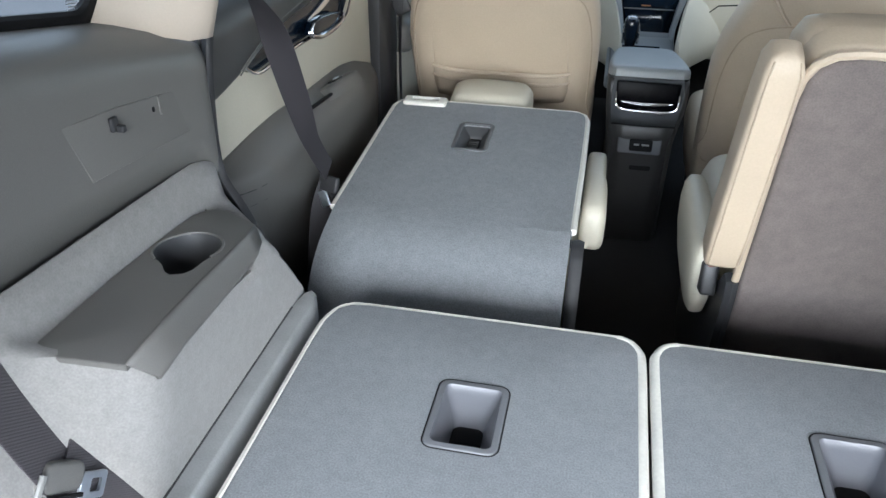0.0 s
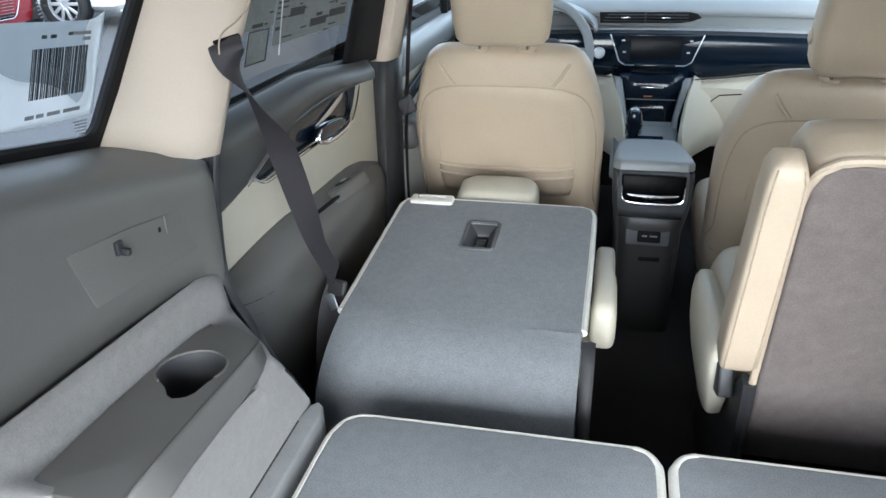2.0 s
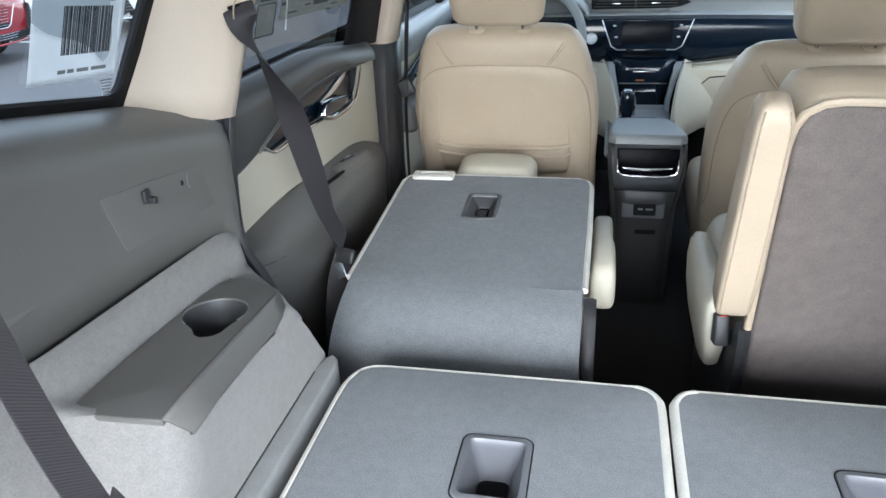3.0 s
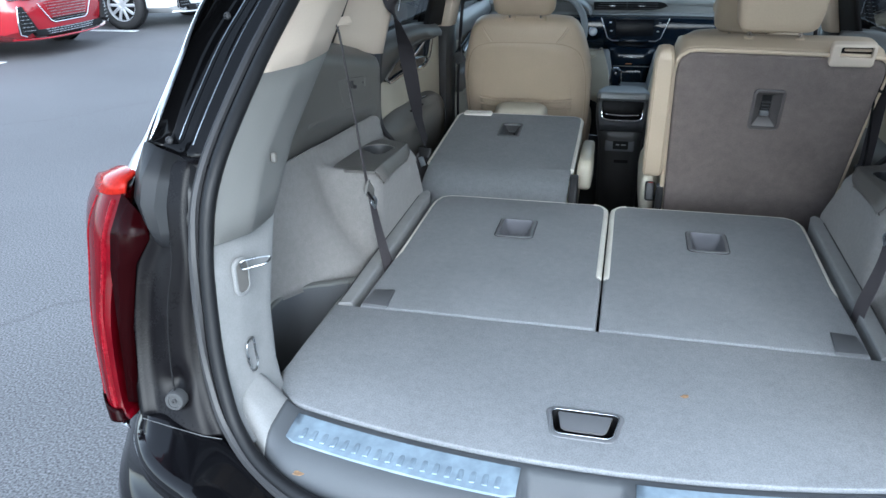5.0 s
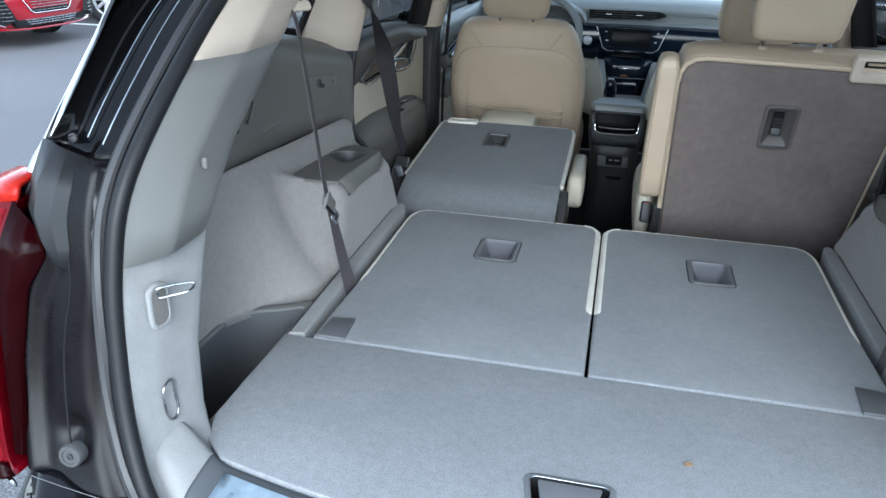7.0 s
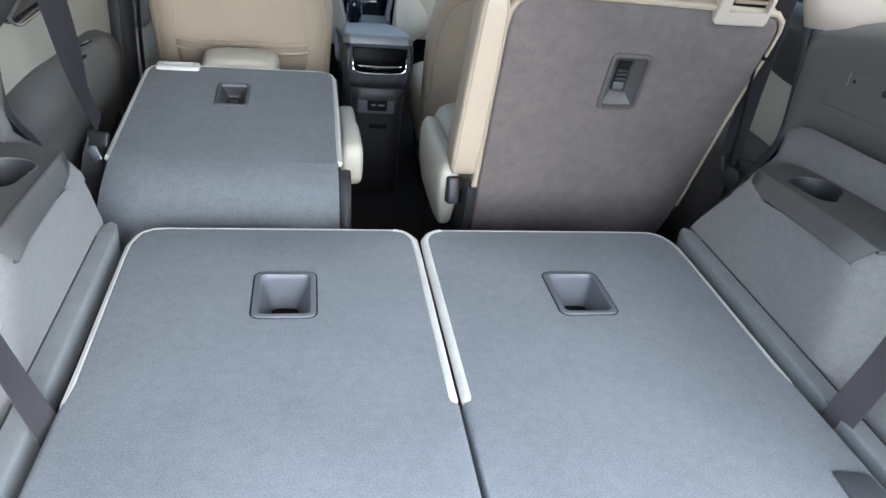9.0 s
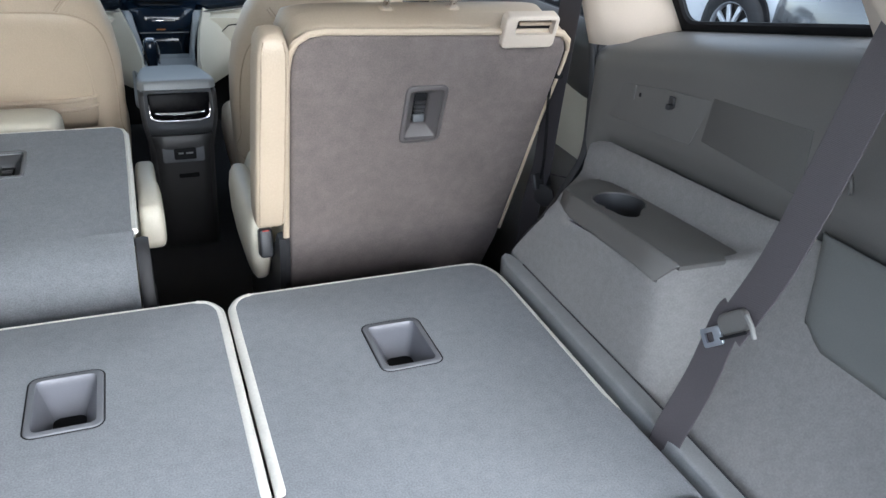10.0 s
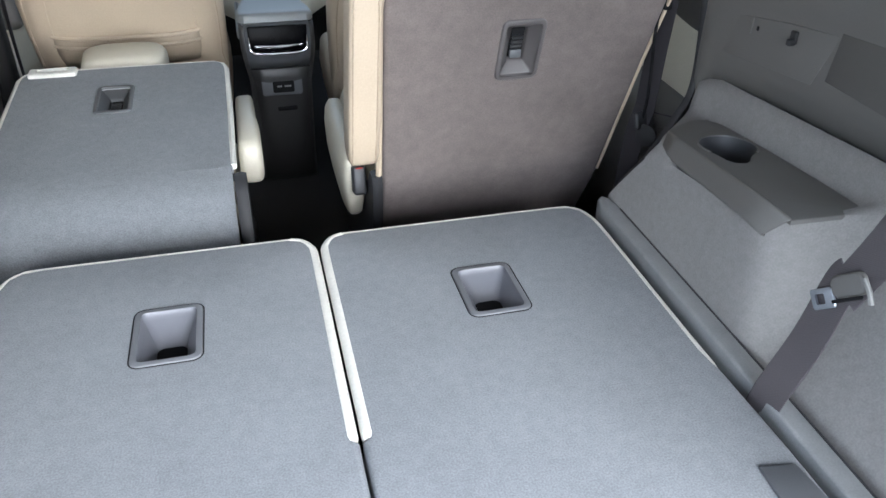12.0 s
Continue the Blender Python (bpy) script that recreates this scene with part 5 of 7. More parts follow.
def build_dashboard():
    d = thing("dashboard", "two-tone dashboard with gloss black fascia and touch screen", "dashboard")

    edge_drop = lambda x: 0.038 - 0.056 * smooth01(0.08, 0.62, abs(x - 0.03))

    def band(name, prof, mat, label, x0=-0.72, x1=0.72, parent=d, curve=0.10, n=24, sharp=45, drop=None):
        rows = []
        for y, z in prof:
            rows.append([(x0 + (x1 - x0) * i / n, y + curve * ((x0 + (x1 - x0) * i / n) / 0.72) ** 2 * -0.9, z - (drop((x0 + (x1 - x0) * i / n), z) if drop else 0)) for i in range(n + 1)])
        return part(name, sheet(rows), mat, parent, label, sharp=sharp, thick=0.006)

    band("dash_top", [(3.45, 1.13), (3.20, 1.165), (3.0, 1.170), (2.90, 1.160), (2.855, 1.140), (2.845, 1.122)], PLASTIC_BLUE, "soft grey dash top")
    band("upper_roll", [(2.845, 1.122), (2.86, 1.115), (2.865, 1.075), (2.845, 1.070), (2.835, 1.062)], PLASTIC_BLUE, "grey dash roll")
    band("fascia", [(2.835, 1.062), (2.800, 1.052), (2.790, 1.02), (2.795, 0.97), (2.815, 0.935), (2.83, 0.925)], PIANO, "gloss black fascia with blue sheen", drop=lambda x, z: (edge_drop(x) if z < 0.96 else 0))
    band("lower_dash", [(2.83, 0.925), (2.79, 0.912), (2.76, 0.87), (2.765, 0.78), (2.80, 0.68), (2.84, 0.645), (2.90, 0.635)], LEATHER_PALE, "pale leather lower dash", x0=0.165, drop=lambda x, z: (edge_drop(x) if z > 0.90 else 0))
    band("lower_dash_driver", [(2.83, 0.925), (2.79, 0.912), (2.76, 0.87), (2.765, 0.78), (2.80, 0.68), (2.84, 0.645), (2.90, 0.635)], LEATHER_PALE, "pale leather lower dash", x1=-0.10, drop=lambda x, z: (edge_drop(x) if z > 0.90 else 0))
    part("dash_line", tube([(x, 2.781 - 0.09 * (x / 0.72) ** 2, 0.926 - edge_drop(x)) for x in [0.14 + 0.03 * i for i in range(19)]], lambda f: 0.0015 + 0.006 * min(1, f * 6), 8, squash=0.7), CHROME, d, "bright metal trim line")
    part("dash_line_driver", tube([(x, 2.785 - 0.09 * (x / 0.72) ** 2, 0.928 - edge_drop(x)) for x in [-0.045 - 0.03 * i for i in range(21)]], lambda f: 0.0015 + 0.005 * min(1, f * 6), 8, squash=0.7), CHROME, d, "bright metal trim line")
    # vents, screen, controls
    vb = [(-0.182, 1.128), (-0.178, 1.088), (0.120, 1.090), (0.160, 1.097), (0.192, 1.109), (0.176, 1.124), (0.150, 1.130)]
    v = part("air_vent", plate(vb, thick=0.03, r=0.003, m=Matrix(((1, 0, 0, 0), (0, 0, -1, 2.834), (0, 1, 0, 0), (0, 0, 0, 1)))), BLACK, d, "wide dark centre air vents")
    for k in range(3):
        part("vent_slat", block((0.315 - 0.01 * k, 0.010, 0.0025), 0.001, pose(-0.012 + 0.004 * k, 2.832, 1.098 + 0.011 * k)), PLASTIC_DARK, v)
    part("vent_divider", block((0.006, 0.012, 0.036), 0.002, pose(-0.012, 2.831, 1.109)), PLASTIC_DARK, v)
    for x in (-0.085, 0.062):
        part("vent_tab", block((0.034, 0.012, 0.005), 0.002, pose(x, 2.826, 1.110)), CHROME, v, "chrome vent tab")
    so = [(-0.135, 0.052), (-0.098, -0.046), (-0.075, -0.060), (0.145, -0.060), (0.168, -0.046), (0.205, 0.052)]
    sm = Matrix.Translation((0, 2.782, 1.003)) @ pose(0, 0, 0, 84, 0, 0)
    scr = part("screen_bezel", plate(so, thick=0.02, r=0.004, m=sm), PIANO, d, "gloss black screen surround")
    part("touch_screen", plate(rounded(0.19, 0.084, 0.004, 0.035, 0.006), thick=0.004, r=0.001, m=sm @ pose(0, 0, 0.003)), SCREEN, scr, "dark touch screen")
    part("screen_trim", tube([sm @ Vector((x, y, 0.003)) for x, y in so], 0.0024, 8), STEEL, scr, "satin bright edge round the screen")
    for x, y in ((-0.087, 0.030), (-0.080, -0.012), (0.160, 0.030), (0.152, -0.012)):
        part("screen_icon", block((0.012, 0.006, 0.001), 0.0004, sm @ pose(x, y, 0.0045)), WHITE_PAPER, scr)
    part("control_bar", block((0.15, 0.012, 0.012), 0.004, sm @ pose(0.035, -0.060, 0.006)), PIANO, scr, "gloss black control bar")
    part("start_button", stack([(0, 0.044, 0.044), (0.008, 0.044, 0.044), (0.010, 0.036, 0.036), (0.006, 0.030, 0.030)], Matrix.Translation((-0.174, 2.786, 0.986)) @ pose(0, 0, 0, 90, 0, 0), e=2, n=24), STEEL, d, "round silver start button")
    rows = []
    for y, z, w in ((2.80, 0.925, 0.27), (2.772, 0.895, 0.235), (2.765, 0.86, 0.222), (2.77, 0.80, 0.195), (2.76, 0.742, 0.172), (2.70, 0.720, 0.172)):
        rows.append([(0.032 - w / 2, y, z), (0.032 - w / 4, y + 0.004, z), (0.032, y + 0.006, z), (0.032 + w / 4, y + 0.004, z), (0.032 + w / 2, y, z)])
    cs = part("center_fascia", sheet(rows), PIANO, d, "gloss black centre stack", sharp=60, thick=0.004)
    part("climate_bar", block((0.085, 0.006, 0.006), 0.002, pose(0.033, 2.762, 0.862)), CHROME, cs, "bright control bar")
    part("hazard_lamp", block((0.034, 0.004, 0.005), 0.002, pose(0.020, 2.764, 0.828)), AMBER, cs, "amber passenger airbag lamp")
    part("stack_gap", block((0.185, 0.006, 0.004), 0.001, pose(0.032, 2.767, 0.815)), PLASTIC_MID, cs, "pale joint line")
    for sx in (-1, 1):
        rows = []
        for y, z, a, b in ((2.785, 0.895, 0.113, 0.146), (2.755, 0.86, 0.108, 0.134), (2.74, 0.80, 0.096, 0.116), (2.72, 0.75, 0.086, 0.104), (2.66, 0.725, 0.080, 0.100), (2.52, 0.712, 0.078, 0.10)):
            rows.append([(0.032 + sx * a, y + 0.02, z), (0.032 + sx * (a + 0.002), y - 0.008, z + 0.002), (0.032 + sx * (b - 0.004), y - 0.012, z + 0.004), (0.032 + sx * b, y + 0.02, z)])
        part("stack_cheek", sheet(rows), PLASTIC_BLUE, d, "satin grey side strut", sharp=60, thick=0.004)
    part("stack_foot", block((0.20, 0.07, 0.02), 0.008, pose(0.032, 2.70, 0.722, 18, 0, 0)), PLASTIC_BLUE, d, "grey lower ledge of the stack")
    part("footwell", block((1.40, 0.03, 0.62), 0.01, pose(0, 3.02, 0.68)), CARPET_DARK, d, "dark footwell below the dashboard")
    # glove box
    gm = Matrix(((1, 0, 0, 0), (-0.145, -0.12, -1, 2.874), (0, 1, 0, 0), (0, 0, 0, 1)))
    go = [(0.232, 0.64), (0.62, 0.65), (0.63, 0.83), (0.60, 0.862), (0.36, 0.856), (0.275, 0.846), (0.248, 0.820)]
    gb = part("glove_box", plate(go, thick=0.012, r=0.004, m=gm), LEATHER_PALE, d, "pale glove box door")
    part("glove_gap", tube([gm @ Vector((x, y, -0.001)) for x, y in go], 0.0026, 6, closed=True), BLACK, gb, "dark gap round the glove box")
    part("glove_latch", block((0.05, 0.012, 0.022), 0.005, pose(0.350, 2.728, 0.802, 0, 0, -8)), LEATHER_PALE, gb, "small latch")
    # instrument hood
    rows = []
    for y in (2.72, 2.76, 2.86, 2.95):
        rows.append([(-0.38 + 0.19 * math.cos(math.pi * k / 12), y, 1.075 + (0.085 if y > 2.73 else 0.075) * math.sin(math.pi * k / 12)) for k in range(13)])
    hood = part("instrument_hood", sheet(rows), PLASTIC_BLUE, d, "grey instrument hood", sharp=60, thick=0.012)
    part("instrument_face", block((0.34, 0.01, 0.13), 0.01, pose(-0.38, 2.87, 1.06)), SCREEN, d, "dark instrument panel")
    part("hood_trim", tube([(-0.38 + 0.192 * math.cos(math.pi * k / 12), 2.72, 1.07 + 0.078 * math.sin(math.pi * k / 12)) for k in range(0, 7)], 0.004, 8), CHROME, hood)
    part("dial_ring", tube([(-0.30 + 0.045 * math.cos(2 * math.pi * k / 24), 2.862, 1.065 + 0.045 * math.sin(2 * math.pi * k / 24)) for k in range(24)], 0.002, 6, closed=True), CHROME, d)
    # steering wheel
    w = thing("steering_wheel", "pale grey leather steering wheel", "steering wheel")
    m = Matrix.Translation((-0.385, 2.50, 1.03)) @ pose(0, 0, 0, 68, 0, 0)
    part("rim", tube([m @ Vector((0.185 * math.cos(2 * math.pi * k / 48), 0.185 * math.sin(2 * math.pi * k / 48), 0)) for k in range(48)], 0.016, 12, closed=True), PLASTIC_BLUE, w, "pale grey leather rim")
    part("hub", block((0.17, 0.13, 0.05), 0.025, m @ pose(0, -0.01, -0.01), seg=4), PLASTIC_DARK, w, "dark hub")
    for a in (0, 180, 270):
        part("spoke", block((0.12, 0.045, 0.018), 0.008, m @ pose(0.11 * math.cos(radians(a)), 0.11 * math.sin(radians(a)), 0, 0, 0, a)), PLASTIC_BLUE, w)
    part("steering_column", tube([m @ Vector((0, 0, -0.02)), (-0.385, 2.88, 0.93)], 0.045, 16), PLASTIC_DARK, w)
    return d


# ---- doors, pillars, roof ----
def side_plate(s, pts, u, thick, r, name, mat, parent, label="", lean=0.0, holes=()):
    """A slab in the side of the car; pts are (y, z); lean: how much the top tips inwards per metre."""
    m = Matrix(((0, -s * lean, -s, s * (u + lean * 1.0)), (1, 0, 0, 0), (0, 1, 0, 0), (0, 0, 0, 1)))
    return part(name, plate(pts, holes, thick, r, m), mat, parent, label)


def build_rear_door(s):
    d = thing("door_%d" % (1 if s < 0 else 2), "rear door with grey, black and cream trim and chrome handle", "car door", kind="structure")
    X = place(s)
    side_plate(s, [(0.76, 0.40), (1.80, 0.40), (1.80, 1.12), (1.72, 1.155), (0.80, 1.20), (0.76, 1.18)], 0.752, 0.03, 0.004, "door_shell", PLASTIC_DARK, d)
    side_plate(s, [(0.80, 0.80), (1.785, 0.80), (1.785, 1.10), (1.60, 1.115), (1.30, 1.105), (1.05, 1.085), (0.80, 1.08)], 0.746, 0.012, 0.004, "cream_insert", LEATHER_PALE, d, "cream leather door insert")
    # rolled upper sill
    foot = [(0.78, 1.056), (0.87, 1.060), (0.98, 1.078), (1.09, 1.102), (1.20, 1.117), (1.35, 1.122), (1.55, 1.115), (1.70, 1.104)]
    rows = []
    for k in range(25):
        y = 0.78 + 0.905 * k / 24
        top = 1.205 - 0.048 * smooth01(1.2, 1.70, y)
        low = lerp(foot, y)[0]
        e = 0.030 * smooth01(1.60, 1.685, y) ** 2
        rows.append([X(0.762, y, top), X(0.735, y, top + 0.003), X(0.712 + e, y, top - 0.007), X(0.700 + e, y, top - 0.022), X(0.699 + e, y, top - 0.036), X(0.710 + e * 0.8, y, top - (top - low) * 0.62), X(0.722 + e * 0.5, y, low + 0.016), X(0.733 + e * 0.2, y, low + 0.003), X(0.75, y, low - 0.002)])
    part("upper_sill", sheet(rows, caps=True), DOOR_SILL, d, "soft grey upper door sill", sharp=60, thick=0.004)
    for dz in (0.0, -0.006):
        part("sill_stitch", tube([X(0.7125 + 0.004 * smooth01(1.3, 1.6, y), y, z + dz) for y, z in [(yy, lerp([(0.90, 1.085), (1.065, 1.132), (1.137, 1.145), (1.26, 1.151), (1.40, 1.147), (1.56, 1.134), (1.66, 1.124)], yy)[0]) for yy in [0.92 + 0.05 * k for k in range(15)]]], 0.0013, 6), PLASTIC_MID, d, "twin stitched seam")
    # dark accent wedge with the handle
    edge = [(0.972, 1.080), (1.002, 1.062), (1.037, 1.055), (1.146, 1.057), (1.286, 1.053), (1.336, 1.047), (1.448, 1.039), (1.512, 1.042), (1.549, 1.068), (1.583, 1.113)]
    side_plate(s, edge + [(1.585, 1.126), (1.43, 1.132), (1.20, 1.127), (1.05, 1.103), (0.975, 1.088)], 0.738, 0.010, 0.003, "accent_panel", PIANO, d, "gloss dark accent panel")
    part("accent_line", tube(spline([X(0.729, y, z) for y, z in [(0.955, 1.092)] + edge], 5), lambda f: 0.0012 + 0.0026 * math.sin(math.pi * f) ** 0.4, 8), CHROME, d, "chrome accent line")
    side_plate(s, [(1.285, 1.090), (1.35, 1.100), (1.42, 1.114), (1.465, 1.124), (1.49, 1.124), (1.455, 1.106), (1.40, 1.094), (1.33, 1.084)], 0.7315, 0.006, 0.002, "handle_bowl", CHROME, d, "bright silver handle bowl")
    core = [(1.252, 1.066), (1.30, 1.051), (1.36, 1.047), (1.42, 1.049), (1.452, 1.057), (1.450, 1.069), (1.40, 1.079), (1.33, 1.087), (1.272, 1.087)]
    lever = side_plate(s, core, 0.716, 0.014, 0.006, "door_handle", PIANO, d, "gloss black inside door handle with chrome rim")
    part("handle_rim", tube(spline([X(0.714, y, z) for y, z in ((1.275, 1.086), (1.252, 1.076), (1.256, 1.064), (1.30, 1.050), (1.36, 1.046), (1.42, 1.048), (1.453, 1.056), (1.458, 1.066))], 4), lambda f: 0.0014 + 0.0042 * math.sin(math.pi * f) ** 0.5, 8), CHROME, lever, "chrome handle rim")
    # armrest: highest along the cream insert, sloping down towards the seat, with a raised switch pod in front
    wall_z = [(0.78, 0.936), (0.89, 0.941), (1.0, 0.946), (1.10, 0.946), (1.23, 0.936), (1.33, 0.932), (1.40, 0.930), (1.50, 0.924), (1.60, 0.905), (1.72, 0.865)]
    lip_z = [(0.78, 0.930), (0.86, 0.918), (0.95, 0.908), (1.01, 0.902), (1.12, 0.896), (1.23, 0.896), (1.33, 0.898), (1.42, 0.896), (1.50, 0.878), (1.58, 0.855), (1.72, 0.83)]

    def arm_row(y):
        wz, iz = lerp(wall_z, y)[0], lerp(lip_z, y)[0]
        dep = 0.060 * smooth01(0.70, 0.92, y) * (1 - 0.65 * smooth01(1.46, 1.70, y))
        return [(0.748, wz + 0.002), (0.741, wz), (0.742 - dep * 0.45, wz - (wz - iz) * 0.35), (0.742 - dep * 0.82, iz + (wz - iz) * 0.22), (0.742 - dep * 0.97, iz - 0.006), (0.742 - dep, iz - 0.022), (0.742 - dep, iz - 0.05), (0.743 - dep * 0.82, iz - 0.11), (0.743 - dep * 0.4, iz - 0.18), (0.744, iz - 0.28), (0.746, 0.42)]

    rows = [[X(u, y, z) for u, z in arm_row(y)] for y in [0.78 + 0.94 * k / 28 for k in range(29)]]
    arm = part("armrest", sheet(rows), PLASTIC, d, "grey moulded door armrest", sharp=60, thick=0.004)
    for k, rr in ((5, 0.0022), (6, 0.0018)):
        part("moulded_crease", tube([X(arm_row(y)[k][0] - 0.0005, y, arm_row(y)[k][1]) for y in [0.82 + 0.012 * j for j in range(12)]], lambda f: rr * (1 - 0.8 * f), 6), PLASTIC_DARK, arm)
    cupm = Matrix.Translation(X(0.7115, 1.245, 0.9195)) @ pose(0, 0, 0, -2, s * 32, s * 3)
    part("pull_cup", block((0.024, 0.130, 0.008), 0.0039, cupm), BLACK, arm, "dark pull cup")
    podm = Matrix.Translation(X(0.712, 1.392, 0.917)) @ pose(0, 0, 0, -4, s * 24, s * 2)
    pod = part("switch_pod", stack([(-0.02, 0.052, 0.21), (0.0, 0.050, 0.20), (0.008, 0.044, 0.185), (0.011, 0.034, 0.165)], podm, e=3.2, n=28), PLASTIC, arm, "raised switch pod", sharp=60)
    part("window_switch", block((0.020, 0.050, 0.006), 0.0028, podm @ pose(0, -0.012, 0.0115)), PIANO, pod, "window switch")
    part("switch_tip", block((0.012, 0.016, 0.005), 0.002, podm @ pose(0, -0.004, 0.0145)), STEEL, pod)
    part("door_speaker", stack([(0, 0.17, 0.17), (0.006, 0.165, 0.165), (0.009, 0.14, 0.14)], Matrix.Translation((s * 0.738, 1.62, 0.60)) @ pose(0, 0, 0, 0, -s * 90, 0), e=2, n=32), PLASTIC_DARK, d, "round door speaker")
    # window in the door
    w = thing("window_%d" % (3 if s < 0 else 4), "tinted rear door window with black frame", "window", kind="structure")
    part("pane", sheet([[X(0.760, 0.80, 1.195), X(0.760, 1.70, 1.155)], [X(0.655, 0.98, 1.575), X(0.655, 1.70, 1.60)]]), PANE_DOOR, w, "tinted privacy glass").visible_shadow = False
    rows = [[X(0.748, 1.52, 1.165), X(0.742, 1.56, 1.160), X(0.735, 1.76, 1.145), X(0.76, 1.80, 1.145)], [X(0.652, 1.58, 1.60), X(0.648, 1.62, 1.60), X(0.643, 1.78, 1.60), X(0.66, 1.80, 1.60)]]
    part("window_frame", sheet(rows), BLACK, w, "black window post", thick=0.006)
    part("window_seal", tube([X(0.755, y, 1.203 - 0.045 * smooth01(1.2, 1.77, y)) for y in (0.80, 1.0, 1.2, 1.4, 1.6, 1.72)], 0.007, 8), RUBBER, w, "black rubber window seal")
    part("front_seal", tube([X(0.748, 0.80, 1.20), X(0.70, 0.88, 1.40), X(0.645, 0.98, 1.59)], 0.012, 8), RUBBER, w)
    return d


def build_front_door(s):
    d = thing("door_%d" % (3 if s < 0 else 4), "front door with cream and grey trim", "car door", kind="structure")
    X = place(s)
    side_plate(s, [(1.94, 0.40), (2.95, 0.40), (2.95, 1.10), (1.94, 1.12)], 0.762, 0.03, 0.004, "door_shell", LEATHER_PALE, d)
    rows = []
    for k in range(9):
        y = 1.93 + 1.0 * k / 8
        rows.append([X(0.772, y, 1.135), X(0.74, y, 1.140), X(0.715, y, 1.125), X(0.712, y, 1.09), X(0.735, y, 1.05), X(0.755, y, 1.03)])
    part("upper_sill", sheet(rows), PLASTIC_BLUE, d, "grey upper door sill", sharp=60, thick=0.004)
    part("accent_panel", block((0.012, 0.55, 0.05), 0.01, pose(s * 0.745, 2.35, 1.00, 8, 0, 0)), PIANO, d, "gloss dark accent panel")
    part("door_handle", block((0.014, 0.22, 0.016), 0.006, pose(s * 0.735, 2.30, 0.985, 12, 0, 0)), CHROME, d, "chrome handle")
    part("armrest", block((0.08, 0.60, 0.10), 0.03, pose(s * 0.735, 2.30, 0.86)), PLASTIC, d, "grey door armrest")
    w = thing("window_%d" % (5 if s < 0 else 6), "clear front door window", "window", kind="structure")
    part("pane", sheet([[X(0.765, 1.92, 1.13), X(0.765, 3.0, 1.11)], [X(0.66, 1.90, 1.60), X(0.675, 2.62, 1.56)]]), PANE_CLEAR, w, "clear glass").visible_shadow = False
    part("window_frame", tube([X(0.765, 2.72, 1.12), X(0.72, 2.55, 1.32), X(0.67, 2.42, 1.58)], 0.014, 8), BLACK, w, "black quarter-light divider")
    part("mirror_corner", plate([(2.74, 1.12), (2.98, 1.11), (2.80, 1.26)], thick=0.01, r=0.003, m=Matrix(((0, 0, -s, s * 0.752), (1, 0, 0, 0), (0, 1, 0, 0), (0, 0, 0, 1)))), BLACK, w)
    # B pillar
    p = thing("trim_b_pillar_" + ("left" if s < 0 else "right"), "B-pillar cover, dark grey below and cream above", "pillar trim", kind="structure")
    rows = []
    for z, u in ((0.40, 0.715), (0.80, 0.712), (1.0, 0.708), (1.14, 0.700)):
        rows.append([X(0.76, 1.745, z), X(u + 0.010, 1.748, z), X(u, 1.765, z), X(u - 0.004, 1.82, z), X(u, 1.885, z), X(u + 0.012, 1.90, z), X(0.76, 1.905, z)])
    part("pillar_lower", sheet(rows), PLASTIC_DARK, p, "dark grey lower pillar cover", sharp=50, thick=0.003)
    rows = []
    for z, u in ((1.14, 0.697), (1.25, 0.675), (1.40, 0.645), (1.60, 0.60)):
        k = (z - 1.14) * 0.08
        rows.append([X(u + 0.06, 1.742 + k, z), X(u + 0.010, 1.746 + k, z), X(u, 1.765 + k, z), X(u - 0.006, 1.80 + k, z), X(u - 0.002, 1.845 + k, z), X(u + 0.012, 1.865 + k, z), X(u + 0.06, 1.87 + k, z)])
    part("pillar_upper", sheet(rows), TRIM_CREAM, p, "cream upper pillar cover", sharp=50, thick=0.003)
    part("belt_guide", block((0.03, 0.05, 0.05), 0.012, pose(s * 0.664, 1.84, 1.315)), TRIM_CREAM, p, "cream belt height adjuster")


def build_roof():
    rows = []
    for y, z in ((0.10, 1.60), (0.25, 1.625), (0.8, 1.64), (1.6, 1.64), (2.2, 1.625), (2.50, 1.595)):
        rows.append([(x, y, z - 0.05 * (x / 0.62) ** 4) for x in (-0.68, -0.62, -0.45, -0.2, 0, 0.2, 0.45, 0.62, 0.68)])
    tagged(finish("ceiling", sheet(rows), HEADLINER, sharp=60, thick=0.006), "pale grey woven headliner", "headliner", kind="structure")
    win = thing("window_7", "wide clear windscreen", "window", kind="structure")
    part("pane", sheet([[(x, 3.42 - 0.35 * (x / 0.75) ** 2, 1.12) for x in (-0.75, -0.4, 0, 0.4, 0.75)], [(x * 0.85, 2.56 - 0.12 * (x / 0.75) ** 2, 1.60) for x in (-0.75, -0.4, 0, 0.4, 0.75)]]), PANE_SCREEN, win, "clear windscreen glass").visible_shadow = False
    part("wiper_cowl", tube([(x, 3.44 - 0.35 * (x / 0.75) ** 2, 1.118) for x in [-0.75 + 0.125 * i for i in range(13)]], 0.014, 8), RUBBER, win, "black cowl seal")


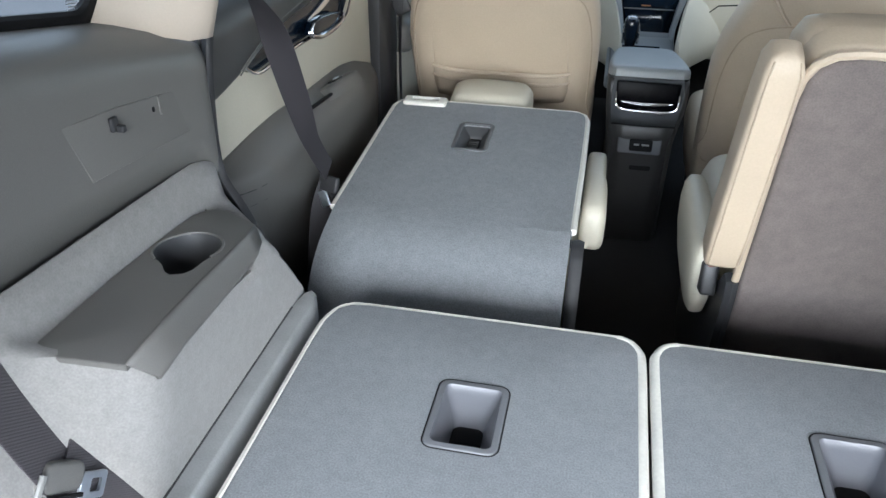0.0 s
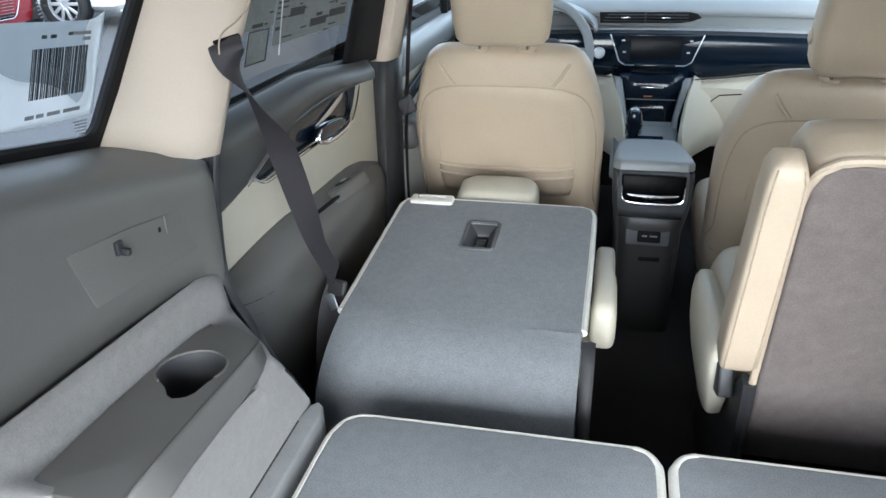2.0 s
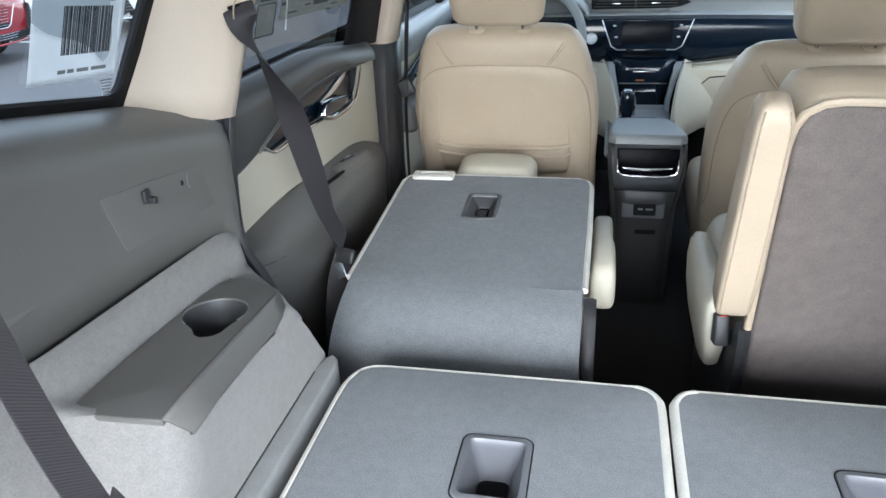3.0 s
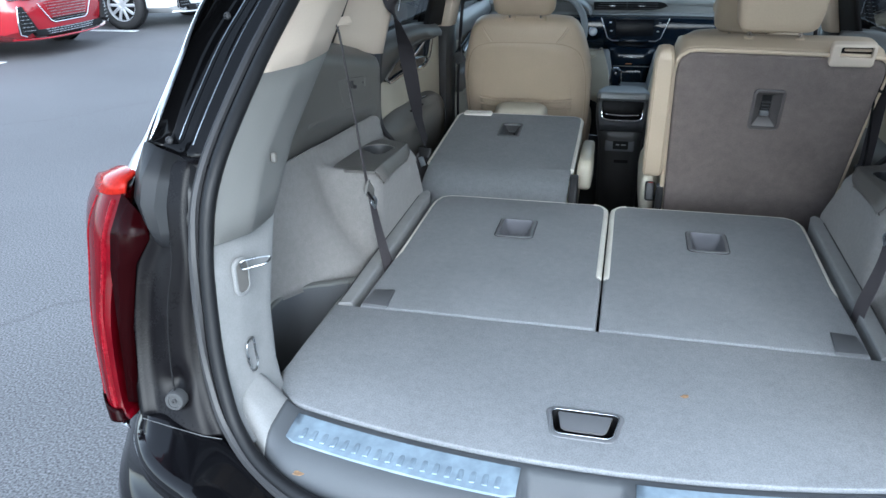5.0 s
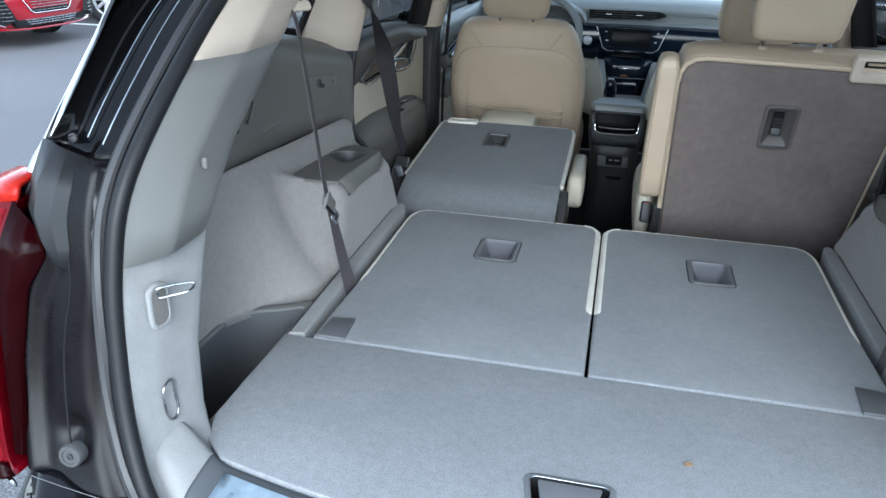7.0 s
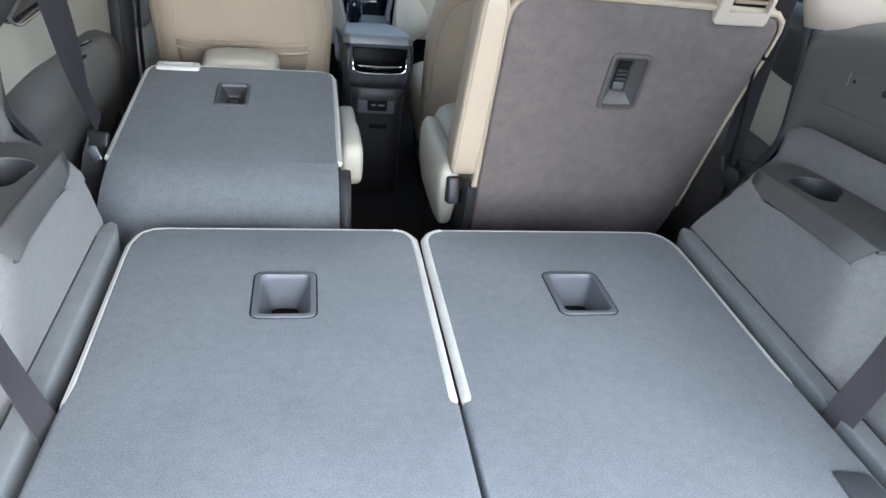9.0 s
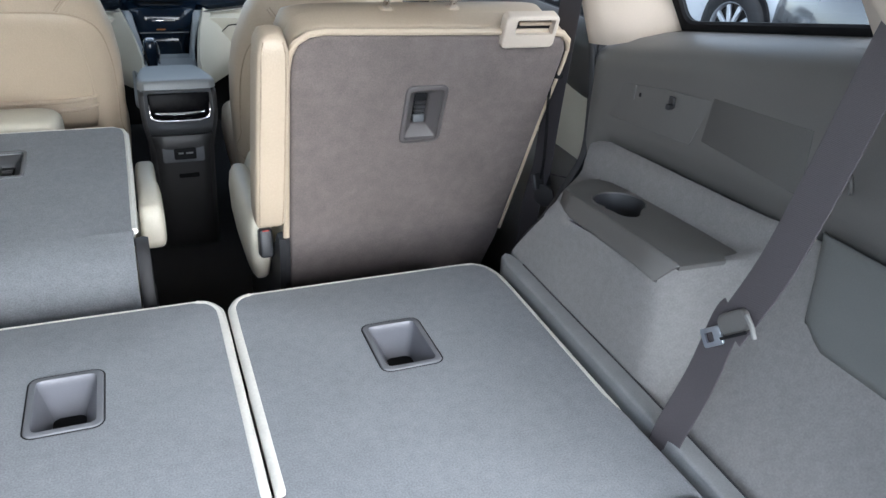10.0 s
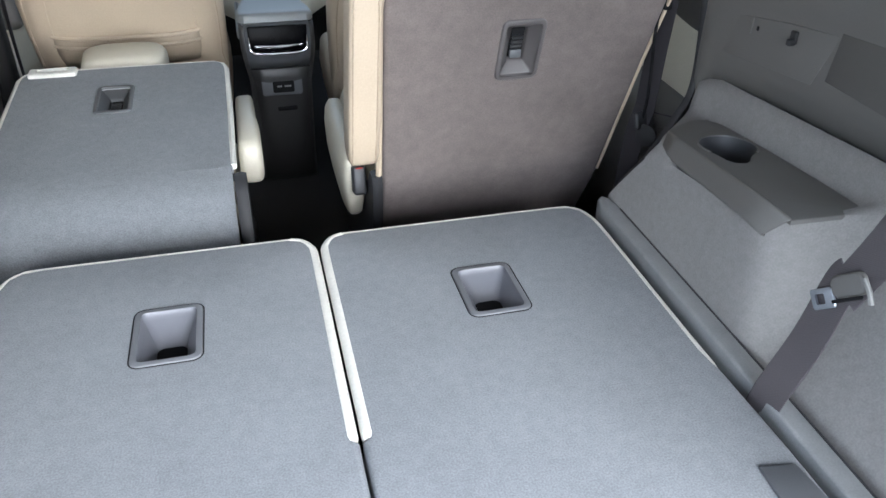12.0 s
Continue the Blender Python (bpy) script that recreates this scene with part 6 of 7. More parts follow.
# ---- outside of the car ----
SEAL = [(0.0, -0.553, 0.738), (0.20, -0.545, 0.739), (0.37, -0.523, 0.745), (0.475, -0.485, 0.760), (0.540, -0.448, 0.800), (0.572, -0.423, 0.865), (0.590, -0.400, 0.95), (0.599, -0.369, 1.083), (0.590, -0.327, 1.195), (0.559, -0.215, 1.331), (0.530, -0.098, 1.44), (0.49, 0.06, 1.585), (0.40, 0.12, 1.635), (0.20, 0.14, 1.65), (0.0, 0.145, 1.652)]
JAMB_OUT = [(0.702, -0.460, 0.812), (0.718, -0.447, 0.822), (0.734, -0.412, 0.909), (0.729, -0.381, 1.033), (0.700, -0.362, 1.106), (0.712, -0.345, 1.16), (0.720, -0.318, 1.21), (0.712, -0.296, 1.25), (0.708, -0.250, 1.296), (0.700, -0.186, 1.357), (0.673, -0.100, 1.435), (0.63, 0.06, 1.60)]


def build_body():
    body = thing("car_body", "gloss black car body round the open tailgate", "car")
    for s in (-1, 1):
        X = lambda u, y, z: Vector((s * u, y, z))
        # door jamb between seal and lamp
        inner = spline([X(0.532, -0.455, 0.774)] + [X(*p) for p in SEAL[5:12]], 6)
        outer = spline([X(*p) for p in JAMB_OUT], 4)
        n = 90
        pick = lambda L, f: L[min(int(f * (len(L) - 1)), len(L) - 1)].lerp(L[min(int(f * (len(L) - 1)) + 1, len(L) - 1)], f * (len(L) - 1) % 1)
        rows = []
        for k in range(n + 1):
            f = k / n
            a, b = pick(inner, f), pick(outer, f)
            row = []
            for j in range(25):
                g = j / 24
                p = a.lerp(b, g)
                up_part = smooth01(0.56, 0.60, f)
                step = 0.020 * smooth01(0.10, 0.25, g) - 0.020 * smooth01(0.82, 0.98, g)
                low = 0.012 * smooth01(0.26, 0.40, g) * smooth01(0.97, 0.6, g)
                high = -0.02 * smooth01(0.45, 0.55, g) * smooth01(1, 0.9, g)
                dent = 0.024 * math.exp(-((abs(p.x) - 0.661) / 0.021) ** 2 - ((p.z - 0.858) / 0.024) ** 2)
                p += Vector((0, step * 0.7 - low + (low - high) * up_part + dent, 0))
                row.append(p)
            rows.append(row)
        cut = int(n * 0.58)
        part("lower_jamb", sheet(rows[:cut + 1]), JAMB, body, "dark satin door jamb", sharp=50, thick=0.002)
        cover = [[X(*p) for p in r] for r in (
            ((0.716, -0.310, 1.232), (0.702, -0.314, 1.232), (0.692, -0.318, 1.228), (0.676, -0.318, 1.222), (0.660, -0.312, 1.214), (0.612, -0.322, 1.190)),
            ((0.730, -0.326, 1.186), (0.712, -0.340, 1.188), (0.704, -0.348, 1.186), (0.682, -0.346, 1.178), (0.664, -0.330, 1.172), (0.612, -0.340, 1.150)),
            ((0.728, -0.344, 1.150), (0.716, -0.356, 1.150), (0.706, -0.362, 1.146), (0.684, -0.362, 1.142), (0.668, -0.346, 1.138), (0.616, -0.352, 1.112)),
            ((0.706, -0.358, 1.118), (0.700, -0.366, 1.116), (0.694, -0.370, 1.112), (0.676, -0.370, 1.106), (0.664, -0.358, 1.102), (0.628, -0.360, 1.080)),
            ((0.690, -0.364, 1.092), (0.686, -0.368, 1.088), (0.682, -0.370, 1.084), (0.674, -0.370, 1.080), (0.666, -0.364, 1.078), (0.648, -0.364, 1.062)))]
        part("corner_cover", sheet(cover), CORNER_GREY, body, "dark grey plastic cover above the lamp", sharp=22, thick=0.004)
        part("upper_jamb", sheet(rows[cut:]), JAMB_GLOSS, body, "gloss black door jamb", sharp=35, thick=0.002)
        for f, g in ((0.61, 0.69), (0.86, 0.69)):
            c = pick(inner, f).lerp(pick(outer, f), g)
            part("bolt", stack([(0, 0.013, 0.013), (0.003, 0.012, 0.012), (0.005, 0.007, 0.007), (0.003, 0.005, 0.005)], Matrix.Translation(c + Vector((0, -0.004, 0))) @ pose(0, 0, 0, 75, 0, 0), e=2, n=14), PLASTIC_DARK, body, "dull grey bolt head")
        # steel lines along the water channel, standing in for sky glints on its edges
        for g, rr, f0 in ((0.15, 0.0006, 16), (0.43, 0.0010, 18), (0.68, 0.0008, 18)):
            part("channel_glint", tube([pick(inner, f / 30).lerp(pick(outer, f / 30), g) + Vector((0, -0.002 + 0.014 * smooth01(0.10, 0.25, g) + 0.014 * smooth01(0.45, 0.55, g), 0)) for f in range(f0, 31)], rr, 8), STEEL, body, "thin steel line drawn as the glint on a jamb edge")
        part("jamb_crease", tube([pick(inner, f / 30).lerp(pick(outer, f / 30), 0.50 + 0.1 * f / 30) + Vector((0, -0.0125, 0)) for f in range(4, 13)], 0.0014, 6), BLACK, body, "thin dark joint line")
        capm = Matrix.Translation((s * 0.649, -0.4455, 0.844)) @ pose(0, 0, 0, 82, 0, -s * 6)
        bump = part("bumper_stop", stack([(-0.012, 0.033, 0.033), (0.002, 0.033, 0.033), (0.0050, 0.029, 0.029), (0.0050, 0.021, 0.021), (0.0035, 0.020, 0.020)], capm, e=2, n=28), POCKET_DARK, body, "round grey rubber tailgate stop")
        part("stop_pin", stack([(0.003, 0.010, 0.010), (0.0055, 0.009, 0.009), (0.0055, 0.004, 0.004), (0.003, 0.003, 0.003)], capm, e=2, n=16), PLASTIC_DARK, bump)
        part("jamb_joint", tube([(s * 0.702, -0.4635, 0.814), (s * 0.656, -0.4640, 0.806), (s * 0.600, -0.4600, 0.793), (s * 0.570, -0.4540, 0.787)], 0.0007, 6), FLAP_GREY, body, "grey joint between jamb and bumper")
        # tail lamp
        lamp = part("tail_lamp", lamp_mesh(s), RED_LENS, body, "tall red tail lamp lens", sharp=50)
        rings = lamp_rows(s)
        for j, rr in ((2, 0.005), (5, 0.003)):
            part("light_guide", tube([r[j] + Vector((0, 0.002, 0)) for r in rings[1:-4]], rr, 8), RED_GUIDE, lamp, "red light guide")
        rows = [[X(0.700, -0.362, 1.118), X(0.744, -0.352, 1.158)], [X(0.698, -0.368, 1.09), X(0.758, -0.380, 1.10)], [X(0.722, -0.380, 1.05), X(0.762, -0.392, 1.04)], [X(0.734, -0.400, 0.95), X(0.752, -0.415, 0.95)], [X(0.722, -0.438, 0.825), X(0.738, -0.446, 0.83)]]
        part("smoked_edge", sheet(rows), DARK_LENS, lamp, "smoked inner lamp edge", thick=0.006)
        part("lamp_foot", sheet([[p + Vector((s * 0.001, -0.004, 0)) for p in r[1:10]] for r in rings[-5:]]), DARK_LENS, lamp, "smoked lamp foot", thick=0.002)
        top = rings[0][1:10]
        ridge = [X(0.738 + 0.130 * (j / 8), -0.318 + 0.10 * (j / 8), 1.182 - 0.04 * (j / 8) ** 2) for j in range(9)]
        back = [X(0.735 + 0.10 * (j / 8), -0.26 + 0.06 * (j / 8), 1.172 - 0.04 * (j / 8) ** 2) for j in range(9)]
        rows = [top, [a.lerp(b, 0.5) + Vector((0, -0.008, 0.006)) for a, b in zip(top, ridge)], ridge, back]
        part("lamp_crown", sheet(rows), RED_GLOW, lamp, "bright red lamp crown", thick=0.006)
        # quarter panel and outer D pillar
        rows = []
        for y in (-0.30, -0.20, 0.0, 0.4, 0.8, 1.6, 2.4, 3.0, 3.6, 3.9):
            k = 0.085 * smooth01(0.0, -0.32, y) + 0.10 * smooth01(3.2, 3.9, y)
            rows.append([X(u - k, y, z) for u, z in ((0.88, 0.30), (0.945, 0.45), (0.965, 0.70), (0.955, 0.90), (0.93, 1.05), (0.86, 1.16), (0.80, 1.20))])
        part("side_panel", sheet(rows), PAINT_BLACK, body, "gloss black side panel", sharp=60, thick=0.004)
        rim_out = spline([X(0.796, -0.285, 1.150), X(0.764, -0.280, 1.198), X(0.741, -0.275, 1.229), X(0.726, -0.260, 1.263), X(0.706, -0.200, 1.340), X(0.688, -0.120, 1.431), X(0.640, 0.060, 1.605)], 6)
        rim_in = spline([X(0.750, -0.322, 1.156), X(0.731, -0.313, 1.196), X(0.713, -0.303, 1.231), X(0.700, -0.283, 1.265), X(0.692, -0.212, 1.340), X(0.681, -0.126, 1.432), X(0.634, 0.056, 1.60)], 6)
        part("pillar_bright", sheet([[a, a.lerp(b, 0.35) + Vector((0, -0.006, 0)), a.lerp(b, 0.75) + Vector((0, -0.005, 0)), b] for a, b in zip(rim_in, rim_out)]), STEEL, body, "bright steel band along the rear pillar", sharp=60, thick=0.002)
        rows = []
        for k, a in enumerate(rim_out):
            f = k / (len(rim_out) - 1)
            q = X(0.800 - 0.155 * f, -0.06 + 0.24 * f, 1.175 + 0.43 * f)
            rows.append([a, a.lerp(q, 0.5) + Vector((s * 0.004, 0, 0.002)), q, X(0.785 - 0.13 * f, 0.10 + 0.2 * f, 1.20 + 0.40 * f)])
        part("outer_pillar", sheet(rows), PAINT_BLACK, body, "gloss black outer rear pillar", sharp=60, thick=0.003)
        for y in (0.42, 3.28):
            wheel = part("wheel", wheel_mesh(), TYRE, body, "black tyre", sharp=40)
            wheel.matrix_basis = pose(s * 0.83, y, 0.385, 0, 0, 0 if s > 0 else 180)
            part("rim", rim_mesh(), RIM, wheel, "alloy rim")
    # seals run round the whole opening
    loop = [Vector((x, y, z)) for x, y, z in SEAL] + [Vector((-x, y, z)) for x, y, z in SEAL[-2:0:-1]]
    part("tailgate_seal", tube(spline(loop, 6, True), 0.0115, 10, closed=True), RUBBER, body, "black rubber tailgate seal")
    loop2 = [p + Vector((0.024 * (1 if p.x > 0 else -1) * smooth01(0.3, 0.55, abs(p.x)), 0.004 - 0.02 * smooth01(0.55, 0.3, abs(p.x)) * (p.z < 1), -0.016 * smooth01(0.56, 0.3, abs(p.x)) * (p.z < 1))) for p in loop]
    part("seal_flange", tube(spline(loop2, 6, True), 0.009, 8, closed=True), PLASTIC_DARK, body, "dark flange beside the seal")
    # raised tailgate over the opening
    gate = thing("tailgate", "raised black tailgate with dark inner trim over the cargo opening", "tailgate")
    rows = []
    for y, z, w in ((0.10, 1.675, 0.60), (-0.20, 1.735, 0.65), (-0.50, 1.79, 0.70), (-0.80, 1.83, 0.74), (-1.10, 1.82, 0.72)):
        rows.append([(-w, y, z - 0.03), (-w * 0.9, y, z), (0, y, z + 0.03), (w * 0.9, y, z), (w, y, z - 0.03)])
    part("outer_skin", sheet(rows), PAINT_BLACK, gate, "gloss black tailgate skin", thick=0.01)
    part("inner_trim", sheet([[(x, y, z - 0.035) for x, y, z in r] for r in rows]), PLASTIC_MID, gate, "grey inner tailgate trim", thick=0.01)
    # bumper
    half = spline([(0.0, -0.622, 0), (0.2, -0.619, 0), (0.4, -0.604, 0), (0.5, -0.587, 0), (0.564, -0.568, 0), (0.622, -0.547, 0), (0.67, -0.518, 0), (0.710, -0.477, 0), (0.735, -0.440, 0), (0.762, -0.390, 0), (0.800, -0.320, 0), (0.835, -0.240, 0)], 3)
    line = [Vector((-p.x, p.y, 0)) for p in half[:0:-1]] + half
    rows, glint_paths = [], {-1: [], 1: []}
    for k, p in enumerate(line):
        t = (line[min(k + 1, len(line) - 1)] - line[max(k - 1, 0)]).normalized()
        n, a = Vector((t.y, -t.x, 0)), abs(p.x)
        zt = lerp([(0.0, 0.728), (0.37, 0.732), (0.475, 0.745), (0.58, 0.782), (0.69, 0.792), (0.735, 0.788), (0.84, 0.770)], a)[0]
        rise = 0.022 * smooth01(0.57, 0.70, a)
        start = Vector((p.x, lerp([(0.0, -0.556), (0.37, -0.527), (0.475, -0.490), (0.56, -0.462), (0.69, -0.458), (0.72, -0.450)], a)[0], 0)) if a < 0.71 else p - n * 0.025
        prof = [(start - n * 0.07, zt - 0.030 + rise), (start - n * 0.02, zt - 0.003 + rise), (start, zt + rise), (start.lerp(p - n * 0.012, 0.6), zt - 0.007 + rise * 0.3), (p - n * 0.012, zt - 0.004), (p - n * 0.003, zt - 0.006), (p + n * 0.003, zt - 0.014), (p + n * 0.003, zt - 0.024), (p, zt - 0.036), (p + n * 0.004, zt - 0.046), (p + n * 0.020, zt - 0.058), (p + n * 0.036, zt - 0.075), (p + n * 0.043, zt - 0.10), (p + n * 0.042, zt - 0.15), (p + n * 0.034, zt - 0.20), (p + n * 0.01, 0.42), (p - n * 0.06, 0.30)]
        rows.append([(q.x, q.y, z) for q, z in prof])
        if 0.40 < a < 0.74:
            glint_paths[-1 if p.x < 0 else 1].append(p + n * 0.0015 + Vector((0, 0, zt - 0.016)))
    bumper = part("rear_bumper", sheet(rows), PAINT_BLACK, body, "gloss black rear bumper", sharp=60, thick=0.004)
    for s in (-1, 1):
        # plated wire stands in for the sky reflected along the bumper step
        part("bumper_glint", tube(glint_paths[s], lambda f: 0.0008 + 0.0035 * (1 - abs(2 * (f if s > 0 else 1 - f) - 1.7)) ** 2 * ((f if s > 0 else 1 - f) > 0.35) + 0.0008, 8, squash=0.6), WIRE, bumper, "metal line drawn as the sky highlight on the bumper step")
        # solid chrome bar painting the bright reflection at the foot of the lamp
        part("lamp_edge_glint", tube(spline([(s * 0.785, -0.425, 0.832), (s * 0.777, -0.437, 0.816), (s * 0.758, -0.452, 0.798), (s * 0.732, -0.462, 0.789)], 4), lambda f: 0.0015 + 0.0045 * math.sin(math.pi * f) ** 0.6, 8), CHROME, bumper, "chrome bar drawn as the reflection along the lower lamp edge")
        part("bumper_reflector", block((0.09, 0.02, 0.03), 0.008, pose(s * 0.755, -0.500, 0.60, 0, 0, s * 42)), RED_LENS, bumper, "red reflector")
    rows = []
    for y, z in ((0.13, 1.66), (0.3, 1.69), (0.9, 1.72), (1.6, 1.715), (2.2, 1.68), (2.54, 1.62)):
        rows.append([(x, y, z - 0.07 * (abs(x) / 0.66) ** 3) for x in (-0.66, -0.6, -0.4, 0, 0.4, 0.6, 0.66)])
    part("roof", sheet(rows), PAINT_BLACK, body, "black roof skin", sharp=60, thick=0.004)
    for s in (-1, 1):
        part("roof_rail", tube(spline([(s * u, y, z) for u, y, z in ((0.80, 3.1, 1.15), (0.72, 2.75, 1.42), (0.672, 2.45, 1.60), (0.655, 1.6, 1.635), (0.655, 0.8, 1.63), (0.645, 0.1, 1.61))], 6), 0.034, 10), PAINT_BLACK, body, "black roof side rail")
    rows = []
    for y, z in ((3.40, 1.09), (3.6, 1.10), (4.0, 1.06), (4.3, 0.98), (4.42, 0.85), (4.45, 0.5), (4.40, 0.3)):
        rows.append([(x, y - 0.25 * (x / 0.85) ** 2, z - 0.05 * (x / 0.85) ** 4) for x in (-0.85, -0.6, -0.3, 0, 0.3, 0.6, 0.85)])
    part("hood", sheet(rows), PAINT_BLACK, body, "gloss black hood and nose", sharp=50, thick=0.004)
    return body


def lamp_rows(s):
    ins = [(0.744, -0.345, 1.156), (0.752, -0.378, 1.10), (0.758, -0.392, 1.04), (0.764, -0.418, 0.95), (0.748, -0.448, 0.832), (0.735, -0.452, 0.80)]
    outs = [(0.868, -0.252, 1.142), (0.890, -0.262, 1.10), (0.892, -0.275, 1.03), (0.882, -0.298, 0.94), (0.848, -0.342, 0.845), (0.815, -0.385, 0.795)]
    a, b = spline([(s * x, y, z) for x, y, z in ins], 5), spline([(s * x, y, z) for x, y, z in outs], 5)
    rows = []
    for p, q in zip(a, b):
        row = [p + Vector((0, 0.03, 0))]
        for j in range(9):
            f = j / 8
            row.append(p.lerp(q, f) + Vector((0, -0.030 * math.sin(math.pi * f ** 0.8), 0)))
        row.append(q + Vector((0, 0.05, 0)))
        rows.append(row)
    return rows


def lamp_mesh(s):
    return sheet(lamp_rows(s), closed=True, caps=True)


def wheel_mesh(r=0.385, w=0.24):
    prof = [(r * 0.66, -w / 2 + 0.02), (r * 0.80, -w / 2), (r * 0.94, -w / 2 + 0.012), (r, -w / 2 + 0.04), (r, w / 2 - 0.04), (r * 0.94, w / 2 - 0.012), (r * 0.80, w / 2), (r * 0.66, w / 2 - 0.02)]
    rows = [[(x, q * math.cos(2 * math.pi * k / 40), q * math.sin(2 * math.pi * k / 40)) for q, x in prof] for k in range(41)]
    return sheet(rows, closed=True)


def rim_mesh(r=0.385, w=0.24, spokes=10):
    bm = bmesh.new()
    prof = [(r * 0.67, w / 2 - 0.02), (r * 0.64, w / 2 - 0.025), (r * 0.62, w / 2 - 0.06), (r * 0.60, 0.0), (0.02, -0.02)]
    sheet([[(x, q * math.cos(2 * math.pi * k / 40), q * math.sin(2 * math.pi * k / 40)) for q, x in prof] for k in range(41)], bm=bm)
    for k in range(spokes):
        block((0.030, r * 0.54, 0.044), 0.008, pose(w / 2 - 0.038, 0, 0) @ pose(0, 0, 0, 360 * k / spokes, 0, 0) @ pose(0, r * 0.34, 0, 0, 0, 4), seg=1, bm=bm)
    stack([(0, 0.13, 0.13), (0.03, 0.12, 0.12), (0.04, 0.07, 0.07)], pose(w / 2 - 0.07, 0, 0, 0, 90, 0), e=2, n=20, bm=bm)
    return bm


# ---- parked cars ----
def parked_car(paint, m, label):
    """A parked car whose nose is at its own origin, pointing along +y."""
    car = thing("parked_car", label, "car", "parked cars")
    L = [(0.0, 0.62, 0.30, 0.72), (-0.06, 0.78, 0.26, 0.80), (-0.22, 0.88, 0.22, 0.88), (-0.55, 0.93, 0.22, 0.95), (-1.1, 0.945, 0.22, 1.02), (-1.6, 0.95, 0.22, 1.06), (-2.6, 0.95, 0.22, 1.06), (-3.6, 0.955, 0.22, 1.08), (-4.3, 0.94, 0.26, 1.10), (-4.75, 0.88, 0.32, 1.08), (-4.9, 0.80, 0.40, 1.00)]
    rows = []
    for y, w, lo, hi in L:
        prof = [(0, lo), (w * 0.8, lo), (w * 0.97, lo + 0.10), (w, (lo + hi) / 2), (w * 0.985, hi - 0.16), (w * 0.93, hi - 0.06), (w * 0.75, hi - 0.012), (w * 0.35, hi + 0.008), (0, hi + 0.012)]
        rows.append([(x, y, z) for x, z in prof] + [(-x, y, z) for x, z in prof[-2:0:-1]])
    part("body", sheet(rows, closed=True, caps=True), paint, car, sharp=35)
    rows = []
    for y, w, hi in ((-1.25, 0.70, 1.04), (-2.05, 0.66, 1.46), (-2.5, 0.65, 1.54), (-3.4, 0.64, 1.54), (-4.1, 0.62, 1.44), (-4.7, 0.66, 1.08)):
        prof = [(0.90, 1.03), (0.86, 1.06), (w, hi - 0.03), (w * 0.85, hi), (0, hi + 0.01)]
        rows.append([(x, y, min(z, hi + 0.01)) for x, z in prof] + [(-x, y, min(z, hi + 0.01)) for x, z in prof[-2::-1]])
    part("glasshouse", sheet(rows), CAR_GLASS, car, "dark windows", sharp=30, thick=0.01)
    rows = [[(x, y, z - 0.03 * (x / 0.6) ** 2) for x in (-0.6, -0.3, 0, 0.3, 0.6)] for y, z in ((-2.0, 1.462), (-2.5, 1.56), (-3.4, 1.565), (-4.1, 1.465))]
    part("roof", sheet(rows), paint, car, sharp=50, thick=0.02)
    face = Matrix(((-1, 0, 0, 0), (0, -0.12, 1, 0.055), (0, 1, 0.12, 0), (0, 0, 0, 1)))
    mouth = [(-0.34, 0.44), (-0.28, 0.41), (0.28, 0.41), (0.34, 0.44), (0.50, 0.66), (0.47, 0.74), (-0.47, 0.74), (-0.50, 0.66)]
    g = part("grille", plate(mouth, thick=0.04, r=0.006, m=face), BLACK, car, "dark mesh grille")
    for k in range(9):
        z = 0.44 + 0.033 * k
        part("grille_bar", block((0.56 + 0.95 * (z - 0.42) if z < 0.66 else 0.94, 0.012, 0.006), 0.002, pose(0, 0.026 - 0.12 * (z - 0.44), z)), WIRE, g, "dull chrome grille bar")
    part("grille_frame", tube([(x, 0.024 - (z - 0.4) * 0.12, z) for x, z in mouth], 0.007, 8, closed=True), CHROME, g, "chrome grille frame")
    low = part("lower_intake", plate([(-0.66, 0.36), (-0.60, 0.28), (-0.40, 0.265), (0.40, 0.265), (0.60, 0.28), (0.66, 0.36), (0.40, 0.345), (-0.40, 0.345)], thick=0.05, r=0.006, m=face @ pose(0, 0, -0.004)), BLACK, car, "dark lower intake")
    for z in (0.286, 0.312, 0.337):
        part("intake_bar", tube([(0.60 * k / 6, 0.022 - 0.05 * (k / 6) ** 4, z + 0.014 * (k / 6) ** 4) for k in range(-6, 7)], 0.0055, 6), WIRE, low, "bright intake bar")
    part("front_lip", tube([(0.86 * k / 8, 0.030 - 0.16 * abs(k / 8) ** 3, 0.235 + 0.03 * abs(k / 8) ** 3) for k in range(-8, 9)], 0.020, 8, squash=0.7), paint, car, "painted front lip")
    for s in (-1, 1):
        part("headlight", block((0.30, 0.16, 0.075), 0.025, pose(s * 0.68, -0.10, 0.74, 0, 0, -s * 28)), CHROME, car, "clear headlight")
        vm = pose(s * 0.70, -0.020, 0.0, 0, 0, -s * 24)
        duct = part("side_intake", plate([(-0.10, 0.36), (0.06, 0.30), (0.11, 0.33), (0.09, 0.62), (0.03, 0.64), (-0.03, 0.52)] if s > 0 else [(0.10, 0.36), (-0.06, 0.30), (-0.11, 0.33), (-0.09, 0.62), (-0.03, 0.64), (0.03, 0.52)], thick=0.06, r=0.006, m=vm @ Matrix(((1, 0, 0, 0), (0, -0.1, 1, 0.075), (0, 1, 0.1, 0), (0, 0, 0, 1)))), BLACK, car, "dark side intake")
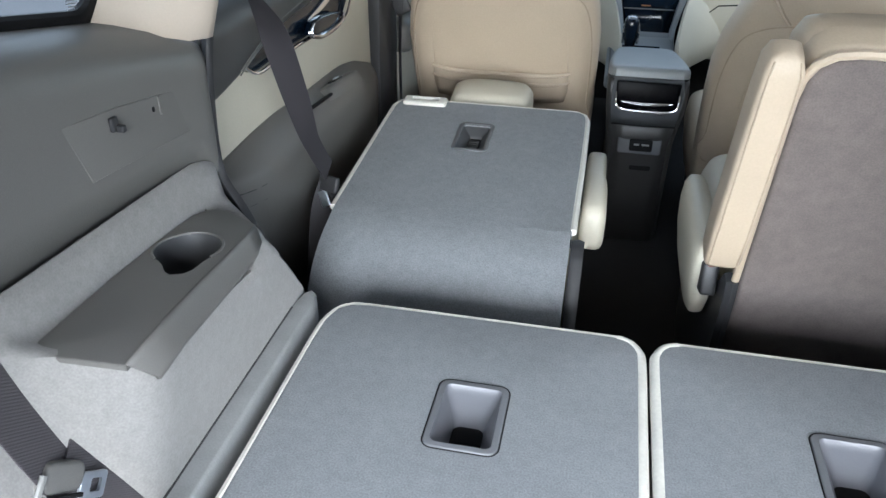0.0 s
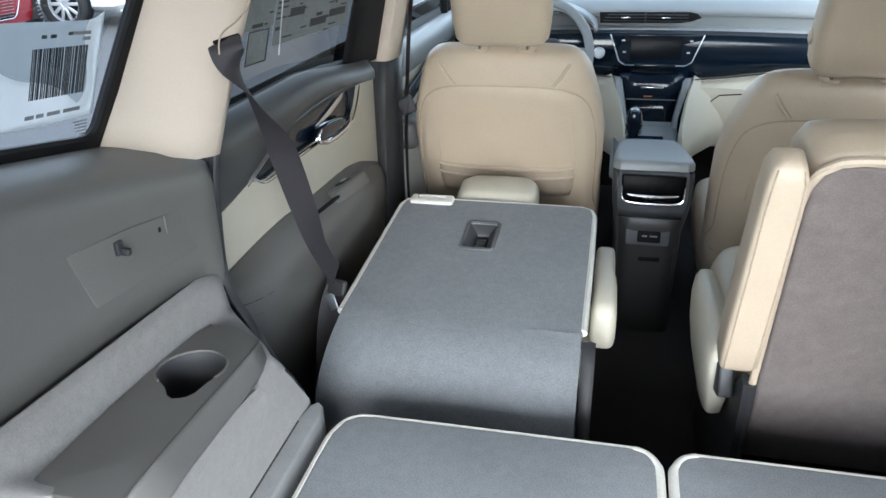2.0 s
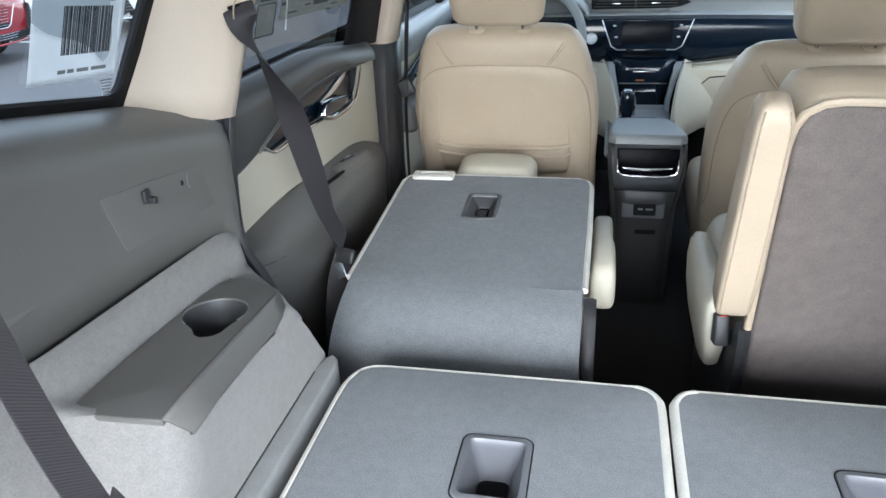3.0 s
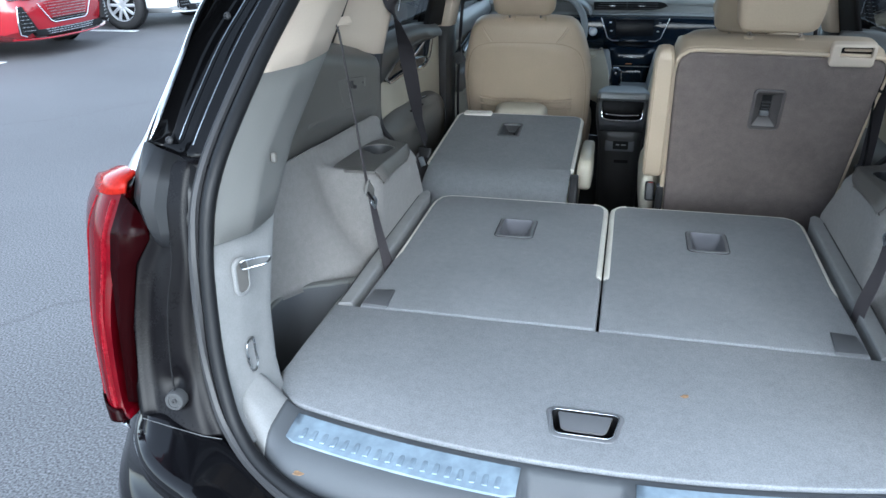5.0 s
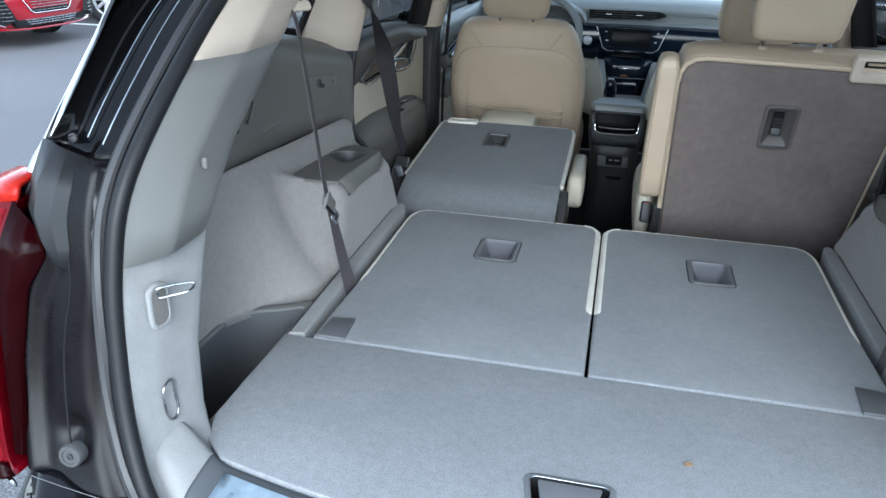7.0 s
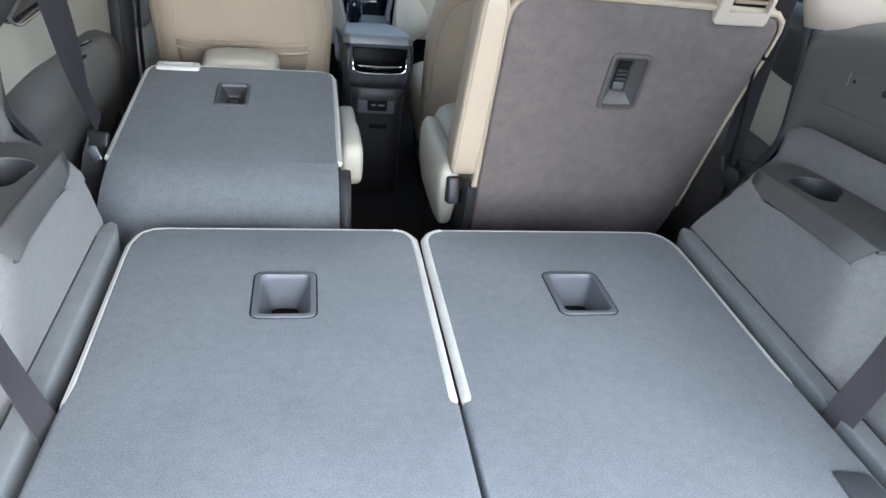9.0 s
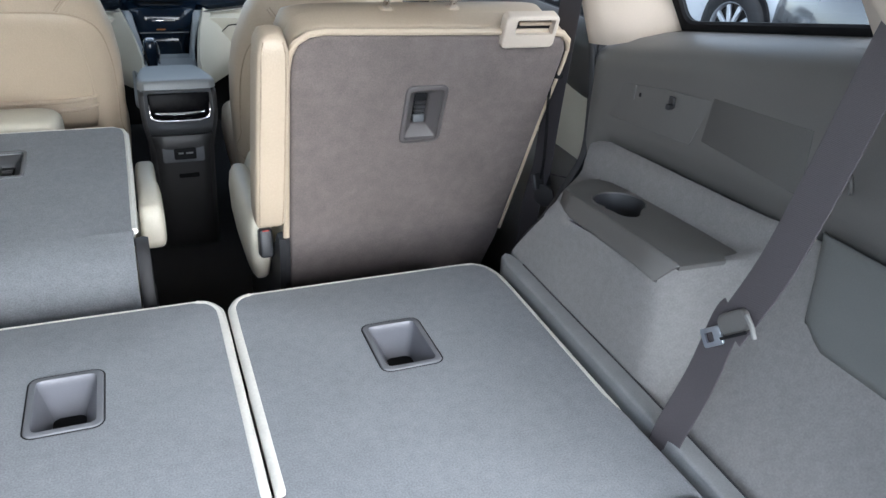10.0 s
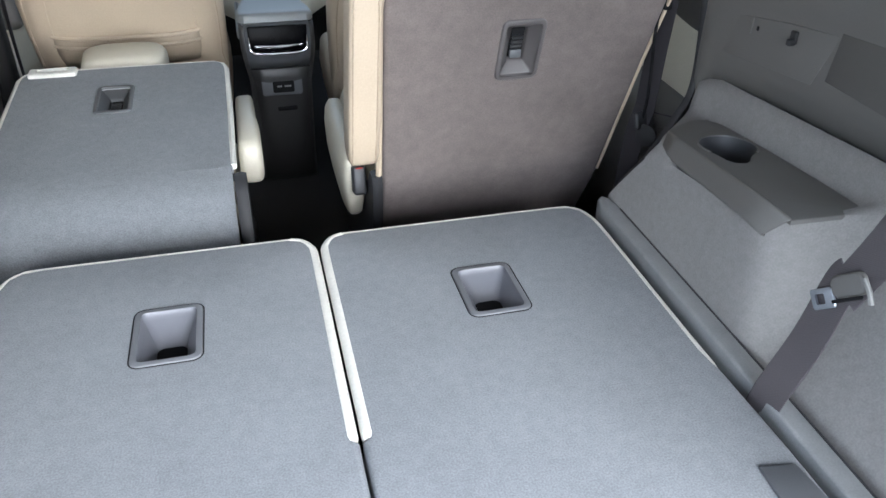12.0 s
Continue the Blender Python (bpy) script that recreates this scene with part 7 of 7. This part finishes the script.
        for k in range(6):
            part("slat", block((0.15 - 0.012 * k, 0.012, 0.007), 0.002, vm @ pose(s * (0.012 + 0.006 * k), 0.048 - 0.004 * k, 0.36 + 0.042 * k)), WIRE, duct)
        part("intake_trim", tube([vm @ Vector((s * x, y, z)) for x, y, z in ((0.05, 0.040, 0.295), (0.115, 0.034, 0.32), (0.112, 0.022, 0.46), (0.085, 0.012, 0.64))], 0.006, 8), STEEL, duct, "satin trim round the intake")
        part("side_line", tube([(s * 0.962, y, 0.34) for y in (-1.2, -2.0, -3.4)], 0.02, 8), PLASTIC_DARK, car)
        part("mirror", block((0.20, 0.10, 0.13), 0.04, pose(s * 1.02, -1.75, 1.10)), paint, car)
        for y in (-0.92, -3.78):
            part("wheel_arch", stack([(0, 0.80, 0.80), (0.015, 0.79, 0.79)], Matrix.Translation((s * 0.935, y, 0.37)) @ pose(0, 0, 0, 0, s * 90, 0), e=2, n=36), BLACK, car)
            wh = part("wheel", wheel_mesh(0.36, 0.23), TYRE, car, "black tyre")
            wh.matrix_basis = pose(s * 0.90, y, 0.36, 0, 0, 0 if s > 0 else 180)
            part("rim", rim_mesh(0.36, 0.23), RIM, wh, "multi-spoke alloy rim")
    car.matrix_basis = m
    return car


# ---- trees round the car park ----
def autumn_tree(seed, height=7.0):
    """A golden-leaved tree: tapered trunk, forking limbs and a loose crown of small leaf clumps."""
    rng = random.Random(seed)
    tree = thing("autumn_tree", "golden-leaved autumn tree at the edge of the car park", "tree", "trees round the car park")
    part("trunk", tube(spline([(0, 0, -0.05), (0.05, 0.02, height * 0.2), (-0.04, 0.05, height * 0.42), (0.06, 0.0, height * 0.7)], 4), lambda f: 0.16 - 0.11 * f, 10), BARK, tree, "rough grey-brown trunk")
    tips = []
    for k in range(9):
        a, z0 = k * 2.4 + rng.random(), height * (0.24 + 0.045 * k)
        reach = height * (0.30 - 0.014 * k) * (0.8 + 0.4 * rng.random())
        end = Vector((reach * math.cos(a), reach * math.sin(a), z0 + height * (0.10 + 0.12 * rng.random())))
        part("limb", tube(spline([(0, 0, z0), end * 0.5 + Vector((0, 0, z0 * 0.5 - 0.1)), end], 3), lambda f: 0.06 - 0.045 * f, 6), BARK, tree)
        tips.append(end)
    tips += [Vector((0, 0, height * f)) for f in (0.55, 0.7, 0.82)]
    verts, faces = [], []
    for tip in tips:
        for _ in range(330):
            d = Vector((rng.gauss(0, 1), rng.gauss(0, 1), rng.gauss(0, 0.7)))
            c = tip + d * height * 0.068
            u = Vector((rng.gauss(0, 1), rng.gauss(0, 1), rng.gauss(0, 1))).normalized() * (0.07 + 0.06 * rng.random())
            v = u.orthogonal().normalized() * (0.05 + 0.05 * rng.random())
            n = len(verts)
            verts += [c - u, c + v, c + u, c - v]
            faces.append((n, n + 1, n + 2, n + 3))
    me = bpy.data.meshes.new("crown")
    me.from_pydata(verts, [], faces)
    me.materials.append(GOLD_LEAVES)
    crown = new("crown", me)
    crown.parent = tree
    return tree


# ---- belts ----
def build_belts():
    for s in (-1, 1):
        X = place(s)
        b = thing("third_row_belt", "dark seat belt with buckle hanging beside the folded seat", "seat belt", "third-row belts")
        back = 0.0 if s < 0 else 0.013
        up = spline([X(0.505, 0.130, 1.0), X(0.508, 0.105 - back * 0.7, 1.10), X(0.514, 0.085 - back, 1.22), X(0.523, 0.068 - back, 1.34), X(0.530, 0.066 - back, 1.375)], 5)
        part("upper_webbing", strap(up, 0.047, [(s * -0.95, 0.28 if s < 0 else 0.0, 0.1), (s * -0.95, 0.33 if s < 0 else 0.0, 0), (s * -0.94, 0.34 if s < 0 else 0.0, 0)]), WEB, b, "taupe woven webbing")
        foot = [X(0.498, 0.225, 0.775), X(0.503, 0.212, 0.82), X(0.507, 0.178, 0.91)] if s < 0 else [X(0.513, 0.178, 0.775), X(0.513, 0.170, 0.82), X(0.509, 0.155, 0.91)]
        lo = spline(foot + [X(0.506, 0.140, 1.0), X(0.505, 0.132, 1.02)], 5)
        part("lower_webbing", strap(lo, 0.047, [(s * -0.95, -0.25, 0.3), (s * -0.95, 0.25 if s < 0 else 0.1, 0.1)]), WEB, b, "taupe woven webbing")
        ex, nz = Vector((0, 0.74, -0.67)), Vector((-s, 0, 0.0))
        ey = nz.cross(ex)
        at = Vector(X(0.500, 0.118, 1.008))
        lm = Matrix(((ex.x, ey.x, nz.x, at.x), (ex.y, ey.y, nz.y, at.y), (ex.z, ey.z, nz.z, at.z), (0, 0, 0, 1)))
        t = part("latch_plate", plate(rounded(0.050, 0.026, 0.010), thick=0.010, r=0.0035, m=lm @ pose(-0.002, -0.010 * s, 0.003)), PLASTIC, b, "pale grey latch plate")
        part("tongue", plate(rounded(0.036, 0.024, 0.004, 0.043), [rounded(0.015, 0.012, 0.002, 0.046)], thick=0.003, r=0.001, m=lm), STEEL, t, "steel tongue")
        part("plate_slit", block((0.044, 0.004, 0.004), 0.001, lm @ pose(0, 0.005 * s, 0.004)), BLACK, t, "dark slit edge")
        part("plate_edge", tube([lm @ Vector((-0.030, -0.014, 0.002)), lm @ Vector((-0.033, 0.0, 0.003)), lm @ Vector((-0.030, 0.014, 0.002))], 0.0030, 8), PLASTIC_MID, t, "rounded plate edge")
        if s < 0:
            part("belt_exit", plate(rounded(0.06, 0.016, 0.005), thick=0.006, r=0.002, m=Matrix.Translation(X(0.520, 0.07, 1.372)) @ pose(0, 0, 0, 60, 0, 70)), TRIM_CREAM, b)
        X = place(s)
        c = thing("second_row_belt", "dark seat belt running from the C pillar down beside the seat", "seat belt", "second-row belts")
        if s < 0:
            path = spline([X(0.652, 0.796, 1.354), X(0.638, 0.776, 1.336), X(0.634, 0.812, 1.278), X(0.634, 0.880, 1.196), X(0.634, 0.919, 1.126), X(0.632, 0.958, 1.037), X(0.630, 1.008, 0.931), X(0.626, 1.066, 0.850)], 6)
            faces = [(0.25, -0.75, 0.55), (0.44, -0.86, 0.30), (0.75, 0.50, 0.44), (0.10, 0.99, 0.06), (-0.44, 0.86, -0.25), (-0.60, 0.75, -0.34), (-0.80, 0.39, -0.46), (-0.80, 0.39, -0.46)]
            plate_at, low_path = X(0.640, 1.095, 0.805), [X(0.642, 1.105, 0.80), X(0.655, 1.08, 0.74), X(0.650, 1.02, 0.62), X(0.648, 0.98, 0.48), X(0.650, 0.97, 0.38)]
        else:
            path = spline([X(0.655, 0.800, 1.356), X(0.642, 0.797, 1.335), X(0.640, 0.803, 1.24), X(0.640, 0.818, 1.10), X(0.640, 0.826, 1.00), X(0.640, 0.828, 0.92)], 6)
            faces = [(0.0, -0.5, 0.85), (-0.85, -0.4, 0.2), (-0.9, -0.35, 0), (-0.9, -0.35, 0)]
            plate_at, low_path = X(0.640, 0.820, 0.905), [X(0.640, 0.828, 0.93), X(0.640, 0.830, 0.84), X(0.642, 0.835, 0.70), X(0.645, 0.84, 0.50), X(0.648, 0.84, 0.38)]
        part("webbing", strap(path, 0.047, faces), WEB_BLACK, c, "black woven webbing")
        part("latch_plate", block((0.050, 0.012, 0.034), 0.005, Matrix.Translation(plate_at) @ pose(0, 0, 0, -20, 0, s * 20)), PLASTIC_DARK, c, "black latch plate")
        part("tongue", block((0.020, 0.004, 0.034), 0.0015, Matrix.Translation(Vector(plate_at) + Vector((s * 0.008, -0.010, -0.030))) @ pose(0, 0, 0, -20, s * 25, 0)), STEEL, c, "steel tongue")
        part("lower_webbing", strap(spline(low_path, 5), 0.047, [(s * -0.5, -0.85, 0.1), (s * -0.4, -0.9, 0.1)] if s < 0 else [(-0.9, -0.35, 0), (-0.9, -0.35, 0)]), WEB_BLACK, c, "black woven webbing")
        if s > 0:
            part("strap_loop", tube(spline([X(0.632, 0.800, 1.130), X(0.624, 0.806, 1.105), X(0.622, 0.808, 1.07), X(0.628, 0.812, 1.02), X(0.632, 0.814, 0.95), X(0.634, 0.816, 0.90)], 5), lambda f: 0.006 - 0.003 * min(1, f * 3), 8), BLACK, c, "thin black release strap")
            part("strap_head", block((0.016, 0.014, 0.030), 0.005, pose(X(0.631, 0, 1.1)[0], 0.800, 1.135, -12, 0, 0)), BLACK, c)
            part("anchor", stack([(0, 0.044, 0.044), (0.006, 0.044, 0.044), (0.009, 0.020, 0.020)], Matrix.Translation(X(0.645, 0.800, 0.880)) @ pose(0, 0, 0, 0, -90, 0) @ pose(0, 0, 0, 30, 0, 0), e=2.4, n=20), PLASTIC_DARK, c, "dark belt anchor")
        f = thing("front_belt", "dark front seat belt on the B pillar", "seat belt", "front belts")
        path = spline([X(0.655, 1.845, 1.315), X(0.668, 1.845, 1.20), X(0.682, 1.848, 1.02), X(0.69, 1.85, 0.85), X(0.692, 1.86, 0.60), X(0.695, 1.87, 0.42)], 5)
        part("webbing", strap(path, 0.047, [(s * -0.78, 0.42, 0), (s * -0.78, 0.30, 0)]), WEB_BLACK, f, "black woven webbing")
        part("latch_plate", block((0.046, 0.014, 0.05), 0.006, pose(s * 0.680, 1.838, 1.00, 0, s * 25, 0)), PLASTIC_DARK, f, "black latch plate")


# ---- stickers, leaves ----
def build_small():
    # label on the left quarter window, seen from behind
    lab = thing("window_label", "white paper shipping label with a barcode on the quarter window", "sticker")
    a, b, d = Vector((-0.770, 0.636, 1.245)), Vector((-0.762, 0.24, 1.289)), Vector((-0.668, 0.868, 1.58))
    ex = (a - b).normalized()
    nz = ex.cross((d - a)).normalized()
    nz = nz if nz.x > 0 else -nz
    ey = nz.cross(ex)
    o = Vector((-0.742, 0.555, 1.355)) + nz * 0.002
    o = o + nz * ((a - o).dot(nz) + 0.003)
    m = Matrix(((ex.x, ey.x, nz.x, o.x), (ex.y, ey.y, nz.y, o.y), (ex.z, ey.z, nz.z, o.z), (0, 0, 0, 1)))
    rows = []
    for i in range(25):
        px = -0.098 + 0.172 * i / 24
        row = []
        for j in range(15):
            py = -0.060 + 0.120 * j / 14 + 0.010 * max(0, (i - 19) / 5) ** 2 * (j / 14)
            row.append(m @ Vector((px, py, 0.0012 + 0.0011 * math.sin(31 * px + 17 * py) * math.sin(23 * py - 9 * px) - 0.0006)))
        rows.append(row)
    part("paper", sheet(rows), WHITE_PAPER, lab, "white crinkled paper", sharp=80, thick=0.0005)
    rng = random.Random(4)
    x = -0.046
    while x < 0.046:
        w = rng.choice((0.0008, 0.0012, 0.0018, 0.0026))
        part("barcode_bar", block((w, 0.058, 0.0004), 0, m @ pose(x, 0.002, 0.0022)), INK, lab)
        x += w + rng.choice((0.0009, 0.0013, 0.0020))
    for x0, w in ((-0.05, 0.014), (-0.032, 0.012), (-0.014, 0.022), (0.014, 0.030)):
        part("print_bar", block((w, 0.0045, 0.0004), 0, m @ pose(x0 + w / 2, -0.047, 0.0022)), INK_GREY, lab)
    for x0, w, y in ((-0.02, 0.010, 0.044), (-0.034, 0.008, 0.044), (0.010, 0.040, 0.046), (0.036, 0.014, 0.039)):
        part("print_bar", block((w, 0.004, 0.0004), 0, m @ pose(x0 + w / 2, y, 0.0022)), INK_GREY, lab)
    mark = thing("window_marking", "small grey maker's marking etched on the window", "marking")
    for k in range(7):
        w = 0.022 + 0.006 * rng.random() - 0.002 * k
        part("print_bar", block((w, 0.0016, 0.0004), 0, m @ pose(0.064 - w / 2, -0.066 - 0.0042 * k, 0.0004)), INK_GREY, mark)
    # price sheets on the left rear door window
    doc = thing("price_sheet", "grey printed price sheets taped on the rear door window", "sticker")
    a, b, c = Vector((-0.757, 0.80, 1.195)), Vector((-0.757, 1.70, 1.155)), Vector((-0.652, 0.98, 1.575))
    ex = (b - a).normalized()
    nz = ex.cross(c - a).normalized()
    nz = nz if nz.x > 0 else -nz
    ey = nz.cross(ex)
    def sheet_at(y, z):
        o = Vector((-0.74, y, z))
        o = o + nz * ((a - o).dot(nz) + 0.004)
        return Matrix(((ex.x, ey.x, nz.x, o.x), (ex.y, ey.y, nz.y, o.y), (ex.z, ey.z, nz.z, o.z), (0, 0, 0, 1)))

    for y, z, w, h, fill in ((1.02, 1.395, 0.15, 0.11, 0.55), (1.30, 1.385, 0.40, 0.19, 0.68)):
        m = sheet_at(y, z)
        page = part("page", plate(rounded(w, h, 0.003), thick=0.0006, r=0.0002, m=m, seg=1), PAPER_BACK, doc, "grey back of a printed sheet")
        for k in range(int(h / 0.0095)):
            yy = h / 2 - 0.008 - 0.0095 * k
            x = -w / 2 + 0.006
            while x < w / 2 - 0.02:
                ww = min(0.010 + 0.04 * rng.random(), w / 2 - 0.006 - x)
                dark = rng.random()
                if rng.random() < fill:
                    part("print_bar", block((ww, 0.0032 if dark < 0.85 else 0.0065, 0.0003), 0, m @ pose(x + ww / 2, yy, 0.0003)), INK if dark > 0.6 else INK_GREY, page)
                x += ww + 0.006
        if w > 0.2:
            for x, yy, ww in ((0.02, -0.070, 0.09), (0.13, -0.060, 0.10), (-0.10, -0.040, 0.07)):
                part("print_block", block((ww, 0.016, 0.0004), 0, m @ pose(x, yy, 0.0004)), INK, page, "solid black heading bar")
    m = sheet_at(1.035, 1.305)
    card = part("figure_card", plate(rounded(0.082, 0.060, 0.002), thick=0.0006, r=0.0002, m=m, seg=1), PAPER_BACK, doc, "boxed diagram card")
    part("figure_border", tube([m @ Vector((x, yy, 0.0006)) for x, yy in rounded(0.080, 0.058, 0.002)], 0.0012, 6, closed=True), INK, card)
    for x, yy, ww, hh in ((0.0, 0.004, 0.016, 0.028), (0.0, -0.016, 0.024, 0.010), (0.0, 0.022, 0.05, 0.003)):
        part("print_block", block((ww, hh, 0.0004), 0, m @ pose(x, yy, 0.0004)), INK_GREY, card)
    part("clear_sleeve", tube([sheet_at(1.116, 1.40) @ Vector((0, 0, 0.001)), sheet_at(1.124, 1.34) @ Vector((0, 0, 0.001)), sheet_at(1.134, 1.272) @ Vector((0, 0, 0.001))], 0.0014, 6), WHITE_PAPER, doc, "bright edge of a clear sleeve")
    for i, (x, y, z, r, sc) in enumerate(((0.156, -0.197, 0.8008, 30, 0.007), (0.473, -0.332, 0.8008, 80, 0.008), (-0.428, -0.480, 0.7655, 10, 0.009))):
        pts = [(sc * q * math.cos(t) * (1 + 0.25 * math.sin(5 * t + i)), sc * 0.6 * q * math.sin(t)) for q, t in [(1, 2 * math.pi * k / 14) for k in range(14)]]
        lf = finish("dry_leaf", plate(pts, thick=0.001, r=0.0004, m=pose(x, y, z + 0.0012, 4, 3, r), seg=1), LEAF)
        tagged(lf, "small dry brown leaf lying on the cargo floor" if i < 2 else "small dry brown leaf lying on the sill", "leaf", "dry leaves")


PAPER_BACK = material("paper_back", (0.20, 0.215, 0.215), 0.7, grain=60, speckle=0.1, cloud=0.1, cloud_size=20)

# ---- build all ----
build_ground()
for side in (-1, 1):
    build_side(side)
    build_quarter_window(side)
    build_third_row(side)
    build_rear_door(side)
    build_front_door(side)
build_load_floor()
build_roof()
build_second_upright()
build_second_folded()
build_front_seat(-0.395)
build_front_seat(0.425, False, 21).location = (0.425, 1.745, 0.335)
build_console()
build_dashboard()
build_belts()
build_body()
build_small()
parked_car(PAINT_RED, pose(-6.98, 7.25, 0, 0, 0, -90), "red sedan with dark mesh grille parked in a bay")
parked_car(PAINT_WHITE, pose(-6.68, 10.20, 0, 0, 0, -90), "white sedan with alloy wheels parked in a bay")
parked_car(PAINT_CHARCOAL, pose(4.30, -1.75, 0, 0, 0, 180), "charcoal car parked beside the open car")
parked_car(PAINT_WHITE, pose(5.46, 3.64, 0, 0, 0, 180), "white car parked in the bay ahead of the charcoal one")
parked_car(PAINT_CHARCOAL, pose(3.5, 8.9, 0, 0, 0, 180), "charcoal car parked nose to nose ahead")
parked_car(PAINT_SILVER, pose(0.6, 8.6, 0, 0, 0, 180), "silver car parked nose to nose ahead")
first_tree = autumn_tree(7)
first_tree.matrix_basis = pose(-16.0, -19.0, 0)
for x, y, turn in ((-10.8, -20.5, 95), (15.5, 0.5, 20), (16.2, 6.0, 70)):
    copy_thing(first_tree, pose(x, y, 0, 0, 0, turn))
